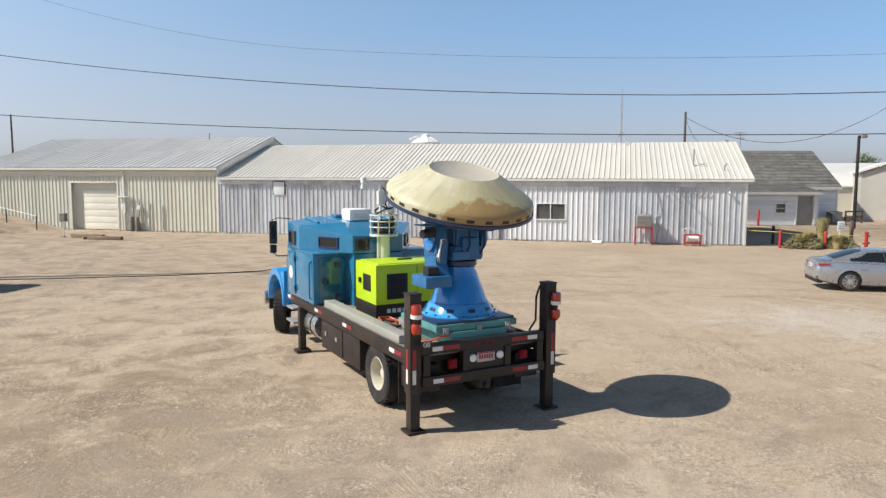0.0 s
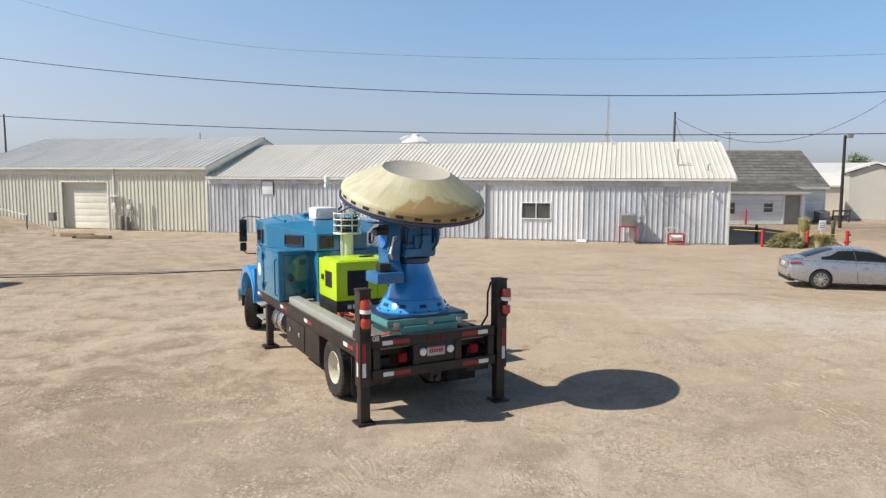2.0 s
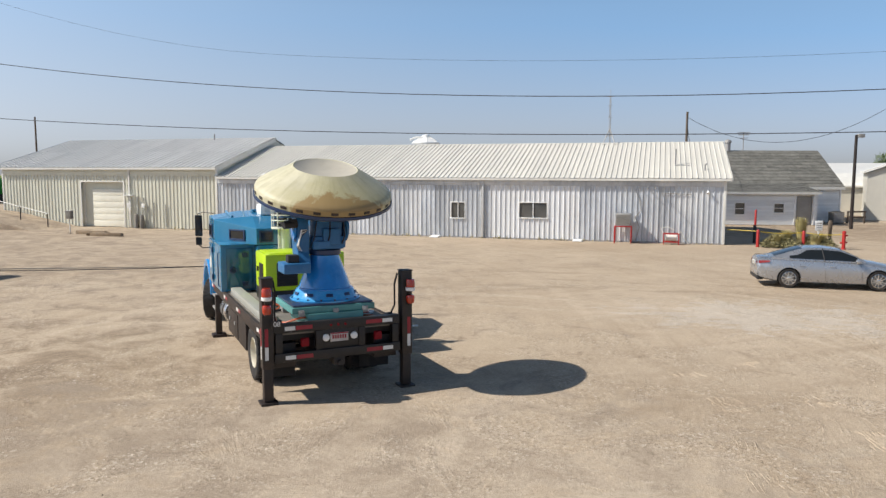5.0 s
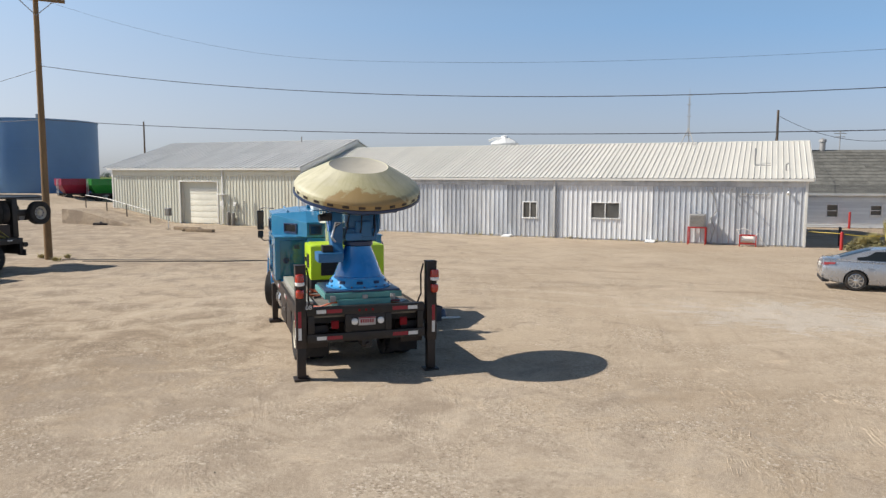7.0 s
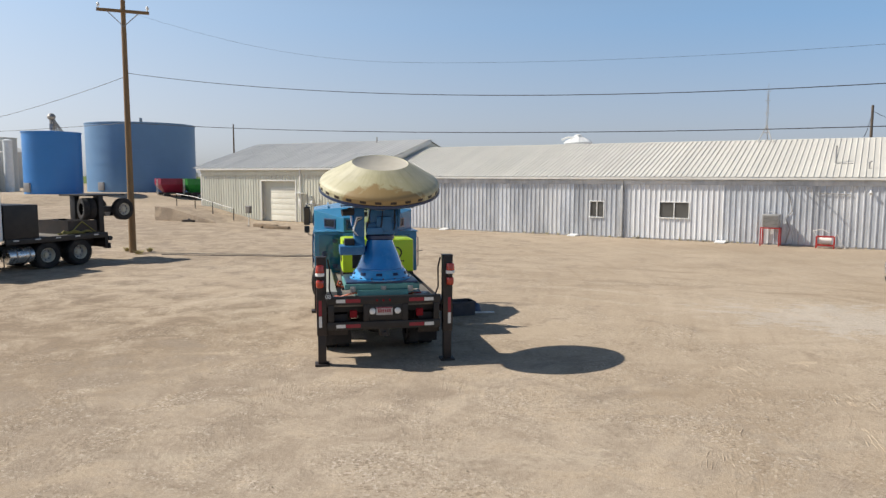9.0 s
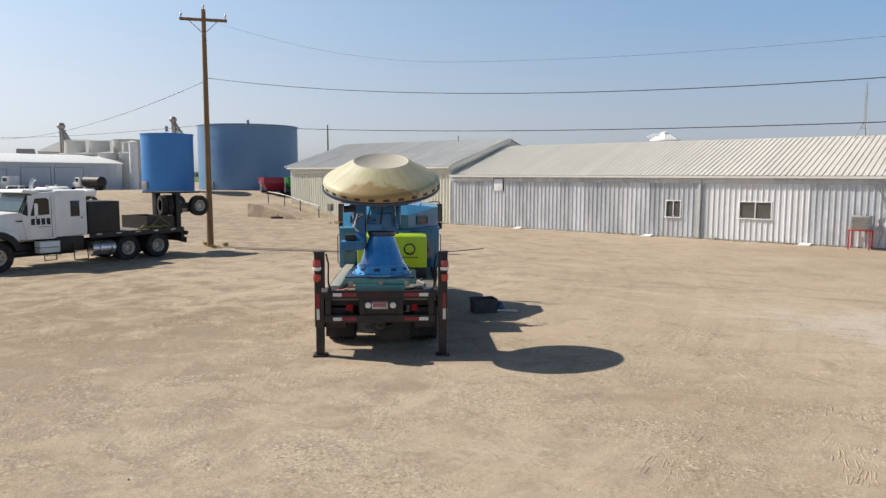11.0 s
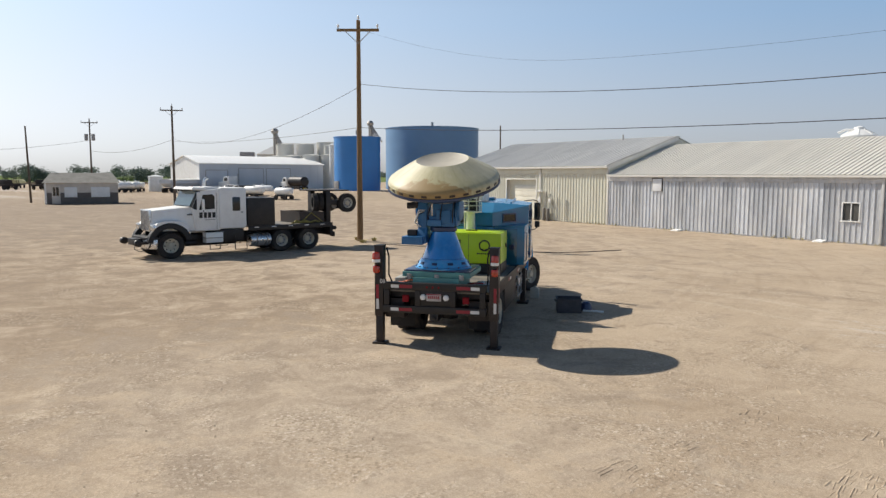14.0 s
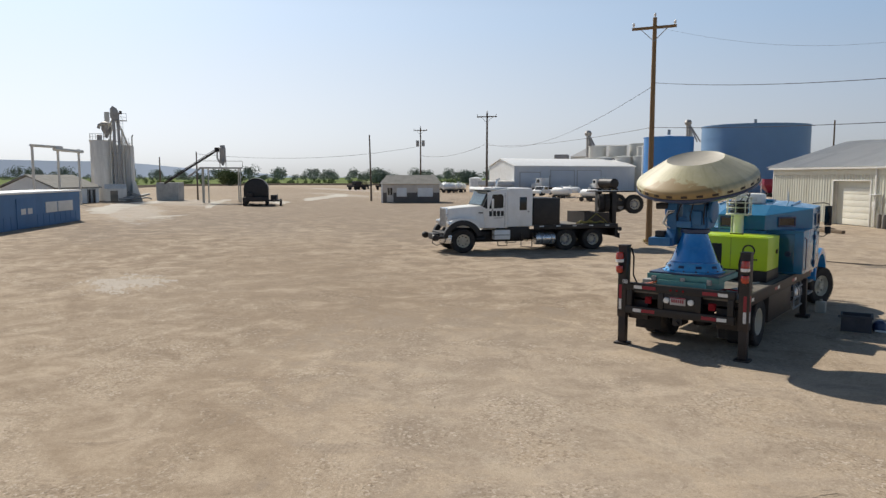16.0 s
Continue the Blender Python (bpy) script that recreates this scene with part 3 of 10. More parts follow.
M_RADOME_TOP = mat("pale_radome_fabric", (0.485, 0.445, 0.37), 0.5, var=0.08, scale=1.5, bump=0.03, bscale=9)

# ---- mesh helpers ----


class B:
    """A bmesh with a few solid shapes that can be added to it."""

    def __init__(self):
        self.bm = bmesh.new()
        self.keep = False

    def box(self, x0, x1, y0, y1, z0, z1, bev=0.0, m=None):
        t = bmesh.new()
        bmesh.ops.create_cube(t, size=1)
        for v in t.verts:
            v.co = Vector(((x0 + x1) / 2 + v.co.x * (x1 - x0), (y0 + y1) / 2 + v.co.y * (y1 - y0), (z0 + z1) / 2 + v.co.z * (z1 - z0)))
        if bev:
            bmesh.ops.bevel(t, geom=t.edges[:], offset=bev, segments=2, profile=0.6, affect="EDGES")
        return self.join(t, m)

    def join(self, t, m=None):
        idx = {}
        for v in t.verts:
            idx[v] = self.bm.verts.new(m @ v.co if m else v.co)
        for f in t.faces:
            self.bm.faces.new([idx[v] for v in f.verts])
        t.free()
        return self

    def cyl(self, p0, p1, r0, r1=None, seg=16):
        p0, p1 = Vector(p0), Vector(p1)
        r1 = r0 if r1 is None else r1
        q = (p1 - p0).to_track_quat("Z", "Y").to_matrix()
        rings = []
        for p, r in ((p0, r0), (p1, r1)):
            rings.append([self.bm.verts.new(p + q @ Vector((r * math.cos(2 * math.pi * i / seg), r * math.sin(2 * math.pi * i / seg), 0))) for i in range(seg)])
        for i in range(seg):
            j = (i + 1) % seg
            self.bm.faces.new((rings[0][i], rings[0][j], rings[1][j], rings[1][i]))
        self.bm.faces.new(rings[0][::-1])
        self.bm.faces.new(rings[1])
        return self

    def tube(self, pts, r, seg=6):
        pts = [Vector(p) for p in pts]
        rings = []
        for i, p in enumerate(pts):
            d = (pts[min(i + 1, len(pts) - 1)] - pts[max(i - 1, 0)]).normalized()
            q = d.to_track_quat("Z", "Y").to_matrix()
            rings.append([self.bm.verts.new(p + q @ Vector((r * math.cos(2 * math.pi * k / seg), r * math.sin(2 * math.pi * k / seg), 0))) for k in range(seg)])
        for a, b in zip(rings, rings[1:]):
            best = min(range(seg), key=lambda o: sum((a[k].co - b[(k + o) % seg].co).length for k in range(seg)))
            for k in range(seg):
                j = (k + 1) % seg
                self.bm.faces.new((a[k], a[j], b[(j + best) % seg], b[(k + best) % seg]))
        self.bm.faces.new(rings[0][::-1])
        self.bm.faces.new(rings[-1])
        return self

    def lathe(self, prof, seg=32, m=None):
        rings = []
        for r, z in prof:
            if r < 1e-5:
                c = Vector((0, 0, z))
                rings.append([self.bm.verts.new(m @ c if m else c)])
            else:
                ring = []
                for i in range(seg):
                    c = Vector((r * math.cos(2 * math.pi * i / seg), r * math.sin(2 * math.pi * i / seg), z))
                    ring.append(self.bm.verts.new(m @ c if m else c))
                rings.append(ring)
        for a, b in zip(rings, rings[1:]):
            for i in range(seg):
                j = (i + 1) % seg
                if len(a) == 1 and len(b) == 1:
                    continue
                if len(a) == 1:
                    self.bm.faces.new((a[0], b[i], b[j]))
                elif len(b) == 1:
                    self.bm.faces.new((a[i], b[0], a[j]))
                else:
                    self.bm.faces.new((a[i], b[i], b[j], a[j]))
        return self

    def prism(self, poly, a, b, axis="x"):
        """A polygon in the plane across axis, drawn out from a to b. Points are (y, z), (x, z) or (x, y)."""
        def at(p, k):
            return {"x": (k, p[0], p[1]), "y": (p[0], k, p[1]), "z": (p[0], p[1], k)}[axis]
        v0 = [self.bm.verts.new(at(p, a)) for p in poly]
        v1 = [self.bm.verts.new(at(p, b)) for p in poly]
        k = len(poly)
        for i in range(k):
            self.bm.faces.new((v0[i], v0[(i + 1) % k], v1[(i + 1) % k], v1[i]))
        self.bm.faces.new(v0[::-1])
        self.bm.faces.new(v1)
        return self

    def hull(self, verts, faces):
        vs = [self.bm.verts.new(v) for v in verts]
        for f in faces:
            self.bm.faces.new([vs[i] for i in f])
        return self

    def mesh(self, name, material, smooth=True, bev=0.0):
        if not self.keep:
            bmesh.ops.recalc_face_normals(self.bm, faces=self.bm.faces[:])
        if bev:
            es = [e for e in self.bm.edges if len(e.link_faces) == 2 and e.calc_face_angle(0) > 0.4]
            bmesh.ops.bevel(self.bm, geom=es, offset=bev, segments=2, profile=0.6, affect="EDGES", clamp_overlap=True)
        me = bpy.data.meshes.new(name)
        self.bm.to_mesh(me)
        self.bm.free()
        me.materials.append(material)
        if smooth:
            me.polygons.foreach_set("use_smooth", [True] * len(me.polygons))
            me.set_sharp_from_angle(angle=radians(32))
        return me


def part(name, b, material, parent, label="", m=None, smooth=True, bev=0.0):
    me = b if isinstance(b, bpy.types.Mesh) else b.mesh(name, material, smooth, bev)
    ob = new(name, me)
    ob.parent = parent
    if m is not None:
        ob.matrix_basis = m
    if label:
        ob["label"] = label
    return ob


def thing(name, m, label, category, group="", kind=""):
    ob = new(name)
    ob.empty_display_size = 0.2
    ob.matrix_basis = m
    return tagged(ob, label, category, group, kind)


def solo(name, b, material, m, label, category, group="", kind="", smooth=True, bev=0.0):
    """A thing of one mesh."""
    ob = new(name, b.mesh(name, material, smooth, bev))
    ob.matrix_basis = m
    return tagged(ob, label, category, group, kind)


def sag(p0, p1, s, n=40):
    p0, p1 = Vector(p0), Vector(p1)
    out = []
    for i in range(n + 1):
        k = i / n
        p = p0.lerp(p1, k)
        p.z -= 4 * s * k * (1 - k)
        out.append(p)
    return out


# ---- ground ----


def ground_height(x, y):
    near = max(0.0, 1 - math.hypot((x - 5) / 45, (y - 22) / 45))
    return -0.02 + near * 0.04 * noise.noise(Vector((x * 0.13, y * 0.13, 3.1)))


def ground_sheet():
    b = B()
    bm = b.bm
    xs = [-4500, -1500, -500, -250, -120, -60] + [-40 + 2 * i for i in range(41)] + [60, 100, 250, 600, 1500, 4500]
    ys = [-4500, -1000, -250, -60, -20] + [-8 + 2 * i for i in range(35)] + [80, 110, 150, 250, 600, 1500, 4500]
    rnd = []
    for y in ys:
        row = []
        for x in xs:
            row.append(bm.verts.new((x, y, ground_height(x, y))))
        rnd.append(row)
    for i in range(len(ys) - 1):
        for j in range(len(xs) - 1):
            bm.faces.new((rnd[i][j], rnd[i][j + 1], rnd[i + 1][j + 1], rnd[i + 1][j]))
    ob = new("ground", b.mesh("ground", M_GROUND))
    tagged(ob, "pale tan packed gravel yard with wheel tracks", "ground", kind="structure")


ground_sheet()


def field(name, poly, z, m, label):
    b = B()
    vs = [b.bm.verts.new((x, y, z)) for x, y in poly]
    b.bm.faces.new(vs)
    tagged(new(name, b.mesh(name, m)), label, "field", kind="structure")


field("field", [(-4400, -4400), (-150, -400), (-184, -20), (-284, 16), (-308, 62), (-270, 146), (-262, 300), (-600, 1500), (-4400, 4400)], 0.05, M_GRASS, "flat green crop field reaching to the horizon")
field("field", [(-100, 1600), (-120, 260), (120, 180), (2500, 900), (2500, 4400), (-2000, 4400)], 0.05, M_GRASS, "flat green field behind the yard buildings")


def apron(spine, seed, label):
    """A worn slab laid level with the gravel: half widths along a spine, with a ragged rim where dust has crept in."""
    rs = random.Random(seed)
    b = B()
    pts = [(Vector((x, y, 0)), w) for x, y, w in spine]
    left, right = [], []
    for (p, w0), (q, w1) in zip(pts, pts[1:]):
        d = (q - p).normalized()
        nrm = Vector((-d.y, d.x, 0))
        for i in range(9):
            k = i / 9
            c, w = p.lerp(q, k), w0 + (w1 - w0) * k
            left.append(c + nrm * w * rs.uniform(0.6, 1.25))
            right.append(c - nrm * w * rs.uniform(0.6, 1.25))
    vl = [b.bm.verts.new((v.x, v.y, ground_height(v.x, v.y) + 0.012)) for v in left]
    vr = [b.bm.verts.new((v.x, v.y, ground_height(v.x, v.y) + 0.012)) for v in right]
    for i in range(len(vl) - 1):
        b.bm.faces.new((vr[i], vr[i + 1], vl[i + 1], vl[i]))
    tagged(new("pavement", b.mesh("pavement", M_APRON, smooth=False)), label, "concrete slab", kind="structure")


apron([(-66.0, -1.6, 0.9), (-78.0, -1.3, 2.2), (-92.0, 1.2, 2.6), (-104.0, 6.0, 1.6), (-113.0, 9.6, 0.6)], 1, "bleached concrete apron before the silos")
apron([(-56.5, 2.4, 0.3), (-58.6, 4.0, 0.9), (-60.5, 6.2, 0.3)], 2, "worn pale concrete patch in the gravel")
apron([(-96.0, 26.0, 0.6), (-108.0, 30.5, 2.0), (-122.0, 38.0, 2.4), (-138.0, 43.5, 0.8)], 3, "bleached concrete strip across the far yard")
apron([(-75.0, 9.4, 0.3), (-84.0, 10.7, 0.6), (-94.0, 12.3, 0.9), (-108.0, 16.0, 0.9)], 5, "pale concrete strip curving to the loading frame")
apron([(-84.0, 19.5, 0.4), (-92.0, 21.0, 1.6), (-104.0, 22.5, 0.7)], 4, "bleached concrete strip beside the loading frame")


def stones():
    """Loose stones and clods over the near yard."""
    rs = random.Random(5)
    b = B()
    for _ in range(900):
        x, y = rs.uniform(-9, 20), rs.uniform(3, 24)
        r = rs.choice((0.008, 0.010, 0.012, 0.014, 0.022)) * rs.uniform(0.7, 1.3)
        pts = [(x + r * math.cos(a) * rs.uniform(.7, 1.2), y + r * math.sin(a) * rs.uniform(.7, 1.2), ground_height(x, y) - 0.01) for a in (0.3, 1.4, 2.6, 3.7, 5.0)]
        top = (x, y, ground_height(x, y) + r * rs.uniform(0.6, 1.0))
        b.hull(pts + [top], [(i, (i + 1) % 5, 5) for i in range(5)])
    ob = new("loose_stones", b.mesh("loose_stones", M_STONE, smooth=False))
    tagged(ob, "small loose stones scattered over the gravel yard", "stones", kind="stuff")


stones()


def tread_marks():
    """Ridges that lugged tyres pressed into the soft gravel, in broken runs along two bends."""
    rs = random.Random(31)
    b = B()
    runs = (((6.80, 14.0), (7.12, 13.3)), ((7.22, 13.1), (7.40, 12.6)), ((7.38, 11.5), (7.42, 10.9), (7.50, 10.4)), ((7.10, 9.4), (7.0, 9.1)), ((6.85, 8.2), (6.72, 7.5)),
            ((8.75, 14.0), (9.05, 13.4)), ((9.13, 11.7), (9.15, 11.1)), ((9.18, 9.9), (9.10, 9.0), (8.98, 8.4)))
    for run in runs:
        for (x0, y0), (x1, y1) in zip(run, run[1:]):
            ln = math.hypot(x1 - x0, y1 - y0)
            ux, uy = (x1 - x0) / ln, (y1 - y0) / ln
            for k in range(int(ln / 0.3)):
                if rs.random() < 0.15:
                    continue
                s0 = k * 0.3
                for row in range(9):
                    if rs.random() < 0.22:
                        continue
                    off = -0.26 + row * 0.065 + rs.uniform(-0.03, 0.03)
                    a = s0 + rs.uniform(-0.03, 0.03)
                    l, w, h = rs.uniform(0.10, 0.32), rs.uniform(0.012, 0.022), rs.uniform(0.002, 0.009)
                    sk = rs.uniform(-0.02, 0.05)
                    px, py = x0 + ux * a - uy * off, y0 + uy * a + ux * off
                    qx, qy = px + ux * l - uy * sk, py + uy * l + ux * sk
                    top = ground_height(px, py) + h
                    g = top - 0.03
                    b.hull([(px + uy * w * 3, py - ux * w * 3, g), (px - uy * w * 3, py + ux * w * 3, g), (qx - uy * w * 3, qy + ux * w * 3, g), (qx + uy * w * 3, qy - ux * w * 3, g), (px, py, top), (qx, qy, top)],
                           [(0, 3, 5, 4), (1, 4, 5, 2), (0, 4, 1), (3, 2, 5)])
    tagged(new("tyre_tread_marks", b.mesh("tyre_tread_marks", M_GROUND, smooth=False)), "tyre tread ridges pressed into the pale gravel", "tracks", kind="stuff")


tread_marks()

# ---- ribbed sheet buildings ----


def ribbed(s0, s1, z0, z1, holes=(), pitch=0.305, deep=0.04, wide=0.05, top=None):
    """Ribbed sheet in the x-z plane facing -y, from s0 to s1; holes are (a, b, low, high)."""
    b = B()
    cuts = [s0, s1]
    k = math.ceil((s0 - 1e-6) / pitch)
    while k * pitch <= s1 + 1e-6:
        c = k * pitch
        cuts += [c - wide, c - wide * 0.45, c + wide * 0.45, c + wide]
        k += 1
    for h in holes:
        cuts += [h[0], h[1]]
    cuts = sorted({round(min(max(c, s0), s1), 4) for c in cuts})

    def depth(s):
        d = abs((s + pitch / 2) % pitch - pitch / 2)
        return -deep * min(1.0, max(0.0, (wide - d) / (wide * 0.55)))

    for a, c in zip(cuts, cuts[1:]):
        mid = (a + c) / 2
        spans = [(z0, z1)]
        for h in holes:
            if h[0] - 1e-4 <= mid <= h[1] + 1e-4:
                spans = [q for lo, hi in spans for q in ((lo, min(hi, h[2])), (max(lo, h[3]), hi)) if q[1] - q[0] > 1e-3]
        for lo, hi in spans:
            v = [b.bm.verts.new(p) for p in ((a, depth(a), lo), (c, depth(c), lo), (c, depth(c), hi), (a, depth(a), hi))]
            b.bm.faces.new(v)
    bmesh.ops.remove_doubles(b.bm, verts=b.bm.verts[:], dist=1e-4)
    b.keep = True
    return b


def slab_with_holes(x0, x1, z0, z1, y0, y1, holes, b=None):
    """A wall slab between y0 and y1 that openings go through."""
    b = b or B()
    xs = sorted({x0, x1, *[h[0] for h in holes], *[h[1] for h in holes]})
    for a, c in zip(xs, xs[1:]):
        mid = (a + c) / 2
        spans = [(z0, z1)]
        for h in holes:
            if h[0] < mid < h[1]:
                spans = [q for lo, hi in spans for q in ((lo, min(hi, h[2])), (max(lo, h[3]), hi)) if q[1] - q[0] > 1e-3]
        for lo, hi in spans:
            b.box(a, c, y0, y1, lo, hi)
    return b


def window(parent, x0, x1, z0, z1, name, label, mull=True):
    f = B()
    w = 0.06
    f.box(x0 - w, x1 + w, -0.05, 0.08, z1, z1 + w, 0.006).box(x0 - w, x0, -0.05, 0.08, z0, z1, 0.006).box(x1, x1 + w, -0.05, 0.08, z0, z1, 0.006)
    if mull:
        f.box((x0 + x1) / 2 - 0.025, (x0 + x1) / 2 + 0.025, -0.03, 0.06, z0, z1, 0.005)
    win = part(name, f, M_WHITE, parent, label)
    part("window_sill", B().box(x0 - w - 0.03, x1 + w + 0.03, -0.10, 0.08, z0 - w, z0, 0.008), M_WHITE, win)
    mid = (x0 + x1) / 2
    for a, c in (((x0, mid), (mid, x1)) if mull else ((x0, x1),)):
        part("pane", B().box(a + 0.028, c - 0.028, 0.02, 0.028, z0 + 0.004, z1 - 0.004), M_PANE, win)
    return win


YARD = pose(17.2, 40.45, 0, 0, 0, -13.95)     # x runs to the right along the front walls, y back into the buildings
PANEL = 0.915


def long_warehouse():
    L, D, EAVE, RIDGE = 33.4, 14.4, 3.72, 6.12
    w = thing("warehouse", YARD, "long low warehouse with ribbed metal walls and cream metal roof", "warehouse")
    holes = [(-11.88, -10.18, 1.33, 2.24), (-16.26, -15.39, 1.24, 2.2)]
    wall = part("front_wall", slab_with_holes(-L, 0, 0, EAVE, 0.0, 0.16, holes), M_GALV, w, "front wall behind ribbed metal sheets")
    part("side_wall", B().prism([(0.16, 0), (D, 0), (D, EAVE), (D / 2, RIDGE - 0.08), (0.16, EAVE + 0.05)], -0.16, 0, "x"), M_WHITE_SHEET, w)
    part("side_wall", B().prism([(0.16, 0), (D, 0), (D, EAVE), (D / 2, RIDGE - 0.08), (0.16, EAVE + 0.05)], -L, -L + 0.16, "x"), M_WHITE_SHEET, w)
    part("back_wall", B().box(-L + 0.16, -0.16, D - 0.16, D, 0, EAVE), M_GALV, w)
    part("corner_trim", B().box(-0.11, 0.035, -0.055, 0.1, 0, EAVE, 0.01), M_TRIM, w)
    part("downpipe", B().box(-14.28, -14.14, -0.13, -0.046, 0.05, EAVE - 0.05, 0.02), M_PIPE, w, "grey metal downpipe")
    part("eave_band", B().box(-L + 0.02, -0.12, -0.062, -0.0465, EAVE - 0.42, EAVE - 0.03, 0.003), M_GALV, w, "plain grey flashing under the eave")
    part("gutter", B().prism([(-0.30, EAVE + 0.02), (-0.30, EAVE - 0.10), (-0.18, EAVE - 0.10), (-0.18, EAVE + 0.02)], -L + 0.02, 0.28, "x"), M_TRIM, w, "pale metal eave gutter")
    part("base_flashing", B().box(-L, 0, -0.05, -0.0, -0.05, 0.06, 0.006), M_STEEL, w)
    win1 = window(w, -11.88, -10.18, 1.33, 2.24, "window", "white framed sliding window")
    win2 = window(w, -16.26, -15.39, 1.24, 2.2, "window", "small white framed sliding window")
    # a blanked square vent near the far end
    v = part("vent_cover", B().box(-29.3, -28.52, -0.09, -0.03, 2.62, 3.48, 0.01), M_WHITE_SHEET, w, "white square vent cover with dark frame")
    part("vent_frame", B().box(-29.36, -28.46, -0.07, -0.03, 3.48, 3.54).box(-29.36, -29.3, -0.07, -0.03, 2.62, 3.48).box(-28.52, -28.46, -0.07, -0.03, 2.62, 3.48), M_BROWN, v)
    # wall lamp and arms of an old awning
    part("wall_lamp", B().cyl((-0.95, -0.03, 3.02), (-0.95, -0.14, 3.02), 0.03).cyl((-0.95, -0.12, 3.05), (-0.95, -0.24, 2.92), 0.05, 0.09), M_WHITE, w, "small white wall lamp")
    for x, out in ((-4.75, 0.35), (-4.3, 0.5), (-3.85, 1.0)):
        part("wall_bracket", B().tube([(x, -0.03, 3.2), (x + 0.03, -out, 3.16)], 0.035), M_STEEL, w)
    part("wall_bar", B().tube([(-3.4, -0.09, 2.92), (-1.85, -0.09, 2.86)], 0.025), M_STEEL, w)
    part("wall_pipe", B().tube([(-5.0, -0.05, 3.1), (-4.75, -0.06, 2.6), (-4.62, -0.07, 1.9), (-4.95, -0.07, 1.5), (-4.7, -0.07, 0.9), (-4.9, -0.07, 0.1)], 0.028), M_STEEL, w, "bent grey service pipe on the wall")
    # roof structure with overhangs, a ridge cap and the rake trim
    sl = (RIDGE - EAVE) / (D / 2 + 0.2)
    roof = part("roof", B().prism([(-0.2, EAVE - 0.02), (D / 2, RIDGE - 0.06), (D + 0.2, EAVE - 0.02), (D + 0.2, EAVE + 0.04), (D / 2, RIDGE), (-0.2, EAVE + 0.04)], -L + 0.02, 0.3, "x"), M_CREAM_ROOF, w, "cream ribbed metal roof")
    part("ridge_cap", B().prism([(D / 2 - 0.22, RIDGE - 0.03), (D / 2, RIDGE + 0.07), (D / 2 + 0.22, RIDGE - 0.03), (D / 2, RIDGE + 0.01)], -L + 0.02, 0.32, "x"), M_CREAM_ROOF, w)
    part("rake_trim", B().prism([(-0.22, EAVE - 0.08), (D / 2, RIDGE - 0.10), (D / 2, RIDGE + 0.06), (-0.22, EAVE + 0.07)], 0.3, 0.34, "x"), M_TRIM, w)
    # a stove pipe and a small vent on the slope
    z_at = lambda y: EAVE + 0.04 + sl * (y + 0.2)
    part("flue_pipe", B().cyl((-2.75, 2.2, z_at(2.2) - 0.05), (-2.75, 2.2, z_at(2.2) + 1.0), 0.05).box(-2.8, -1.9, 2.05, 2.15, z_at(2.1), z_at(2.1) + 0.05), M_STEEL, w, "dark flue pipe")
    part("roof_vent", B().tube([(-1.1, 1.2, z_at(1.2) - 0.05), (-1.1, 1.2, z_at(1.2) + 0.35), (-1.0, 1.1, z_at(1.2) + 0.42)], 0.045), M_STEEL, w)
    return w, wall, roof, holes, L, EAVE, RIDGE, D, sl


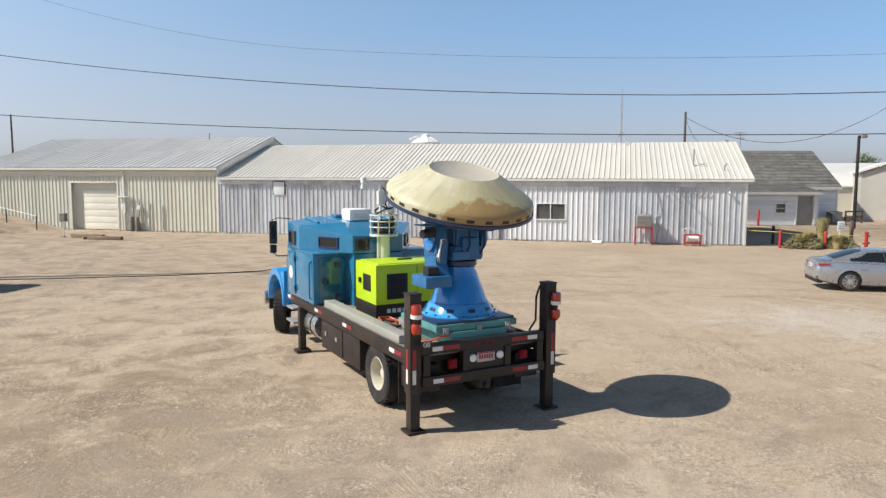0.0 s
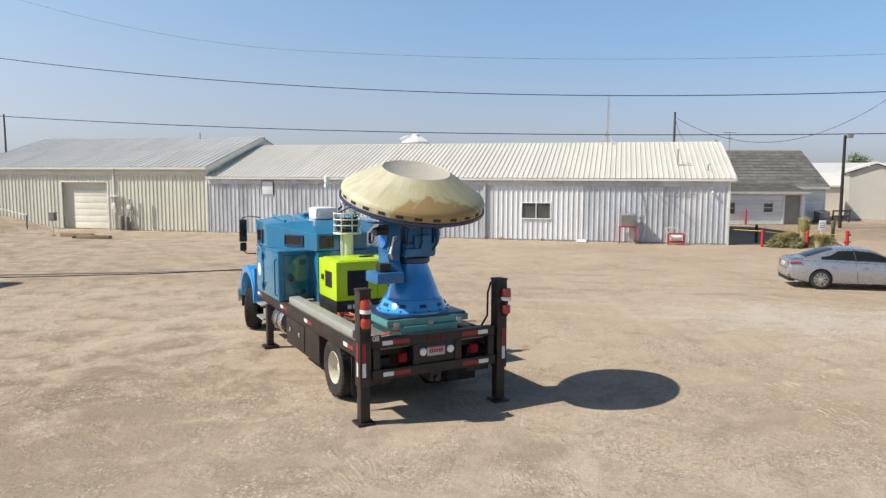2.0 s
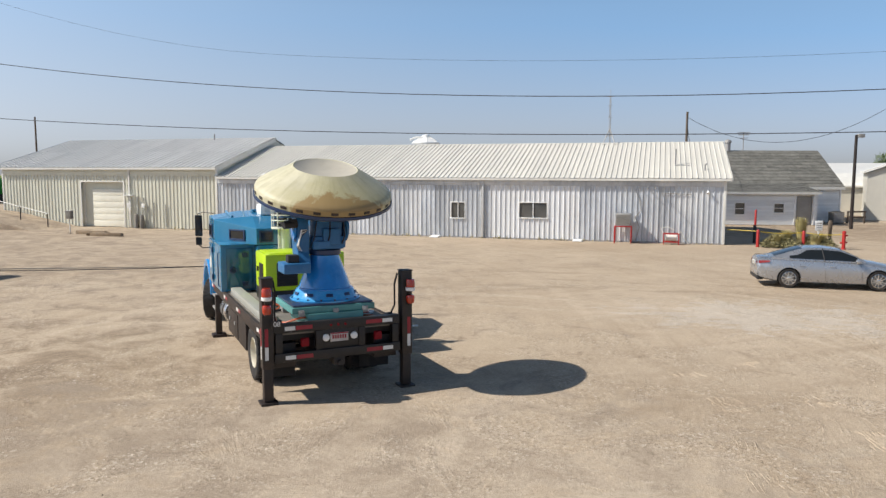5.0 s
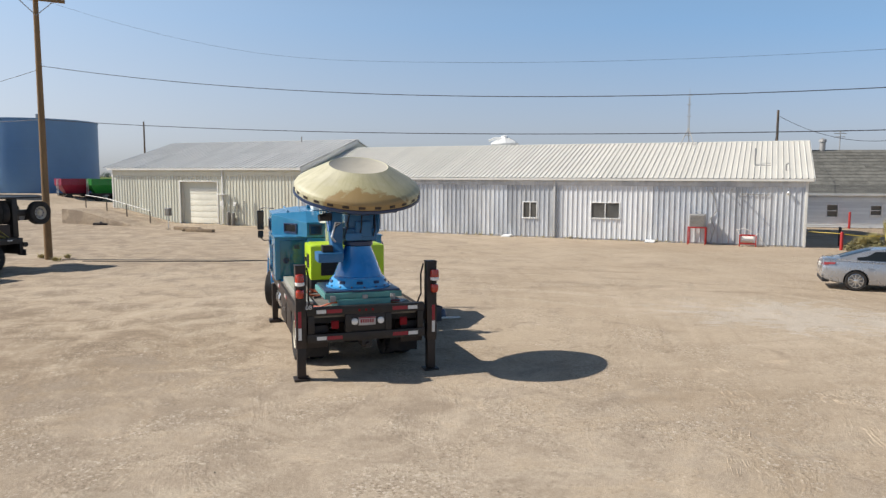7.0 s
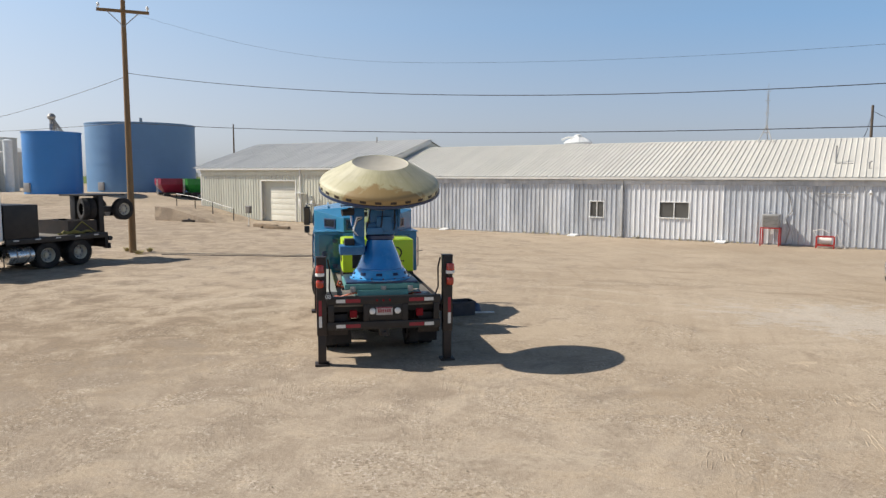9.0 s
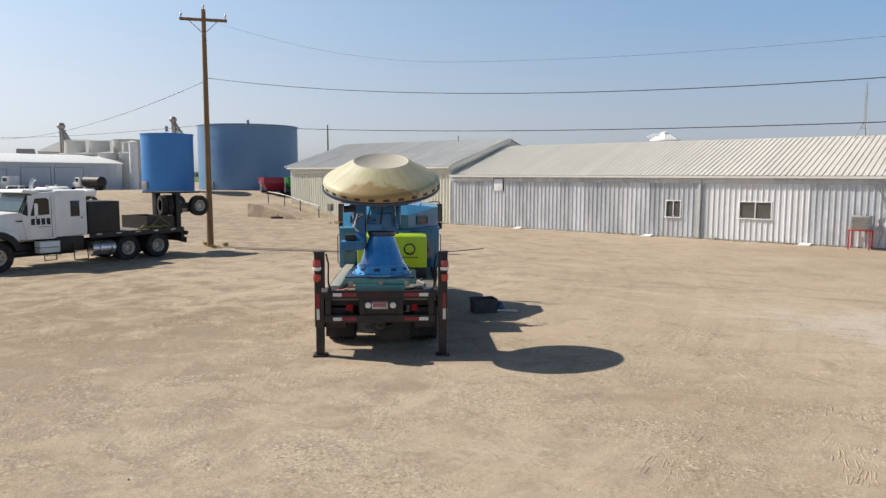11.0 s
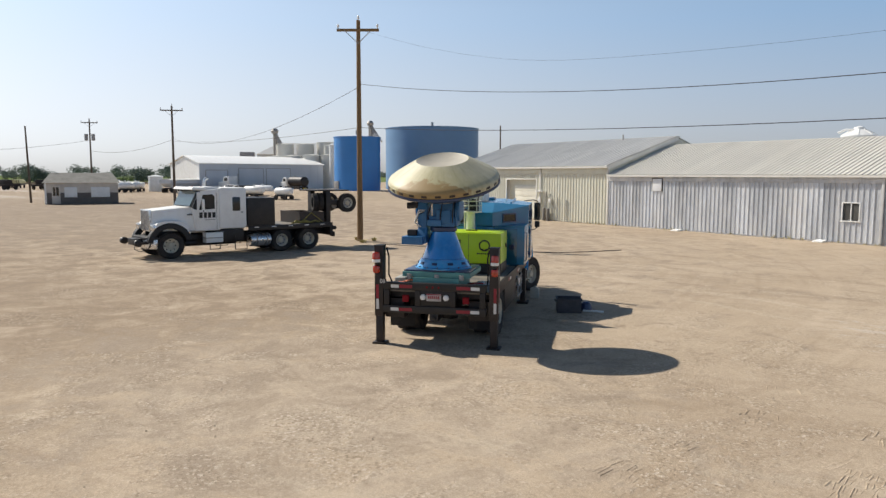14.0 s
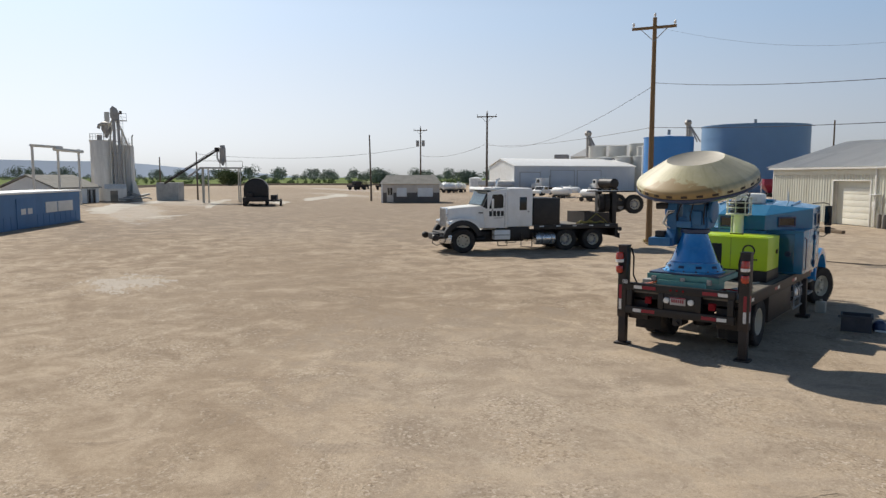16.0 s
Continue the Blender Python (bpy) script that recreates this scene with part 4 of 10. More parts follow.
def left_workshop():
    X0, X1, D, EAVE, RIDGE = -52.75, -33.44, 15.9, 4.38, 6.83
    w = thing("workshop", YARD, "cream ribbed metal workshop with weathered grey roof", "workshop")
    holes = [(-45.2, -41.4, 0.0, 3.33)]
    wall = part("front_wall", slab_with_holes(X0, X1, 0, EAVE, 0.0, 0.16, holes), M_CREAM_SHEET, w, "front wall behind ribbed cream sheets")
    prof = [(0.16, 0), (D, 0), (D, EAVE), (D / 2, RIDGE - 0.08), (0.16, EAVE + 0.05)]
    part("side_wall", B().prism(prof, X1 - 0.14, X1, "x"), M_CREAM_SHEET, w)
    part("side_wall", B().prism(prof, X0, X0 + 0.16, "x"), M_CREAM_SHEET, w)
    part("back_wall", B().box(X0 + 0.16, X1 - 0.16, D - 0.16, D, 0, EAVE), M_CREAM_SHEET, w)
    for x in (X1 - 0.1, X0 - 0.03):
        part("corner_trim", B().box(x, x + 0.13, -0.055, 0.1, 0, EAVE, 0.01), M_TRIM, w)
    part("downpipe", B().box(-40.88, -40.74, -0.15, -0.065, 0.05, EAVE - 0.05, 0.02), M_TRIM, w)
    part("eave_band", B().box(X0 + 0.1, X1 - 0.12, -0.062, -0.0465, EAVE - 0.56, EAVE - 0.03, 0.003), M_CREAM_SHEET, w, "plain cream flashing under the eave")
    part("gutter", B().prism([(-0.36, EAVE + 0.03), (-0.36, EAVE - 0.12), (-0.2, EAVE - 0.12), (-0.2, EAVE + 0.03)], X0 - 0.25, X1 + 0.12, "x"), M_TRIM, w, "pale metal eave gutter")
    # recessed roller door
    door = part("roller_door", B().box(-45.2, -41.4, 0.36, 0.43, 0, 3.33), M_CREAM_SHEET, w, "recessed cream sectional garage door")
    for i in range(6):
        part("door_panel", B().box(-44.5, -41.42, 0.28, 0.358, 0.03 + i * 0.465, 0.48 + i * 0.465, 0.012), M_DOORCREAM, door)
    fr = B()
    fr.box(-45.3, -45.2, -0.06, 0.36, 0, 3.43, 0.01).box(-41.4, -41.3, -0.06, 0.36, 0, 3.43, 0.01).box(-45.2, -41.4, -0.06, 0.36, 3.33, 3.43, 0.01)
    part("door_frame", fr, M_TRIM, w)
    # meters, conduits and a wall box beside the door
    for x, z0, z1, r in ((-40.12, 1.0, 2.35, 0.03), (-39.62, 0.95, 2.2, 0.035), (-39.3, 0.3, 1.55, 0.025), (-38.75, 0.05, 1.9, 0.04), (-37.75, 0.1, 1.75, 0.03)):
        part("conduit", B().tube([(x, -0.085, z0), (x + 0.02, -0.085, z1)], r), M_STEEL, w)
    part("bracket", B().box(-41.2, -40.35, -0.34, -0.06, 2.36, 2.42, 0.01).tube([(-40.7, -0.3, 2.36), (-40.7, -0.08, 1.95)], 0.02), M_WHITE, w, "white metal wall bracket")
    part("meter_box", B().box(-40.98, -40.62, -0.24, -0.155, 1.45, 1.85, 0.02).cyl((-40.66, -0.24, 1.36), (-40.66, -0.34, 1.36), 0.12, 0.11, 16), M_TRIM, w, "pale electric meter")
    part("meter_box", B().box(-39.72, -39.42, -0.22, -0.06, 1.5, 1.8, 0.02).cyl((-39.5, -0.22, 1.58), (-39.5, -0.30, 1.58), 0.11, 0.1, 16), M_TRIM, w, "pale electric meter")
    for x, h in ((-40.12, 1.02), (-39.66, 0.98)):
        part("canister", B().lathe([(0.15, 0.0), (0.15, h - 0.1), (0.09, h), (0, h + 0.01)], 18, Matrix.Translation((x, -0.27, 0))), M_DECK, w, "dark grey steel canister")
    sl = (RIDGE - EAVE) / (D / 2 + 0.24)
    roof = part("roof", B().prism([(-0.24, EAVE - 0.02), (D / 2, RIDGE - 0.06), (D + 0.24, EAVE - 0.02), (D + 0.24, EAVE + 0.04), (D / 2, RIDGE), (-0.24, EAVE + 0.04)], X0 - 0.25, X1 + 0.1, "x"), M_GREY_ROOF, w, "weathered grey ribbed metal roof")
    part("ridge_cap", B().prism([(D / 2 - 0.22, RIDGE - 0.03), (D / 2, RIDGE + 0.07), (D / 2 + 0.22, RIDGE - 0.03), (D / 2, RIDGE + 0.01)], X0 - 0.25, X1 + 0.14, "x"), M_GREY_ROOF, w)
    part("rake_trim", B().prism([(-0.26, EAVE - 0.26), (D / 2, RIDGE - 0.28), (D / 2, RIDGE + 0.06), (-0.26, EAVE + 0.07)], X1 + 0.1, X1 + 0.15, "x"), M_TRIM, w, "pale rake trim board")
    part("roof_vent", B().cyl((-38.6, 7.4, 6.5), (-38.6, 7.4, 7.2), 0.06), M_STEEL, w)
    return w, wall, roof, holes, X0, X1, EAVE, RIDGE, D, sl


WAREHOUSE = long_warehouse()
WORKSHOP = left_workshop()


def sheet_walls_and_roofs():
    """Every sheet is a piece of its wall or roof."""
    w, wall, roof, holes, L, EAVE, RIDGE, D, sl = WAREHOUSE
    n = math.ceil(L / PANEL)
    plain = {}
    for i in range(n):
        a, c = -(i + 1) * PANEL, -i * PANEL
        a = max(a, -L + 0.01)
        m = M_WHITE_SHEET if 8.1 < -c < 13.0 else M_GALV
        hs = [h for h in holes if h[0] < c and h[1] > a]
        if hs or a > -(i + 1) * PANEL + 1e-6:
            me = ribbed(a - c, 0, 0.04, EAVE - 0.03, [(h[0] - c, h[1] - c, h[2], h[3]) for h in hs]).mesh("sheet", m)
        else:
            me = plain.setdefault(m.name, None) or ribbed(-PANEL, 0, 0.04, EAVE - 0.03).mesh("sheet", m)
            plain[m.name] = me
        part("sheet", me, m, wall, m=pose(c, -0.004, 0))
    # the roof's front slope: sheets from eave to ridge
    run, ang = math.hypot(D / 2 + 0.2, RIDGE - EAVE), math.degrees(math.atan(sl))
    me = ribbed(-PANEL, 0, 0, run - 0.05, pitch=PANEL / 3, deep=0.04, wide=0.035).mesh("roof_sheet", M_CREAM_ROOF)
    for i in range(n):
        part("roof_sheet", me, M_CREAM_ROOF, roof, m=pose(0.28 - i * PANEL, -0.24, EAVE + 0.03) @ pose(0, 0, 0.02, ang - 90))
    w, wall, roof, holes, X0, X1, EAVE, RIDGE, D, sl = WORKSHOP
    n = math.ceil((X1 - X0) / PANEL)
    me0 = None
    for i in range(n):
        c = X1 - i * PANEL
        a = max(c - PANEL, X0 + 0.01)
        hs = [h for h in holes if h[0] < c and h[1] > a]
        if hs or c - a < PANEL - 1e-6:
            me = ribbed(a - c, 0, 0.04, EAVE - 0.03, [(h[0] - c, h[1] - c, h[2], h[3]) for h in hs]).mesh("sheet", M_CREAM_SHEET)
        else:
            me0 = me0 or ribbed(-PANEL, 0, 0.04, EAVE - 0.03).mesh("sheet", M_CREAM_SHEET)
            me = me0
        part("sheet", me, M_CREAM_SHEET, wall, m=pose(c, -0.004, 0))
    run, ang = math.hypot(D / 2 + 0.24, RIDGE - EAVE), math.degrees(math.atan(sl))
    me = ribbed(-PANEL, 0, 0, run / 2, pitch=PANEL / 2, deep=0.06, wide=0.05).mesh("roof_sheet", M_GREY_ROOF)
    for i in range(n):
        for k in range(2):
            part("roof_sheet", me, M_GREY_ROOF, roof, m=pose(X1 + 0.08 - i * PANEL, -0.28, EAVE + 0.03) @ pose(0, 0, 0.02 + 0.012 * (1 - k), ang - 90) @ pose(0, 0, (run / 2 - 0.06) * k))


# ---- poles and wires ----


def utility_pole(x, y, h, r=0.15, arm=2.2, turn=0.0, m=None, label="", lean=0.0, insul=True):
    m = m or M_WOOD
    p = thing("utility_pole", pose(x, y, -0.03, 0, lean, turn), label or "wooden utility pole with one cross arm", "utility pole")
    part("shaft", B().cyl((0, 0, 0), (0, 0, h), r, r * 0.62, 14), m, p)
    if arm:
        part("cross_arm", B().box(-arm / 2, arm / 2, -r * 0.7 - 0.12, -r * 0.7, h - 0.62, h - 0.48, 0.015), m, p)
        part("brace", B().tube([(-arm * 0.3, -r * 0.7 - 0.06, h - 0.6), (0, -r * 0.7, h - 1.25)], 0.02).tube([(arm * 0.3, -r * 0.7 - 0.06, h - 0.6), (0, -r * 0.7, h - 1.25)], 0.02), M_STEEL, p)
        for q in ((-arm / 2 + 0.08, -r - 0.03, h - 0.48), (arm / 2 - 0.08, -r - 0.03, h - 0.48), (0, 0, h)):
            part("insulator", B().lathe([(0, 0), (0.03, 0), (0.035, 0.08), (0.075, 0.1), (0.06, 0.15), (0.07, 0.18), (0.03, 0.25), (0, 0.26)], 10, Matrix.Translation(q)), M_WHITE, p)
    return p


utility_pole(-19.0, 26.92, 12.1, 0.17, 2.3, 40, label="tall brown wooden utility pole with cross arm beside the yard")
utility_pole(-70.6, 43.6, 11.9, 0.17, 2.6, 50, M_GREYWOOD, "dark wooden utility pole with cross arm in the yard")
utility_pole(-91.3, 34.7, 10.0, 0.15, 0, 0, M_GREYWOOD, "bare leaning wooden pole beside a small shed", lean=-4)
POLE_T = utility_pole(-105.0, 48.3, 12.3, 0.16, 2.4, 60, M_GREYWOOD, "distant wooden utility pole with transformers")
for dx in (-0.5, 0.5):
    part("transformer", B().cyl((dx, -0.2, 9.0), (dx, -0.2, 10.0), 0.27, 0.27, 14), M_STEEL, POLE_T)
utility_pole(-44.0, 73.5, 10.0, 0.13, 0, 0, M_GREYWOOD, "bare wooden pole behind the workshop")
utility_pole(22.2, 66.3, 9.8, 0.16, 0, 0, M_GREYWOOD, "wooden service pole behind the warehouse")
utility_pole(37.97, 14.52, 8.9, 0.16, 0, 0, M_WOOD, "wooden pole that carries the yard wires")


def wire(pts, r, label):
    solo("overhead_wire", B().tube(pts, r, 5), M_WIRE, Matrix(), label, "wire", "overhead wires")


wire(sag((-19.0, 26.92, 8.67), (37.97, 14.52, 8.3), 2.21), 0.013, "black overhead power wire sagging across the yard")
wire(sag((-19.0, 26.92, 6.3), (60.7, 8.5, 8.17), 2.02), 0.013, "lower black overhead wire in front of the warehouse")
HIGH = sag((-22.19, 29.94, 10.82), (30.43, 16.23, 8.21), 1.85)[14:]
TOP0, TAN0, TAN1 = Vector((-19.0, 26.92, 11.6)), Vector((16.0, -1.5, -5.2)), (HIGH[1] - HIGH[0]) * 13
EASE = [TOP0 * (2 * k ** 3 - 3 * k * k + 1) + TAN0 * (k ** 3 - 2 * k * k + k) + HIGH[0] * (3 * k * k - 2 * k ** 3) + TAN1 * (k ** 3 - k * k) for k in [i / 14 for i in range(14)]]
wire(EASE + HIGH + [(37.97, 14.52, 8.6)], 0.004, "thin pale overhead wire high over the yard")
wire(sag((-19.0, 26.92, 8.5), (-70.6, 43.6, 8.0), 1.6), 0.013, "overhead wire between two wooden poles")
wire(sag((-19.0, 26.92, 6.3), (-70.6, 43.6, 7.7), 0.4), 0.013, "overhead wire between two wooden poles")
wire(sag((-70.6, 43.6, 7.9), (-105.0, 48.3, 7.4), 0.8), 0.02, "overhead wire between distant poles")
wire(sag((-105.0, 48.3, 9.0), (-106.9, 11.1, 7.2), 1.3), 0.02, "overhead wire between distant poles")
wire(sag((22.2, 66.3, 9.3), (44.0, 56.0, 18.0), 6.0), 0.02, "service wire drooping between two poles")
utility_pole(44.0, 56.0, 18.2, 0.16, 0, 0, M_GREYWOOD, "wooden pole beyond the tan shed")
wire(sag((22.2, 66.3, 9.3), (17.2, 47.6, 6.0), 0.5), 0.02, "service wire running down to the warehouse roof")

# ---- far right: house, sheds, lamp ----


def grey_house():
    h = thing("house", Matrix(), "low grey house with dark shingle roof and pale siding", "house")
    x0, x1, xl = 17.0, 34.2, 30.4
    lean = part("wall", slab_with_holes(x0, xl, 0, 2.66, 57.9, 58.05, [(23.9, 24.65, 0.85, 1.75), (27.0, 27.75, 1.0, 1.7), (28.75, 30.0, 0, 2.35)]), M_SIDING, h, "pale lapped siding wall of the lean-to")
    for i in range(17):
        z = 0.03 + i * 0.15
        for a, c in ((x0, 23.82), (24.73, 26.92), (27.83, 28.68), (30.06, xl)) if z < 1.72 and z > 0.72 else ((x0, 28.68), (30.06, xl)):
            part("board", B().prism([(57.895, z), (57.86, z), (57.88, z + 0.15), (57.895, z + 0.15)], a, c, "x"), M_SIDING, lean)
    part("side_wall", B().box(xl - 0.15, xl, 58.05, 62, 0, 2.7), M_SIDING, h)
    wing = part("wall", B().box(x0, x1, 62, 62.15, 0, 3.1), M_SIDING, h)
    for i in range(18):
        z = 0.03 + i * 0.15
        part("board", B().prism([(61.995, z), (61.96, z), (61.98, z + 0.15), (61.995, z + 0.15)], xl + 0.01, x1 - 0.12, "x"), M_SIDING, wing)
    part("corner_trim", B().box(x1 - 0.11, x1 + 0.01, 61.94, 61.995, 0, 2.84, 0.01), M_WHITE, h)
    part("gable_wall", B().prism([(62.15, 0), (72, 0), (72, 3.05), (67, 6.1), (62.15, 3.05)], x1 - 0.15, x1, "x"), M_SIDING, h)
    part("back_wall", B().box(x0, x1 - 0.15, 71.85, 72, 0, 3.05), M_SIDING, h)
    r = part("roof", B().prism([(61.6, 3.0), (67, 6.28), (72.4, 3.0), (72.4, 2.84), (67, 6.1), (61.6, 2.84)], x0 - 0.2, x1 + 0.15, "x"), M_SHINGLE, h, "dark grey weathered shingle roof")
    r2 = part("lean_to_roof", B().prism([(57.5, 2.64), (62.0, 3.30), (62.0, 3.18), (57.5, 2.5)], x0 - 0.2, xl + 0.15, "x"), M_SHINGLE, h)
    part("fascia", B().box(x0 - 0.2, xl + 0.15, 57.46, 57.5, 2.48, 2.66), M_TRIM, h)
    part("fascia", B().box(xl + 0.16, x1 + 0.15, 61.56, 61.6, 2.8, 3.02), M_TRIM, h)
    rs = random.Random(3)
    for roof, ya, za, yb, zb, xr in ((r, 61.6, 3.005, 67, 6.285, x1 + 0.15), (r2, 57.5, 2.645, 62.0, 3.305, xl + 0.15)):
        k = 12 if roof is r else 9
        for i in range(k):
            f0, f1 = i / k, (i + 1) / k
            y, z = ya + (yb - ya) * f0, za + (zb - za) * f0
            y1, z1 = ya + (yb - ya) * f1, za + (zb - za) * f1
            x = x0 - 0.2 + rs.uniform(-1.5, 0)
            while x < xr:
                c = x + rs.uniform(1.2, 2.6)
                part("shingle", B().prism([(y, z), (y, z + 0.045), (y1, z1 + 0.012), (y1, z1)], max(x, x0 - 0.2), min(c, xr), "x"), M_SHINGLE, roof, smooth=False)
                x = c
    for a, c, z0, z1 in ((23.9, 24.65, 0.85, 1.75), (27.0, 27.75, 1.0, 1.7)):
        wn = part("window", B().box(a - 0.07, c + 0.07, 57.84, 58.0, z1, z1 + 0.07).box(a - 0.07, a, 57.84, 58.0, z0, z1).box(c, c + 0.07, 57.84, 58.0, z0, z1).box(a - 0.07, c + 0.07, 57.82, 58.0, z0 - 0.07, z0).box(a, c, 57.88, 57.98, (z0 + z1) / 2 - 0.02, (z0 + z1) / 2 + 0.02), M_WHITE, h)
        part("pane", B().box(a, c, 57.95, 57.97, z0, z1), M_PANE, wn)
    dr = part("door", B().box(28.8, 29.95, 57.95, 57.99, 0, 2.33, 0.01), M_DOORGREY, h, "plain grey door")
    part("handle", B().cyl((29.8, 57.93, 0.9), (29.8, 57.86, 0.9), 0.03), M_STEEL, dr)
    part("chimney_fan", B().cyl((26.2, 67, 6.2), (26.2, 67, 7.0), 0.25, 0.25, 10).lathe([(0.34, 0), (0.30, 0.2), (0, 0.35)], 10, Matrix.Translation((26.2, 67, 7.0))), M_STEEL, h)
    part("antenna", B().cyl((27.6, 67, 6.2), (27.6, 67, 8.0), 0.04).box(27.1, 28.1, 66.97, 67.03, 7.7, 7.76).box(27.2, 28.0, 66.97, 67.03, 7.4, 7.46).box(27.0, 28.2, 66.97, 67.03, 7.9, 7.96), M_STEEL, h, "grey roof aerial")
    part("post", B().box(30.06, 30.2, 57.82, 57.893, 0, 2.48, 0.01), M_WHITE, h)
    part("post", B().box(28.55, 28.68, 57.82, 57.893, 0, 2.48, 0.01), M_WHITE, h)


grey_house()


def house_clutter():
    ac = thing("condenser_unit", pose(33.3, 60.7, 0), "dark grey condenser unit beside the house wall", "air conditioner")
    part("cabinet", B().box(-0.45, 0.45, -0.45, 0.45, 0.0, 0.95, 0.03), M_DECK, ac)
    for k in range(9):
        part("louvre", B().box(-0.40, 0.40, -0.47, -0.452, 0.1 + k * 0.09, 0.15 + k * 0.09), M_STEEL, ac)
    part("fan_guard", B().cyl((0, 0, 0.95), (0, 0, 1.0), 0.36, 0.36, 20), M_BLACK, ac)
    f = thing("rail_fence", pose(34.2, 60.6, 0, 0, 0, 8), "short brown wooden rail fence beside the house", "fence")
    for x in (0.0, 1.5):
        part("post", B().box(x - 0.06, x + 0.06, -0.06, 0.06, -0.05, 1.0, 0.01), M_GREYWOOD, f)
    for z in (0.45, 0.9):
        part("rail", B().box(-0.1, 1.6, -0.09, -0.062, z, z + 0.14, 0.008), M_GREYWOOD, f)


house_clutter()


def simple_barn(name, m, w, d, eave, ridge, wall_m, roof_m, label, cat, doors=(), ribs=True, gable_m=None):
    """A barn with its long eave wall on -y, gables on x ends, w wide, d deep."""
    t = thing(name, m, label, cat)
    part("front_wall", B().box(0, w, 0, 0.2, 0, eave), wall_m, t)
    part("back_wall", B().box(0, w, d - 0.2, d, 0, eave), wall_m, t)
    for a in (0, w - 0.2):
        part("gable_wall", B().prism([(0.2, 0), (d - 0.2, 0), (d - 0.2, eave), (d / 2, ridge - 0.1), (0.2, eave)], a, a + 0.2, "x"), gable_m or wall_m, t)
    part("roof", B().prism([(-0.3, eave - 0.05), (d / 2, ridge - 0.02), (d + 0.3, eave - 0.05), (d + 0.3, eave + 0.12), (d / 2, ridge + 0.16), (-0.3, eave + 0.12)], -0.3, w + 0.3, "x"), roof_m, t)
    if ribs:
        for i in range(int(w / 2.0)):
            part("wall_rib", B().box(0.9 + i * 2.0, 1.0 + i * 2.0, -0.05, 0, 0.05, eave - 0.06), wall_m, t)
    for a, c, z1, dm in doors:
        part("door", B().box(a, c, -0.08, -0.02, 0, z1, 0.01), dm, t)
        part("door_frame", B().box(a - 0.12, a, -0.12, -0.02, 0, z1 + 0.12).box(c, c + 0.12, -0.12, -0.02, 0, z1 + 0.12).box(a, c, -0.12, -0.02, z1, z1 + 0.12), M_STEEL, t)
    return t


# tan shed and pale shed behind the lamp
SHED = simple_barn("shed", pose(41.75, 63.43, 0, 0, 0, 64.7), 9, 4.1, 4.3, 5.1, M_TAN, M_TRIM, "narrow tan metal shed with white rake trim", "shed", ribs=False)
part("gable_door", B().box(-0.05, -0.01, 0.35, 0.95, 0.0, 3.0, 0.01), M_PIPE, SHED)
part("door_gap", B().box(-0.04, -0.01, 0.97, 1.05, 0.0, 3.2), M_BROWN, SHED)
simple_barn("shed", pose(39.0, 73.5, 0, 0, 0, -15), 5.0, 7, 2.9, 4.1, M_TAN, M_TRIM, "pale shed with bright white roof", "shed", ribs=False)
simple_barn("shed", pose(45.0, 84.0, 0, 0, 0, -10), 22.0, 10, 3.6, 5.4, M_TAN, M_GREY_ROOF, "long low shed with a grey metal roof", "shed", ribs=False)


def yard_lamp():
    t = thing("yard_lamp", pose(31.2, 54.1, 0), "dark steel yard lamp post with box head", "lamp post")
    part("post", B().cyl((0, 0, -0.05), (0, 0, 7.0), 0.13, 0.1, 12), M_BROWN, t)
    part("lamp_head", B().box(0.1, 0.55, -0.18, 0.18, 6.8, 7.08, 0.04), M_STEEL, t)
    part("arm", B().tube([(0, 0, 6.9), (0.3, 0, 6.95)], 0.05), M_STEEL, t)


yard_lamp()


def lattice_antenna():
    """A lattice mast that stands on three legs over the roof ridge."""
    t = thing("antenna_mast", YARD @ pose(-7.03, 7.2, 6.19), "thin lattice radio mast on a tripod over the roof ridge", "antenna")
    for dx, dy in ((-0.42, -0.6), (0.42, -0.6), (0.0, 0.6)):
        part("tripod_leg", B().tube([(dx, dy, -abs(dy) * 0.28), (0, 0, 0.95)], 0.028), M_STEEL, t)
    part("tripod_ring", B().tube([(-0.22, -0.3, 0.45), (0.22, -0.3, 0.45), (0.0, 0.3, 0.45), (-0.22, -0.3, 0.45)], 0.018), M_STEEL, t)
    for a in (90, 210, 330):
        x, y = 0.07 * math.cos(radians(a)), 0.07 * math.sin(radians(a))
        part("mast_rod", B().cyl((x, y, 0.6), (x * 0.7, y * 0.7, 3.0), 0.014, 0.012, 6), M_STEEL, t)
    lace = [(0.07 * math.cos(radians(90 + 120 * k)), 0.07 * math.sin(radians(90 + 120 * k)), 0.7 + 0.11 * k) for k in range(21)]
    part("mast_lacing", B().tube(lace, 0.010, 4), M_STEEL, t)
    part("whip", B().cyl((0, 0, 2.9), (0, 0, 3.6), 0.012, 0.008, 6), M_STEEL, t)
    for z in (1.7, 2.5, 3.1):
        part("element", B().box(-0.16, 0.16, -0.012, 0.012, z, z + 0.025), M_STEEL, t)


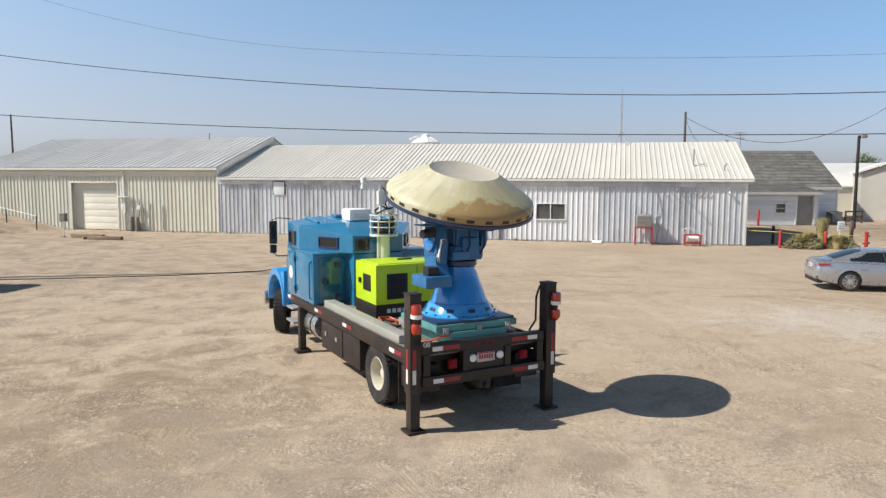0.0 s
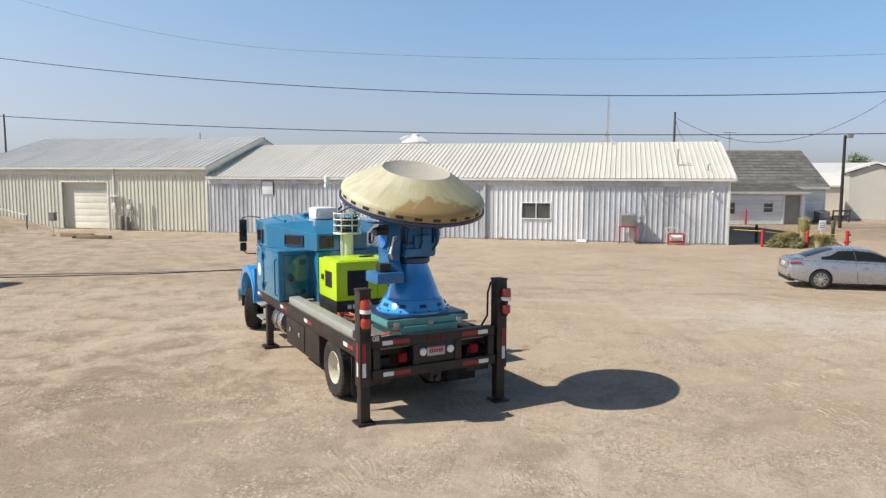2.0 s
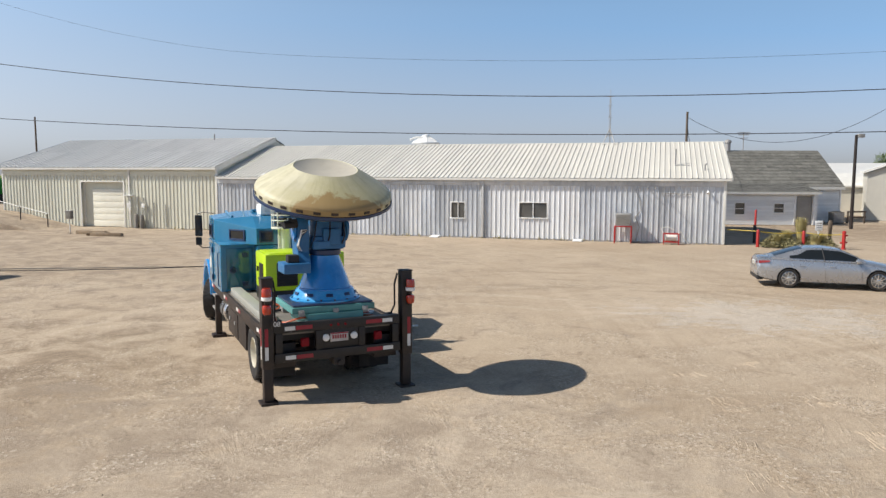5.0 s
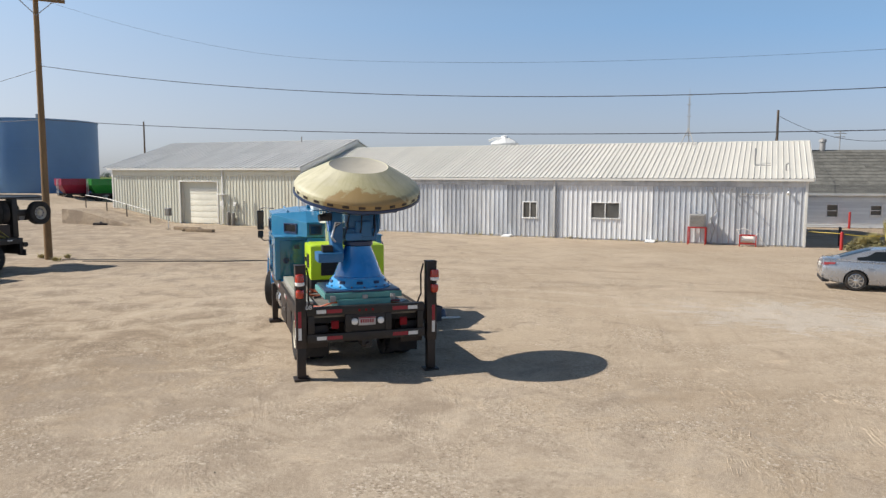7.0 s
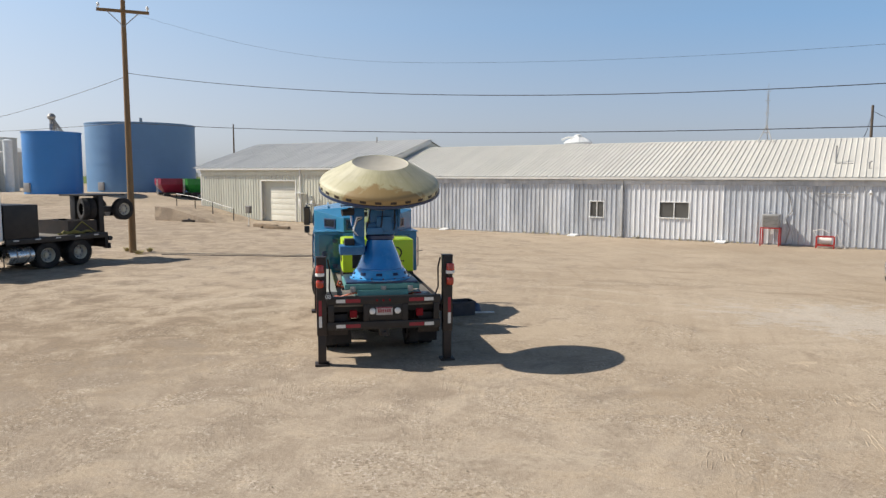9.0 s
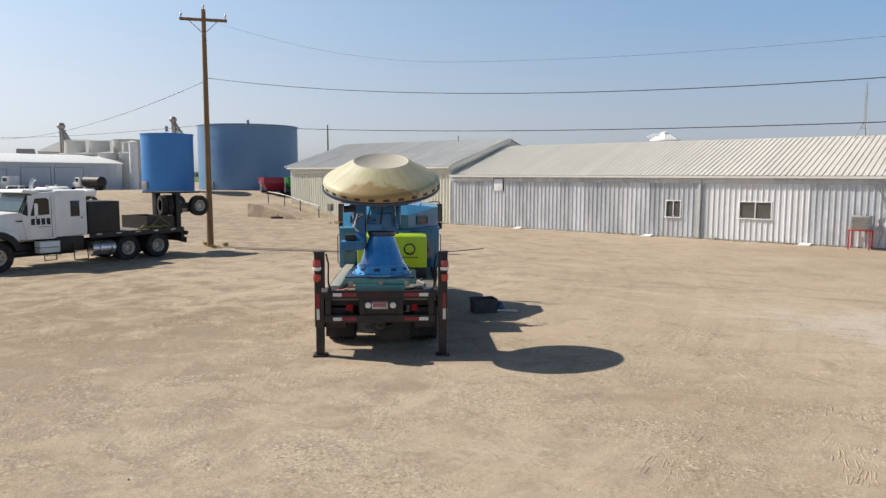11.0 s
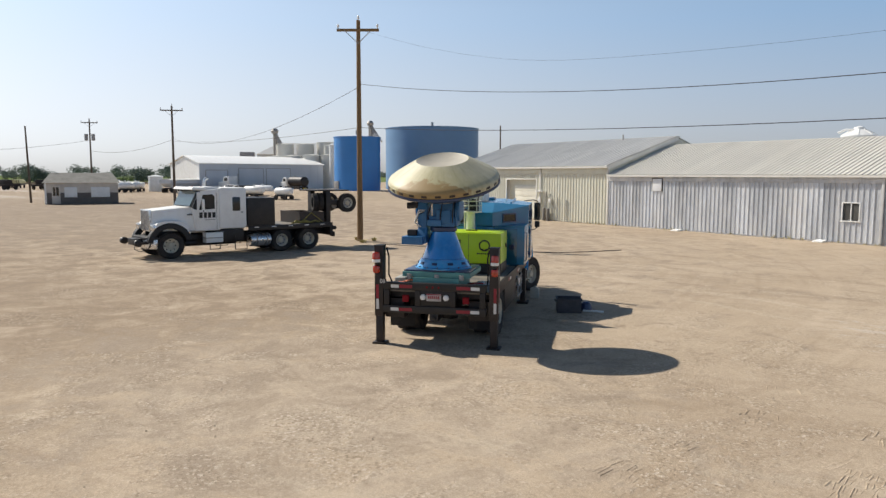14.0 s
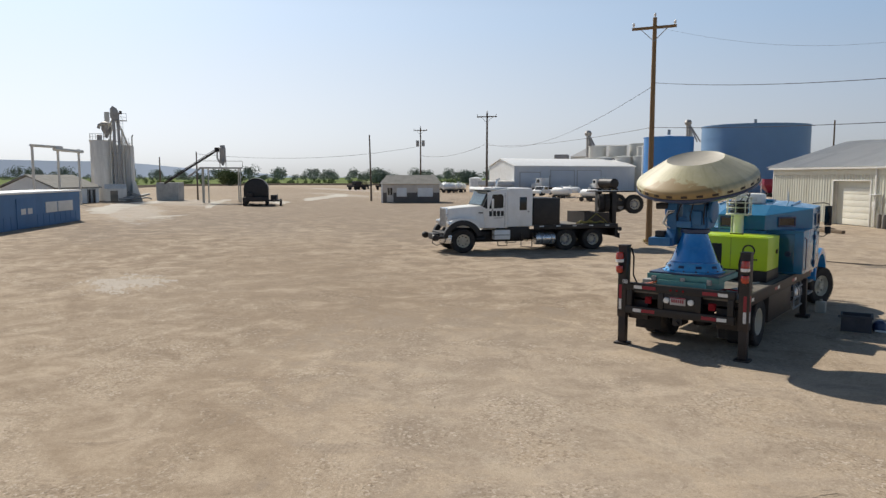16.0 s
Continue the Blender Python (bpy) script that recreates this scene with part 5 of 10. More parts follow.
lattice_antenna()
CUP = thing("roof_dome", pose(-1.5, 61.8, 0), "white round bin top behind the warehouse roof", "grain bin")
part("bin_wall", B().cyl((0, 0, 0), (0, 0, 6.7), 1.15, 1.15, 24), M_WHITE, CUP)
part("bin_roof", B().lathe([(1.25, 6.66), (1.25, 6.74), (0.8, 7.02), (0.36, 7.22), (0.34, 7.38), (0.12, 7.46), (0, 7.48)], 24), M_WHITE, CUP)
part("bin_spout", B().tube([(-0.3, -0.1, 7.2), (-0.85, -0.3, 7.2), (-1.35, -0.45, 6.98)], 0.09, 8), M_WHITE, CUP, "white curved filling spout")
for k in range(8):
    a_ = radians(k * 45 + 10)
    part("roof_rib", B().tube([(1.23 * math.cos(a_), 1.23 * math.sin(a_), 6.76), (0.8 * math.cos(a_), 0.8 * math.sin(a_), 7.04), (0.36 * math.cos(a_), 0.36 * math.sin(a_), 7.24)], 0.03, 5), M_WHITE, CUP)

# ---- far left: tanks, silos, sheds ----

PAD = 1.1                                     # the tanks stand on a low raised pad


def tank_pad():
    b = B()
    rings = []
    for grow, z in ((8.0, -0.06), (5.5, 0.25), (2.0, 0.85), (0.0, PAD - 0.02), (-6.0, PAD)):
        ring = []
        for k in range(48):
            a = 2 * math.pi * k / 48
            c, d = math.cos(a), math.sin(a)
            wob = 1 + 0.05 * noise.noise(Vector((c * 2, d * 2, grow * 0.1)))
            ring.append(b.bm.verts.new((-83.0 + (13.0 + grow) * wob * math.copysign(abs(c) ** 0.7, c), 93.0 + (24.0 + grow) * wob * math.copysign(abs(d) ** 0.7, d), z)))
        rings.append(ring)
    for r0, r1 in zip(rings, rings[1:]):
        for k in range(48):
            b.bm.faces.new((r0[k], r0[(k + 1) % 48], r1[(k + 1) % 48], r1[k]))
    b.bm.faces.new(rings[-1])
    tagged(new("ground_bank", b.mesh("ground_bank", M_GROUND)), "low raised gravel pad under the blue tanks", "ground", kind="structure")


tank_pad()


def tank(x, y, r, h, m, label):
    t = thing("storage_tank", pose(x, y, PAD), label, "storage tank", "big blue tanks")
    part("shell", B().lathe([(r, 0), (r, h), (r - 0.05, h + 0.02), (0, h + 0.35)], 64), m, t)
    part("rim", B().lathe([(r - 0.02, h - 0.08), (r + 0.10, h - 0.08), (r + 0.10, h + 0.06), (r - 0.02, h + 0.06)], 64), m, t)
    for i in range(1, 5):
        part("weld_band", B().lathe([(r - 0.02, h * i / 5 - 0.05), (r + 0.03, h * i / 5 - 0.05), (r + 0.03, h * i / 5 + 0.05), (r - 0.02, h * i / 5 + 0.05)], 64), m, t)
    part("hatch", B().box(-1.3 , -0.2, -r - 0.25, -r + 0.3, 0.3, 1.6, 0.05), M_STEEL, t)
    part("vent", B().cyl((0, 0, h + 0.5), (0, 0, h + 1.3), 0.25, 0.25, 10), M_STEEL, t)


tank(-80.4, 81.95, 3.9, 10.0 - PAD, M_TANK_A, "large round storage tank painted deep blue")
tank(-80.7, 101.2, 8.76, 12.35 - PAD, M_TANK_B, "very large round storage tank painted slate blue")


def far_cylinder(name, x, y, r, h, m, label, cone=0.0):
    t = thing(name, pose(x, y, 0), label, "silo", "grain bins")
    part("shell", B().cyl((0, 0, 0), (0, 0, h), r, r, 28), m, t)
    part("cap", B().lathe([(r + 0.1, h - 0.1), (r + 0.1, h + 0.1), (0.3, h + 0.1 + cone), (0, h + 0.15 + cone)], 28), m, t)
    return t


for x, y, r, h in ((-153.5, 121.0, 2.4, 12.0), (-149.0, 124.5, 2.4, 12.0), (-146.0, 130.5, 3.5, 12.6), (-140.5, 126.5, 1.9, 11.5), (-136.5, 122.5, 2.2, 8.8), (-140.0, 119.5, 2.2, 8.8), (-143.5, 116.2, 2.2, 8.6), (-147.0, 113.0, 2.2, 8.4)):
    far_cylinder("storage_bin", x, y, r, h, M_BIN, "pale upright storage bin in the far yard", 0.25)
far_cylinder("storage_bin", -130.2, 118.5, 0.9, 11.2, M_WHITE, "slim white upright bin beside the blue tank", 0.3)


def storage_shed():
    """A big hipped store behind the bins, its long side to the yard."""
    t = thing("storage_shed", pose(-207.0, 148.3, 0, 0, 0, 52.4), "big grey hipped storage shed behind the bins", "shed")
    w, d, e = 34.0, 16.0, 11.0
    part("walls", B().box(0, w, 0, 0.3, 0, e).box(0, w, d - 0.3, d, 0, e).box(0, 0.3, 0.3, d - 0.3, 0, e).box(w - 0.3, w, 0.3, d - 0.3, 0, e), M_BIN, t)
    part("roof", B().hull([(-0.3, -0.3, e), (w + 0.3, -0.3, e), (w + 0.3, d + 0.3, e), (-0.3, d + 0.3, e), (7.6, d / 2, 15.4), (w - 7.6, d / 2, 15.4)],
                          [(0, 1, 5, 4), (1, 2, 5), (2, 3, 4, 5), (3, 0, 4), (3, 2, 1, 0)]), M_GREY_ROOF, t, "weathered grey roof")
    part("annex", B().box(-6.0, -1.0, 0, 6, 0, 11.8, 0.3), M_STEEL, t)


storage_shed()


def elevator_leg(x, y, h, label):
    t = thing("grain_elevator_leg", pose(x, y, 0), label, "grain elevator")
    part("leg", B().box(-0.7, 0.1, -0.4, 0.4, 0, h - 0.8, 0.05).box(-0.2, 0.5, -0.4, 0.4, 0, h - 2), M_STEEL, t)
    part("head", B().lathe([(0, 0), (0.9, 0.1), (1.1, 0.8), (0.7, 1.5), (0, 1.7)], 12, Matrix.Translation((-0.3, 0, h - 1.5))), M_STEEL, t)
    for d in (2.0, 3.4, 4.6):
        part("spout", B().tube([(0.2, 0, h - 1.2), (d, 0.2, h - 6.5)], 0.2), M_STEEL, t)


elevator_leg(-165.5, 126.5, 17.2, "grey grain elevator leg with spouts in the distance")
elevator_leg(-152.5, 152.5, 20.3, "grey grain elevator head behind the blue tanks")

# the white gable building with grey long side
simple_barn("machine_hall", pose(-137.0, 85.3, 0, 0, 0, 83), 32.5, 17.0, 6.2, 8.1, M_GREYBLD, M_WHITE, "long metal hall with white gable and roof and grey side", "hall",
            doors=((1.5, 6.6, 4.7, M_GREYBLD), (9.5, 15.7, 5.2, M_GREYBLD), (16.6, 23.0, 5.2, M_GREYBLD)), gable_m=M_WHITE)


def office_shed():
    t = thing("office_shed", pose(-83.9, 33.8, 0, 0, 0, 67.5), "small tan office shed with dark skirting and hipped roof", "shed")
    w, d = 8.2, 5.0
    lo = B().box(0, w, 0, 0.15, 0, 1.42).box(0, w, d - 0.15, d, 0, 1.42).box(w - 0.15, w, 0.15, d - 0.15, 0, 1.42)
    part("skirting_wall", lo, M_SKIRT, t, "dark brown lower wall")
    hi = B().box(0, w, 0, 0.15, 1.42, 2.7).box(0, w, d - 0.15, d, 1.42, 2.7).box(0, 0.15, 0.15, d - 0.15, 0, 2.7).box(w - 0.15, w, 0.15, d - 0.15, 1.42, 2.7)
    part("upper_wall", hi, M_SHEDWALL, t)
    part("roof", B().hull([(-0.3, -0.3, 2.65), (w + 0.3, -0.3, 2.65), (w + 0.3, d + 0.3, 2.65), (-0.3, d + 0.3, 2.65), (0.6, d / 2, 3.9), (w - 0.6, d / 2, 3.9)],
                          [(0, 1, 5, 4), (1, 2, 5), (2, 3, 4, 5), (3, 0, 4), (3, 2, 1, 0)]), M_FELT, t, "worn grey roof")
    dr = part("door", B().box(0.72, 1.66, -0.06, -0.003, 0.05, 2.3, 0.01), M_SHEDWALL, t)
    part("pane", B().box(0.86, 1.14, -0.068, -0.062, 1.05, 2.1).box(1.22, 1.52, -0.068, -0.062, 1.05, 2.1), M_GLASS, dr)
    for a, c in ((2.17, 3.47), (5.14, 7.17)):
        wn = part("window", B().box(a - 0.06, c + 0.06, -0.07, -0.003, 0.84, 2.1, 0.01), M_WHITE, t)
        part("board", B().box(a, c, -0.09, -0.072, 0.9, 2.04, 0.005), M_WHITE, wn, "white boarded pane")
    part("corner_post", B().box(-0.06, 0.16, -0.05, -0.004, 0, 2.66), M_WHITE, t)


office_shed()


def place_blue_hut():
    # its long wall faces the yard; the hut lies on the far side of the wall line
    t = thing("blue_hut", pose(-54.9, -2.8, 0, 0, 0, 162.7), "flat-roofed blue portable hut with pale shutters", "hut")
    h = 2.42
    # local x runs from the far end back along the yard, y away from it
    t.matrix_basis = Matrix(((0.955, 0.297, 0, -54.9), (-0.297, 0.955, 0, -2.8), (0, 0, 1, 0), (0, 0, 0, 1)))
    w, d = 16.0, -3.4
    part("front_wall", B().box(0, w, -0.1, 0, 0, h), M_BLUEHUT, t)
    part("back_wall", B().box(0, w, d, d + 0.1, 0, h), M_BLUEHUT, t)
    part("end_wall", B().box(0, 0.1, d + 0.1, -0.1, 0, h), M_BLUEHUT, t)
    part("end_wall", B().box(w - 0.1, w, d + 0.1, -0.1, 0, h), M_BLUEHUT, t)
    part("roof", B().box(-0.12, w + 0.12, d - 0.12, 0.12, h, h + 0.14, 0.03), M_WHITE, t, "pale flat roof edge")
    part("shutter", B().box(1.6, 4.4, 0.003, 0.05, 0.95, 1.75, 0.01), M_TRIM, t, "pale closed shutter")
    part("shutter", B().box(4.6, 6.6, 0.003, 0.05, 0.95, 1.75, 0.01), M_TRIM, t, "pale closed shutter")
    dr = part("door", B().box(8.3, 11.2, 0.003, 0.06, 0.05, 2.1, 0.01), M_BLUEHUT, t)
    part("door_panel", B().box(8.9, 9.6, 0.06, 0.075, 1.0, 1.4), M_TRIM, dr)
    part("door_panel", B().box(9.9, 10.6, 0.06, 0.075, 1.0, 1.4), M_TRIM, dr)
    for i in range(1, 16):
        part("batten", B().box(i - 0.02, i + 0.02, 0.0, 0.02, 0.05, 0.9), M_BLUEHUT, t)


place_blue_hut()

simple_barn("low_house", pose(-92.5, -7.6, 0, 0, 0, 148.06), 9.1, 8.0, 2.1, 3.75, M_SIDING, M_FELT, "low pale house with grey roof", "house", ribs=False,
            doors=((6.6, 7.1, 1.8, M_BROWN), (7.6, 8.1, 1.8, M_BROWN)))


def grain_silos():
    """Concrete bins poured against each other, a twin-leg bucket elevator in front, a dust collector and walkways on top."""
    t = thing("concrete_silos", pose(-106.5, -0.95, 0, 0, 0, 91) @ Matrix.Diagonal((0.79, 0.85, 0.93, 1)), "grey concrete grain silos with elevator tower", "silo")
    plan = [(-3.75, 0.9), (-3.3, 0.25), (-2.6, 0.0), (-0.6, 0.0), (0.0, 0.3), (0.3, 0.9), (0.3, 5.2), (-3.75, 5.2)]
    blk = part("silo_block", B().prism(plan, 0, 9.55, "z"), M_SILO, t, "flat-sided poured concrete bin", bev=0.06)
    for k in range(7):
        z = 1.25 + k * 1.2
        part("pour_band", B().prism([(x * 1.008 + 0.012, y - 0.02 if y < 1 else y) for x, y in plan], z, z + 0.05, "z"), M_SILO, blk)
    part("silo", B().lathe([(1.9, 0), (1.9, 9.0), (1.8, 9.08), (0, 9.15)], 36, Matrix.Translation((1.75, 2.7, 0))), M_SILO, t, "round concrete bin")
    part("silo", B().lathe([(1.15, 0), (1.15, 8.8), (1.1, 8.86), (0, 8.9)], 28, Matrix.Translation((2.75, 1.3, 0))), M_SILO, t, "slim round concrete bin")
    part("roof_slab", B().prism([(x * 1.03 - 0.02, y * 1.02 - 0.05) for x, y in plan], 9.552, 9.75, "z"), M_SILO, t)
    # twin elevator legs with boot and head
    tw = part("elevator_tower", B().box(0.25, 0.80, -1.45, -0.85, 0.9, 13.9, 0.03), M_STEEL, t, "grey steel bucket elevator leg")
    part("elevator_leg", B().box(1.05, 1.55, -1.40, -0.85, 0.9, 12.9, 0.03), M_STEEL, tw)
    part("boot", B().prism([(-0.1, 0), (1.9, 0), (1.7, 1.5), (0.1, 1.5)], -1.6, -0.7, "y"), M_STEEL, tw)
    part("head_house", B().prism([(-0.05, 13.2), (1.5, 12.6), (1.55, 13.9), (1.1, 14.7), (0.4, 15.1), (-0.05, 14.6)], -1.65, -0.65, "y"), M_STEEL, tw, bev=0.05)
    part("head_motor", B().cyl((1.5, -1.2, 14.1), (2.0, -1.2, 14.1), 0.28, 0.28, 12), M_BLACK, tw)
    wk = part("walkway", B().box(0.9, 2.75, -2.0, -0.6, 12.75, 12.85), M_STEEL, tw)
    for x in (0.95, 1.8, 2.7):
        part("rail_post", B().cyl((x, -1.95, 12.85), (x, -1.95, 13.9), 0.035, 0.035, 6), M_STEEL, wk)
    for z in (13.35, 13.9):
        part("guard_rail", B().tube([(0.95, -1.95, z), (2.7, -1.95, z), (2.7, -0.65, z)], 0.03), M_STEEL, wk)
    part("mesh_panel", B().box(-1.05, -0.15, -1.5, -1.46, 12.6, 14.1).box(-1.05, -1.0, -1.5, -0.9, 12.6, 14.1), M_BIN, wk)
    for x in (0.35, 1.45):
        part("ladder_rail", B().cyl((x + 0.6, -1.62, 0.4), (x + 0.6, -1.62, 13.2), 0.03, 0.03, 6), M_BIN, tw)
    for k in range(26):
        part("ladder_rung", B().box(0.95, 2.05, -1.635, -1.605, 0.8 + k * 0.48, 0.83 + k * 0.48), M_BIN, tw)
    for k in range(6):
        part("tower_tie", B().box(0.0, 1.9, -0.86, 0.3, 1.9 + k * 1.9, 2.0 + k * 1.9), M_STEEL, tw)
    # spouts from the head to each bin
    for x, y, z, r in ((-1.1, 1.2, 10.4, 0.16), (-0.3, 1.6, 9.8, 0.14), (1.75, 2.2, 9.2, 0.17), (2.8, 1.2, 9.0, 0.13), (3.3, 0.2, 8.0, 0.11)):
        part("spout", B().tube([(0.75, -1.15, 13.6), ((x + 0.75) / 2, (y - 1.15) / 2, (z + 13.6) / 2 + 0.25), (x, y, z)], r, 8), M_BIN, t)
    for x, y, z0, z1, r in ((-0.15, -0.6, 0, 10.6, 0.16), (1.85, -0.95, 0, 11.5, 0.13), (2.35, -0.35, 0, 10.0, 0.10), (3.15, -0.1, 1.5, 9.4, 0.09), (-0.45, -0.35, 3.5, 9.9, 0.09)):
        part("down_pipe", B().cyl((x, y, z0), (x, y, z1), r, r, 10), M_BIN, t)
    # dust collector on the roof
    dc = part("dust_collector", B().lathe([(0, 10.1), (0.22, 10.1), (0.32, 10.5), (0.92, 11.4), (0.92, 12.5), (0.55, 12.75), (0.2, 12.8), (0.18, 13.1), (0, 13.12)], 20, Matrix.Translation((-0.75, 1.2, 0))), M_STEEL, t, "grey cyclone dust collector")
    part("collector_duct", B().tube([(-0.75, 0.5, 12.3), (-1.5, 0.45, 12.35), (-2.0, 0.5, 12.1), (-2.15, 0.6, 11.6)], 0.3, 10), M_STEEL, dc)
    for dx, dy in ((-0.6, -0.6), (0.6, -0.6), (-0.6, 0.6), (0.6, 0.6)):
        part("collector_leg", B().cyl((-0.75 + dx, 1.2 + dy, 9.75), (-0.75 + dx, 1.2 + dy, 11.4), 0.05, 0.05, 6), M_STEEL, dc)
    part("fan_box", B().box(-2.5, -1.6, 0.5, 1.4, 9.75, 10.6, 0.05).cyl((-2.05, 0.45, 10.2), (-2.05, 0.3, 10.2), 0.38, 0.38, 16), M_STEEL, t)
    # guard rails round the roofs
    gr = part("guard_rail", B().tube([(0.2, 0.2, 10.75), (-2.7, 0.05, 10.75), (-3.7, 0.95, 10.75), (-3.7, 4.9, 10.75)], 0.035).tube([(0.2, 0.2, 10.25), (-2.7, 0.05, 10.25), (-3.7, 0.95, 10.25), (-3.7, 4.9, 10.25)], 0.03), M_BIN, t, "pale pipe guard rail")
    for x, y in ((-3.7, 0.95), (-3.2, 0.5), (-2.7, 0.1), (-1.9, 0.08), (-1.1, 0.12), (-0.3, 0.18), (-3.7, 2.5), (-3.7, 4.0)):
        part("rail_post", B().cyl((x, y, 9.75), (x, y, 10.75), 0.035, 0.035, 6), M_BIN, gr)
    for x in (2.2, 3.0, 3.6):
        part("rail_post", B().cyl((x, 1.0, 9.05), (x, 1.0, 10.2), 0.035, 0.035, 6), M_BIN, gr)
    part("vent_pipe", B().tube([(3.6, 1.4, 8.9), (3.6, 1.4, 10.4), (3.8, 1.3, 10.7)], 0.12, 8), M_STEEL, t)
    # pit shed, loading hopper and augers round the foot
    part("pit_shed", B().prism([(-2.7, 0), (-1.7, 0), (-1.7, 2.7), (-2.7, 2.0)], -1.6, 2.2, "x"), M_SILO, t)
    part("pit_door", B().box(-0.6, 0.7, -2.73, -2.705, 0.0, 1.7), M_DECK, t)
    part("hopper_bin", B().hull([(3.3, -1.6, 0.0), (5.0, -1.6, 0.0), (5.0, 0.6, 0.0), (3.3, 0.6, 0.0), (3.3, -1.6, 3.1), (3.9, -1.6, 3.1), (3.9, 0.6, 3.1), (3.3, 0.6, 3.1)],
                                [(0, 1, 5, 4), (1, 2, 6, 5), (2, 3, 7, 6), (3, 0, 4, 7), (3, 2, 1, 0), (4, 5, 6, 7)]), M_SILO, t)
    for p, q, r in (((1.6, -3.2, 0.5), (6.2, -2.4, 1.1), 0.16), ((0.8, -3.6, 0.35), (5.6, -3.3, 0.55), 0.14), ((2.4, -2.6, 1.5), (6.6, -1.4, 0.3), 0.12)):
        part("auger_tube", B().tube([p, q], r, 8), M_STEEL, t)
        part("auger_leg", B().cyl((p[0] + 0.5, p[1], -0.02), (p[0] + 0.5, p[1] + 0.05, p[2]), 0.05, 0.05, 6), M_STEEL, t)


grain_silos()


def pipe_gantry():
    t = thing("pipe_gantry", Matrix(), "tall grey pipe gantry over a low house", "gantry")
    pts = [(-82.4, -8.9), (-87.6, -6.7), (-92.8, -4.7)]
    for x, y in pts:
        part("post", B().cyl((x, y, 0), (x, y, 7.2), 0.15, 0.15, 10), M_BIN, t)
    part("beam", B().tube([(-82.2, -9.0, 7.2), (-88.6, -6.3, 7.25)], 0.17, 8), M_BIN, t)
    part("beam", B().tube([(-86.6, -7.0, 6.95), (-93.6, -4.3, 6.9)], 0.22, 8), M_BIN, t)


pipe_gantry()


def conveyor_yard():
    pl = solo("concrete_plinth", B().box(-1.65, 1.65, -1.4, 1.4, 0, 2.75, 0.05), M_PLINTH, pose(-105.9, 7.0, 0, 0, 0, 68), "square grey concrete block building", "block")
    t = thing("loading_conveyor", Matrix(), "inclined conveyor with hopper over a loading frame", "conveyor")
    part("belt_frame", B().tube([(-93.0, 5.6, 2.7), (-92.3, 12.6, 7.3)], 0.15, 6).tube([(-92.6, 5.6, 2.95), (-91.9, 12.6, 7.6)], 0.05, 6).box(-93.2, -92.4, 12.3, 12.9, 7.1, 7.7, 0.05), M_BROWN, t)
    part("hopper", B().lathe([(0.12, 5.2), (0.42, 5.9), (0.42, 7.6), (0.34, 7.7), (0.34, 8.0), (0, 8.0)], 12, Matrix.Translation((-92.2, 13.3, 0))), M_STEEL, t)
    part("spout", B().tube([(-92.3, 12.6, 7.2), (-92.25, 12.55, 6.3), (-92.2, 12.8, 5.7), (-92.2, 13.2, 5.5)], 0.11, 8), M_STEEL, t)
    for dx in (-0.4, 0.4):
        part("hopper_leg", B().cyl((-92.2, 13.3 + dx, 4.9), (-92.2, 13.3 + dx, 6.2), 0.06, 0.06, 6), M_STEEL, t)
    part("platform", B().box(-93.4, -91.2, 10.2, 15.8, 4.75, 4.95), M_STEEL, t)
    part("handrail", B().tube([(-91.2, 10.2, 5.8), (-91.2, 15.8, 5.8)], 0.04).tube([(-91.2, 15.8, 4.9), (-91.2, 15.8, 5.8)], 0.04), M_STEEL, t)
    for x, y in ((-93.2, 10.6), (-91.4, 10.6), (-93.2, 15.5), (-91.4, 15.5), (-92.3, 11.3)):
        part("post", B().cyl((x, y, 0), (x, y, 4.8), 0.09, 0.09, 8), M_BEAM, t)
    part("stair", B().tube([(-92.3, 8.6, 3.6), (-92.3, 10.4, 4.9)], 0.15), M_STEEL, t)
    utility_pole(-115.4, 6.0, 6.9, 0.15, 0, 0, M_GREYWOOD, "short wooden pole beside the silos")
    utility_pole(-106.9, 11.1, 7.6, 0.15, 0, 0, M_GREYWOOD, "leaning wooden pole beside the silos", lean=-3)


conveyor_yard()


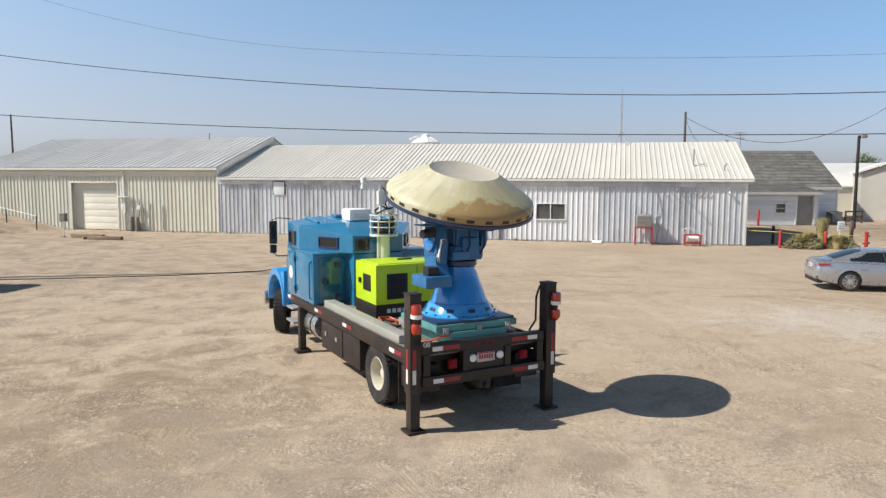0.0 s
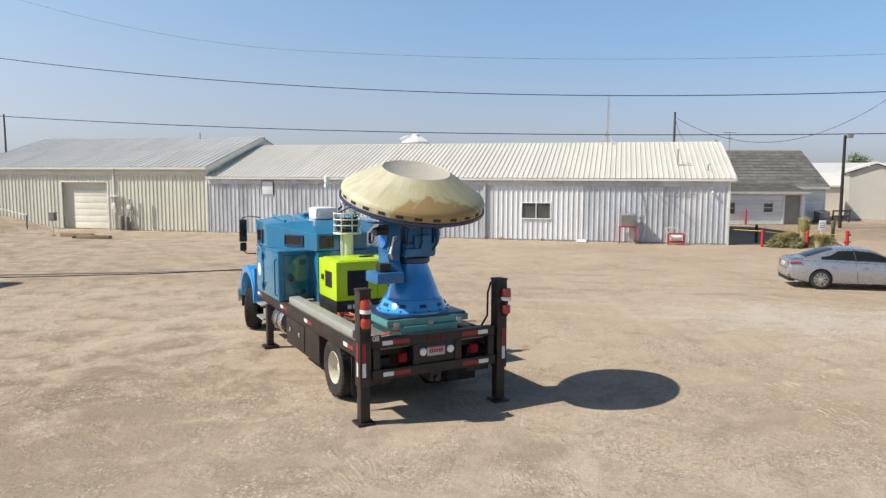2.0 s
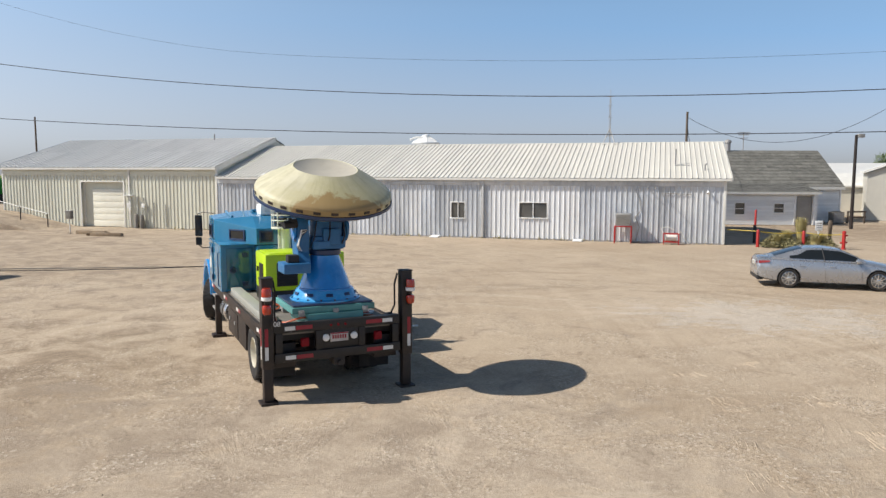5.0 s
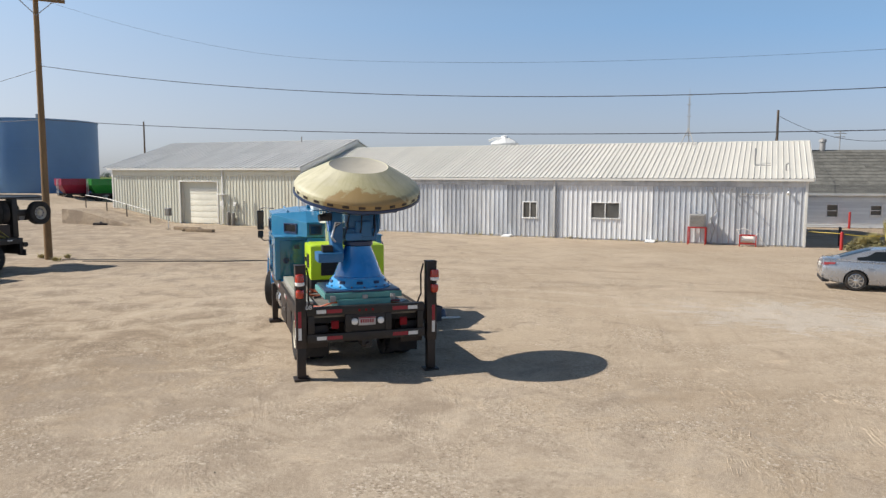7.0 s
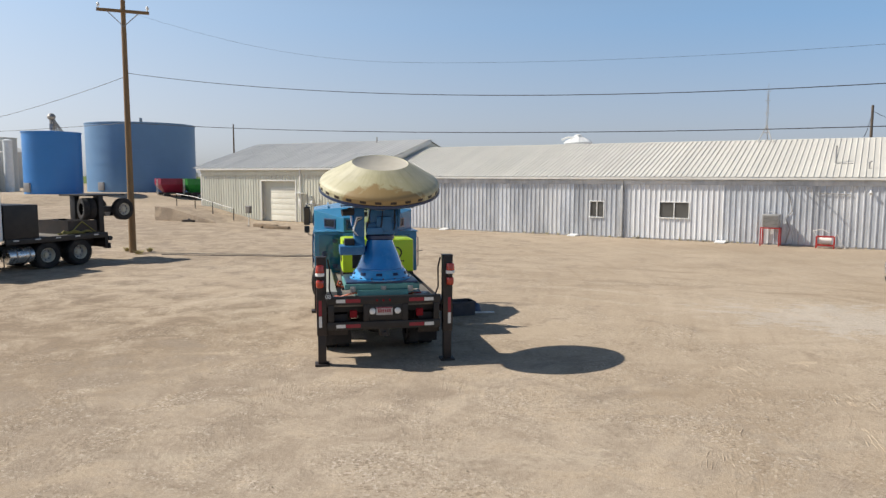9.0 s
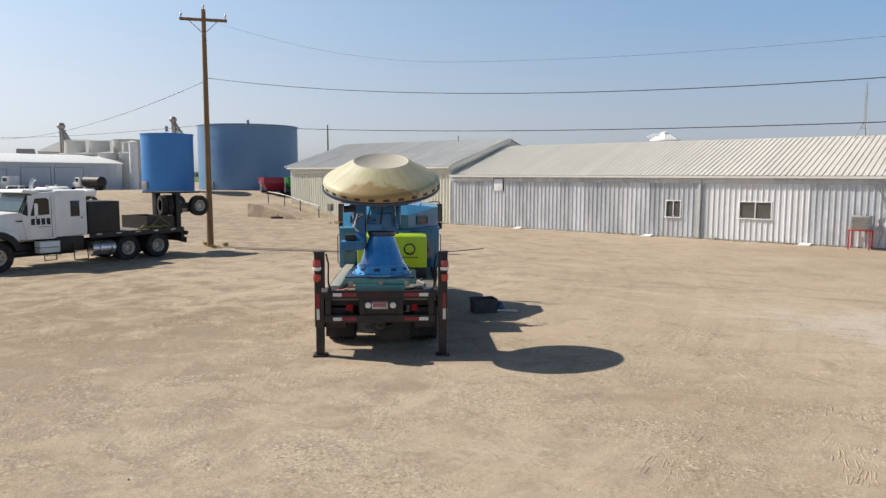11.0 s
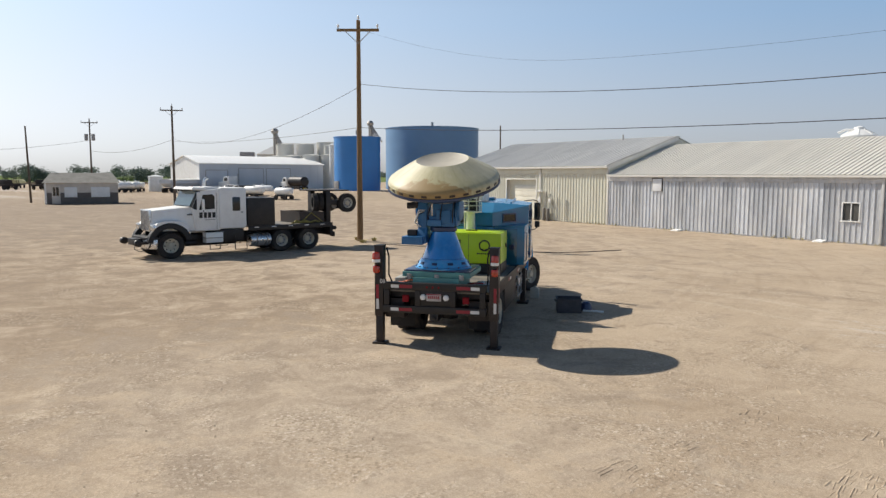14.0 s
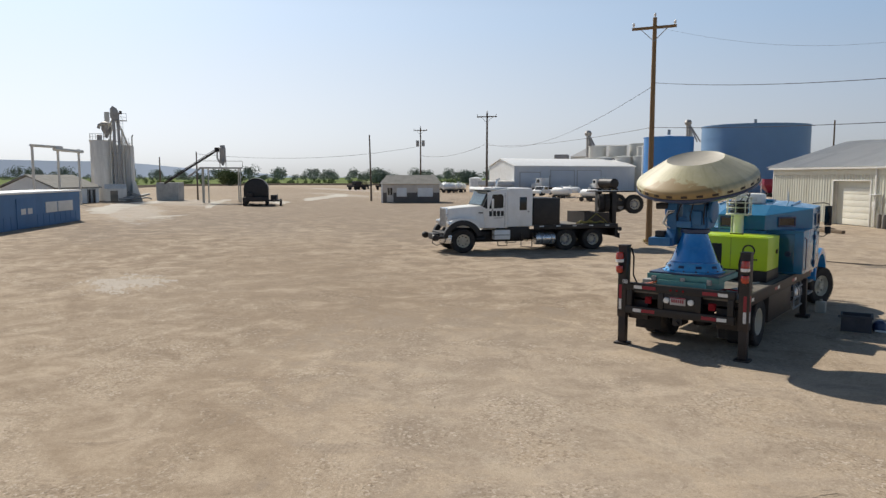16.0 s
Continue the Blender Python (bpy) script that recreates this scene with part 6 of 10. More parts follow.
def wheel(parent, x, y, r, w, side, tyre_m=None, rim_m=None, rim_r=0.56, holes=8, name="wheel", seg=36, deep=False, steer=0.0, dish_shade_m=None):
    """A road wheel at its hub's height; side is -1 where its outer face looks to -x."""
    tyre_m, rim_m = tyre_m or M_RUBBER, rim_m or M_RIM
    ry = Matrix.Translation((x, y, r)) @ pose(0, 0, 0, 0, 0, steer) @ pose(0, 0, 0, 0, 90 * side, 0)
    hw = w / 2
    k = r * rim_r
    ty = B().lathe([(k, -hw * 0.8), (r * 0.80, -hw), (r * 0.93, -hw * 0.96), (r * 0.985, -hw * 0.75), (r, -hw * 0.3), (r, hw * 0.3), (r * 0.985, hw * 0.75), (r * 0.93, hw * 0.96), (r * 0.80, hw), (k, hw * 0.8)], seg, ry)
    for i in range(seg):
        a = 2 * math.pi * i / seg
        c = Vector((math.cos(a), math.sin(a), 0))
        d = Vector((-math.sin(a), math.cos(a), 0))
        for s0, s1 in ((-0.9, -0.3), (0.3, 0.9)):
            q = [ry @ (c * (r * f) + d * (r * 0.045 * e) + Vector((0, 0, hw * s))) for f in (0.97, 1.012) for s in (s0, s1) for e in (-1, 1)]
            ty.hull(q, [(0, 1, 3, 2), (4, 6, 7, 5), (0, 4, 5, 1), (2, 3, 7, 6), (0, 2, 6, 4), (1, 5, 7, 3)])
    t = part(name, ty, tyre_m, parent, "worn black rubber tyre")
    face = hw * (-0.55 if deep else 0.16)
    dish = B().lathe([(k * 1.02, hw * 0.78), (k * 0.98, hw * 0.86), (k * 0.93, hw * 0.7), (k * 0.88, face + hw * 0.05), (k * 0.55, face - hw * 0.04), (k * 0.45, face + hw * 0.2), (k * 0.30, face + hw * 0.22), (k * 0.28, face + hw * 0.7), (0, face + hw * 0.75)], 28, ry) if deep else B().lathe([(k * 1.02, hw * 0.78), (k * 0.98, hw * 0.86), (k * 0.93, hw * 0.7), (k * 0.86, hw * 0.25), (k * 0.55, hw * 0.12), (k * 0.45, hw * 0.35), (k * 0.30, hw * 0.38), (k * 0.28, hw * 0.75), (0, hw * 0.8)], 28, ry)
    rim = part("rim", dish, rim_m, t, "dusty pale steel rim")
    # darker ring that paints the shade inside the rim
    if dish_shade_m:
        part("dish", B().lathe([(k * 0.90, face + hw * 0.07), (k * 0.88, face + hw * 0.09), (k * 0.55, face), (k * 0.46, face + hw * 0.22)], 28, ry), dish_shade_m, t, "wheel dish coloured dark for the shade inside the rim")
    hb = B().cyl((0, 0, 0), (0, 0, hw * 0.06), k * 0.10, k * 0.10, 8).mesh("hand_hole", M_BLACK)
    for i in range(holes):
        a = 2 * math.pi * i / holes
        part("hand_hole", hb, M_BLACK, t, m=ry @ Matrix.Translation((k * 0.70 * math.cos(a), k * 0.70 * math.sin(a), face)))
    nut = B().cyl((0, 0, 0), (0, 0, hw * 0.16), k * 0.035, k * 0.035, 6).mesh("lug_nut", M_STEEL)
    for i in range(10):
        a = 2 * math.pi * i / 10
        part("lug_nut", nut, M_STEEL, t, m=ry @ Matrix.Translation((k * 0.38 * math.cos(a), k * 0.38 * math.sin(a), face + hw * 0.2)))
    return t


def far_wheels(t, spots, r, w):
    for x, y in spots:
        part("wheel", B().cyl((x - w / 2, y, r), (x + w / 2, y, r), r, r, 18).cyl((x + w / 2, y, r), (x + w / 2 + 0.02, y, r), r * 0.5, r * 0.5, 12), M_RUBBER, t)


def tank_trailer(m, r, length, tank_m, label, name="tank_trailer"):
    t = thing(name, m, label, "tank trailer")
    z = r + 0.75
    prof = [(0, -length / 2 - r * 0.5), (r * 0.6, -length / 2 - r * 0.4), (r, -length / 2), (r, length / 2), (r * 0.6, length / 2 + r * 0.4), (0, length / 2 + r * 0.5)]
    part("tank", B().lathe(prof, 24, Matrix.Translation((0, 0, z)) @ pose(0, 0, 0, 90)), tank_m, t)
    part("frame", B().box(-0.45, -0.3, -length / 2, length / 2, 0.75, 1.0).box(0.3, 0.45, -length / 2, length / 2, 0.75, 1.0), M_BLACK, t)
    part("hatch", B().cyl((0, 0, z + r - 0.05), (0, 0, z + r + 0.2), 0.3, 0.3, 12), tank_m, t)
    far_wheels(t, ((-0.9, -length * 0.3), (0.9, -length * 0.3), (-0.9, -length * 0.3 - 1.1), (0.9, -length * 0.3 - 1.1), (-0.9, length * 0.35), (0.9, length * 0.35)), 0.48, 0.3)
    return t


def nurse_tank(x, y, turn, s=1.0, m=None):
    t = thing("nurse_tank", pose(x, y, 0, 0, 0, turn), "white pressure tank on a small running gear", "tank wagon", "white tank wagons")
    r, ln = 0.55 * s, 2.6 * s
    z = 0.75 + r
    part("tank", B().lathe([(0, -ln / 2 - r * 0.7), (r * 0.7, -ln / 2 - r * 0.5), (r, -ln / 2), (r, ln / 2), (r * 0.7, ln / 2 + r * 0.5), (0, ln / 2 + r * 0.7)], 18, Matrix.Translation((0, 0, z)) @ pose(0, 0, 0, 90)), m or M_WHITE, t)
    part("frame", B().box(-0.5, 0.5, -ln / 2, ln / 2, 0.55, 0.75).box(-0.05, 0.05, ln / 2, ln / 2 + 1.2, 0.5, 0.6), M_BLACK, t)
    part("valve_guard", B().cyl((0, 0, z + r - 0.03), (0, 0, z + r + 0.25), 0.2, 0.2, 10), m or M_WHITE, t)
    far_wheels(t, ((-0.7, -0.9), (0.7, -0.9), (-0.7, 0.9), (0.7, 0.9)), 0.35, 0.22)


def far_truck(x, y, turn, label, tank_m=None, cab_m=None, s=1.0):
    t = thing("parked_truck", pose(x, y, 0, 0, 0, turn) @ Matrix.Scale(s, 4), label, "truck", "parked far trucks")
    cab_m = cab_m or M_WHITE
    part("cab", B().prism([(1.2, 0.9), (4.3, 0.9), (4.3, 1.7), (3.0, 1.85), (2.7, 2.75), (1.2, 2.8)], -1.05, 1.05, "x"), cab_m, t, bev=0.06)
    part("windscreen", B().prism([(3.02, 1.9), (3.05, 1.9), (2.75, 2.65), (2.72, 2.65)], -0.9, 0.9, "x"), M_GLASS, t)
    part("side_window", B().box(-1.07, 1.07, 1.7, 2.6, 1.95, 2.55), M_GLASS, t)
    part("chassis", B().box(-0.45, 0.45, -4.5, 4.2, 0.65, 0.9), M_BLACK, t)
    part("stack", B().cyl((0.9, 1.05, 1.0), (0.9, 1.05, 3.3), 0.07, 0.07, 8), M_STEEL, t)
    if tank_m:
        part("tank", B().lathe([(0, -2.9), (0.8, -2.8), (1.0, -2.6), (1.0, 2.6), (0.8, 2.8), (0, 2.9)], 22, Matrix.Translation((0, -1.9, 1.95)) @ pose(0, 0, 0, 90)), tank_m, t)
    else:
        part("flatbed", B().box(-1.15, 1.15, -4.6, 1.0, 0.95, 1.1), M_BROWN, t)
    far_wheels(t, ((-0.95, 3.4), (0.95, 3.4), (-0.9, -2.4), (0.9, -2.4), (-0.9, -3.6), (0.9, -3.6)), 0.5, 0.35)
    return t


def covered_wagon():
    t = thing("covered_trailer", pose(-83.4, 16.4, 0, 0, 0, 79), "black round-topped covered trailer parked by the conveyor", "trailer")
    hoop = [(1.5 * math.cos(a), 2.1 + 1.35 * math.sin(a)) for a in [math.pi * k / 14 for k in range(15)]]
    part("body", B().prism([(1.5, 0.75)] + hoop + [(-1.5, 0.75)], -3.6, 3.6, "y"), M_BLACK, t, bev=0.05)
    part("bumper", B().box(-1.6, 1.6, -4.5, -3.62, 0.55, 1.1, 0.05).box(-1.2, -0.4, -4.3, -3.62, 1.1, 1.6, 0.05), M_BROWN, t)
    part("hitch", B().box(-0.1, 0.1, 3.6, 5.2, 0.6, 0.75), M_BLACK, t)
    far_wheels(t, ((-1.3, -3.0), (1.3, -3.0), (-1.3, -1.8), (1.3, -1.8), (-1.3, 2.4), (1.3, 2.4), (-1.4, -4.1)), 0.5, 0.35)


covered_wagon()


def wheeled_gear():
    t = thing("implement", pose(-79.6, 17.9, 0, 0, 0, 79), "dark wheeled implement parked against the covered trailer", "implement")
    part("frame", B().box(-0.7, 0.7, -1.2, 1.2, 0.55, 0.75, 0.03).box(-0.4, 0.5, -0.5, 0.7, 0.75, 1.35, 0.06).box(-0.06, 0.06, -2.2, -1.2, 0.5, 0.62), M_BROWN, t)
    part("lever", B().tube([(0.3, -0.6, 0.75), (0.45, -0.9, 1.5)], 0.04), M_STEEL, t)
    far_wheels(t, ((-0.85, -0.6), (0.85, -0.6), (-0.85, 0.7), (0.85, 0.7)), 0.42, 0.26)


wheeled_gear()
# the row of white wagons and trucks before the hall
for x, y, tu, s in ((-76.0, 63.5, 100, 1.0), (-85.0, 64.5, 110, 1.1), (-158.0, 73.5, 40, 1.3), (-155.0, 69.5, 10, 1.2), (-151.0, 72.0, 70, 1.4), (-147.5, 69.0, 20, 1.2), (-144.0, 71.5, 30, 1.3), (-140.0, 72.0, 50, 1.3), (-148.5, 76.0, 60, 1.3), (-136.5, 68.0, 20, 1.2), (-161.0, 78.0, 80, 1.3), (-153.0, 76.5, 15, 1.2), (-145.0, 75.0, 95, 1.2), (-164.0, 72.0, 30, 1.3)):
    nurse_tank(x, y, tu, s)
far_cylinder("storage_bin", -142.0, 77.5, 1.5, 3.2, M_WHITE, "short white upright tank in the far row", 0.3)


def hopper_trailer(x, y, turn, label):
    t = thing("hopper_trailer", pose(x, y, 0, 0, 0, turn), label, "trailer", "grey hopper trailers")
    part("body", B().hull([(-0.7, -4.6, 1.1), (0.7, -4.6, 1.1), (0.7, 4.6, 1.1), (-0.7, 4.6, 1.1), (-1.2, -5.8, 1.9), (1.2, -5.8, 1.9), (1.2, 5.8, 1.9), (-1.2, 5.8, 1.9), (-1.2, -5.8, 2.6), (1.2, -5.8, 2.6), (1.2, 5.8, 2.6), (-1.2, 5.8, 2.6)],
                          [(3, 2, 1, 0), (0, 1, 5, 4), (1, 2, 6, 5), (2, 3, 7, 6), (3, 0, 4, 7), (4, 5, 9, 8), (5, 6, 10, 9), (6, 7, 11, 10), (7, 4, 8, 11), (8, 9, 10, 11)]), M_GREYBLD, t)
    part("tarp", B().prism([(1.24, 2.45), (1.24, 2.62), (0.6, 2.86), (-0.6, 2.86), (-1.24, 2.62), (-1.24, 2.45)], -5.7, 5.7, "y"), M_SILO, t, "pale roll tarp")
    part("frame", B().box(-0.5, 0.5, -5.4, 5.0, 0.8, 0.98), M_BLACK, t)
    far_wheels(t, ((-0.95, -4.6), (0.95, -4.6), (-0.95, -3.5), (0.95, -3.5)), 0.5, 0.4)


hopper_trailer(-131.0, 77.0, 34, "grey hopper trailer under a pale tarp in the far row")
hopper_trailer(-135.5, 81.0, 34, "grey hopper trailer behind another in the far row")
far_truck(-129.0, 90.0, 97, "white tractor parked before the grey hall", s=1.2)
nurse_tank(-88.5, 68.5, 112, 1.15)
far_truck(-126.0, 103.0, 82, "white truck with black tank before the grey hall", M_BLACK, s=1.12)


def pickup():
    t = thing("pickup", pose(-104.5, 73.0, 0, 0, 0, 205), "white pickup parked in the far yard", "pickup")
    part("body", B().prism([(-2.7, 0.55), (2.6, 0.55), (2.65, 1.05), (1.5, 1.2), (0.8, 1.85), (-0.6, 1.88), (-0.75, 1.25), (-2.7, 1.25)], -0.98, 0.98, "x"), M_WHITE, t, bev=0.06)
    part("windscreen", B().prism([(1.46, 1.26), (1.50, 1.26), (0.86, 1.82), (0.82, 1.82)], -0.85, 0.85, "x"), M_GLASS, t)
    part("side_window", B().box(-0.99, 0.99, -0.45, 0.75, 1.3, 1.75), M_GLASS, t)
    far_wheels(t, ((-0.85, 1.7), (0.85, 1.7), (-0.85, -1.7), (0.85, -1.7)), 0.4, 0.28)


pickup()


def low_trailer():
    t = thing("flat_trailer", pose(-103.0, 90.0, 0, 0, 0, 45), "low flat trailer with yellow rails in the far yard", "trailer")
    part("bed", B().box(-1.2, 1.2, -3.5, 3.5, 0.75, 0.95, 0.02), M_BROWN, t)
    part("rail", B().box(-1.2, -1.1, -3.5, 1.0, 0.96, 1.15), M_YELLOW, t)
    part("drawbar", B().box(-0.1, 0.1, 3.5, 5.0, 0.6, 0.75), M_BLACK, t)
    far_wheels(t, ((-1.0, -1.6), (1.0, -1.6), (-1.0, -2.5), (1.0, -2.5)), 0.4, 0.3)


low_trailer()


def grain_cart(x, y, turn, m, label):
    t = thing("grain_cart", pose(x, y, 0, 0, 0, turn) @ Matrix.Scale(1.22, 4), label, "grain cart", "grain carts")
    part("hopper", B().hull([(-0.5, -1.2, 1.0), (0.5, -1.2, 1.0), (0.5, 1.2, 1.0), (-0.5, 1.2, 1.0), (-1.3, -1.9, 2.0), (1.3, -1.9, 2.0), (1.3, 1.9, 2.0), (-1.3, 1.9, 2.0)],
                            [(0, 1, 5, 4), (1, 2, 6, 5), (2, 3, 7, 6), (3, 0, 4, 7), (3, 2, 1, 0)]), m, t)
    for a, c, e, g in ((-1.3, -1.24, -1.9, 1.9), (1.24, 1.3, -1.9, 1.9), (-1.24, 1.24, -1.9, -1.84), (-1.24, 1.24, 1.84, 1.9)):
        part("side_board", B().box(a, c, e, g, 2.0, 2.75), m, t)
    part("load_cover", B().box(-1.24, 1.24, -1.84, 1.84, 2.55, 2.6), M_BROWN, t)
    for k in range(5):
        yy = -1.8 + k * 0.9
        for s in (-1, 1):
            part("rib", B().box(*sorted((s * 1.3, s * 1.36)), yy - 0.04, yy + 0.04, 1.95, 2.72), m, t)
    part("frame", B().box(-0.5, 0.5, -1.9, 1.9, 0.8, 1.0).box(-0.08, 0.08, 1.9, 3.3, 0.65, 0.8), M_BLACK, t)
    part("ladder", B().box(-0.25, -0.2, -1.98, -1.92, 0.8, 2.7).box(0.2, 0.25, -1.98, -1.92, 0.8, 2.7), M_TAPE_W, t)
    far_wheels(t, ((-0.95, -1.1), (0.95, -1.1), (-0.95, 1.2), (0.95, 1.2)), 0.48, 0.4)


grain_cart(-67.2, 91.8, -35, M_CARTRED, "dark red grain cart parked beyond the workshop")
grain_cart(-63.6, 93.4, -35, M_GREENP, "green grain cart parked beyond the workshop")


def far_machines():
    for x, y, tu in ((-181.0, 60.0, 20), (-178.0, 67.0, 40)):
        t = thing("field_machine", pose(x, y, 0, 0, 0, tu), "dark farm implement parked at the edge of the yard", "implement", "far implements")
        part("frame", B().box(-1.4, 1.4, -2.6, 2.6, 0.8, 1.3).box(-1.1, 1.1, -1.2, 0.8, 1.3, 2.4, 0.1), M_BROWN, t)
        for k in range(5):
            part("tine", B().cyl((-1.2 + k * 0.6, 2.2, 1.2), (-1.2 + k * 0.6, 2.4, 3.0), 0.06, 0.06, 6), M_BROWN, t)
        far_wheels(t, ((-1.3, -1.6), (1.3, -1.6), (-1.3, 1.4), (1.3, 1.4)), 0.55, 0.3)


far_machines()


def straw_wagon():
    t = thing("covered_wagon", pose(-202.6, 69.6, 0, 0, 0, 60), "low wagon under a pale yellow tarp in the far yard", "trailer")
    part("body", B().box(-1.2, 1.2, -3.4, 3.4, 0.8, 1.5, 0.05), M_BROWN, t)
    part("tarp", B().prism([(1.24, 1.3), (1.24, 1.75), (0.7, 2.35), (-0.7, 2.35), (-1.24, 1.75), (-1.24, 1.3)], -3.45, 3.45, "y"), M_TARPY, t, "pale yellow tarp", bev=0.06)
    far_wheels(t, ((-1.0, -2.2), (1.0, -2.2), (-1.0, 2.2), (1.0, 2.2)), 0.45, 0.3)


straw_wagon()


def far_tree(b, x, y, h, w, rs, low=0.4, leaves=110):
    """Leaf clumps in an uneven crown over a trunk."""
    b.cyl((x, y, 0), (x, y, h * 0.45), 0.25, 0.15, 6)
    lobes = [(x + rs.uniform(-.35, .35) * w, y + rs.uniform(-.35, .35) * w, h * rs.uniform(low, 0.85), w * rs.uniform(0.22, 0.4)) for _ in range(7)]
    for lx, ly, lz, lr in lobes:
        for _ in range(leaves):
            d = Vector((rs.gauss(0, 1), rs.gauss(0, 1), rs.gauss(0, 0.75))).normalized() * lr * rs.uniform(0.55, 1.05)
            c = Vector((lx, ly, lz)) + d
            if c.z < h * min(0.12, low * 0.3):
                continue
            s = w * rs.uniform(0.02, 0.05)
            u = Vector((rs.uniform(-1, 1), rs.uniform(-1, 1), rs.uniform(-1, 1))).normalized()
            v = u.orthogonal().normalized()
            b.hull([c + u * s, c + v * s, c - u * s * 0.8, c - v * s * 0.9], [(0, 1, 2, 3)])


def far_woods():
    rs = random.Random(11)
    b = B()
    # a close line of trees behind the field, and a second, looser one far behind it
    for i in range(300):
        y = -620 + i * 6.2 + rs.uniform(-6, 6)
        x = -815 - 0.06 * y + rs.uniform(-30, 30)
        h = rs.choice((6, 6.5, 7, 7.5, 8.5, 11)) * rs.uniform(0.85, 1.12) * (0.95 if y < -160 else 0.62 if y < 95 else 0.92)
        far_tree(b, x, y, h, h * rs.uniform(1.1, 1.8), rs, 0.12, 80)
    for i in range(60):
        y = -1300 + i * 42 + rs.uniform(-15, 15)
        far_tree(b, -1290 + rs.uniform(-60, 60), y, rs.uniform(13, 19), rs.uniform(22, 32), rs)
    tagged(new("far_woods", b.mesh("far_woods", M_HAZEWOOD, smooth=False)), "dark uneven line of distant trees along the fields", "woods", kind="stuff")
    b = B()
    for i in range(110):
        k = i / 109
        x, y = (-350 - 50 * rs.random(), -30 + 260 * k + rs.uniform(-4, 4))
        h = rs.uniform(1.0, 2.4)
        far_tree(b, x, y, h, h * rs.uniform(1.0, 1.9), rs, 0.12)
    tagged(new("field_brush", b.mesh("field_brush", M_BRUSH, smooth=False)), "green brush scattered along the field", "bushes", kind="stuff")
    edge = [(-184, -20), (-284, 16), (-308, 62), (-270, 146), (-262, 240)]
    b = B()
    for (x0, y0), (x1, y1) in zip(edge, edge[1:]):
        d = Vector((y1 - y0, x0 - x1, 0)).normalized()
        p, q = Vector((x0, y0, 0)), Vector((x1, y1, 0))
        b.hull([p - d * 2.2, q - d * 2.2, q + d * 2.2, p + d * 2.2, p - d * 0.6 + Vector((0, 0, 0.8)), q - d * 0.6 + Vector((0, 0, 0.8)), q + d * 0.6 + Vector((0, 0, 0.8)), p + d * 0.6 + Vector((0, 0, 0.8))],
               [(0, 1, 5, 4), (1, 2, 6, 5), (2, 3, 7, 6), (3, 0, 4, 7), (4, 5, 6, 7)])
    tagged(new("earth_bank", b.mesh("earth_bank", M_EARTH)), "low dark earth bank along the field edge", "bank", kind="structure")


far_woods()


def yard_tree(x, y, h, w, seed, label, m=None):
    t = thing("tree", pose(x, y, 0), label, "tree", "trees beyond the yard")
    rs = random.Random(seed)
    tr = B().cyl((0, 0, -0.1), (0, 0, h * 0.5), 0.035 * h, 0.018 * h, 8)
    for k in range(5):
        a = k * 1.3 + rs.random()
        tr.tube([(0, 0, h * 0.3), (math.cos(a) * w * 0.2, math.sin(a) * w * 0.2, h * 0.5), (math.cos(a) * w * 0.32, math.sin(a) * w * 0.32, h * 0.7)], 0.008 * h)
    part("trunk", tr, M_GREYWOOD, t)
    b = B()
    far_tree(b, 0, 0, h, w, rs)
    for _ in range(2):
        far_tree(b, rs.uniform(-.1, .1) * w, rs.uniform(-.1, .1) * w, h, w, rs)
    part("crown", b, m or M_LEAF, t, smooth=False)


yard_tree(57.0, 96.5, 7.6, 2.9, 4, "dark green tree beyond the sheds")
yard_tree(-340.0, 121.0, 6.0, 9.0, 6, "round dark tree beyond the fields", M_HAZEWOOD)
yard_tree(-330.0, 168.0, 5.6, 10.0, 7, "round dark tree beyond the fields", M_HAZEWOOD)
yard_tree(-300.0, 175.0, 5.0, 12.0, 8, "wide dark tree beyond the fields", M_HAZEWOOD)
yard_tree(-286.0, 39.0, 5.0, 9.0, 10, "low green bush beyond the conveyor")


def hills():
    b = B()
    n = 90
    lo, hi = [], []
    for i in range(n):
        a = radians(60 + i * 1.9)
        x, y = -3900 * math.sin(a), 3900 * math.cos(a)
        d = 60 + i * 1.9
        k = max(0.0, 1 - abs(d - 112) / 34) ** 0.7
        h = 2 + k * (136 + 42 * noise.noise(Vector((i * 0.22, 0, 0))) + 12 * noise.noise(Vector((i * 0.9, 4, 0))))
        lo.append((x, y, -5))
        hi.append((x * 1.05, y * 1.05, max(2, h)))
    v = [b.bm.verts.new(p) for p in lo + hi]
    for i in range(n - 1):
        b.bm.faces.new((v[i], v[i + 1], v[n + i + 1], v[n + i]))
    # the hills' haze is only their material colour
    tagged(new("backdrop", b.mesh("backdrop", M_HILL)), "hills on the horizon with distance haze in their pale blue colour", "hills", kind="structure")


hills()

# ---- the radar truck: x to its right, y ahead, origin between the rear legs ----
TRUCK = pose(0.68, 11.23, 0, 0, 0, 28.2)


def letters(text, size, m, parent, material, name="lettering"):
    cu = bpy.data.curves.new(name, "FONT")
    cu.body, cu.size, cu.extrude, cu.align_x, cu.align_y = text, size, 0.002, "CENTER", "CENTER"
    tmp = bpy.data.objects.new(name, cu)
    scene.collection.objects.link(tmp)
    me = bpy.data.meshes.new_from_object(tmp.evaluated_get(bpy.context.evaluated_depsgraph_get()))
    bpy.data.objects.remove(tmp)
    bpy.data.curves.remove(cu)
    me.materials.clear()
    me.materials.append(material)
    ob = new(name, me)
    ob.parent = parent
    ob.matrix_basis = m
    return ob


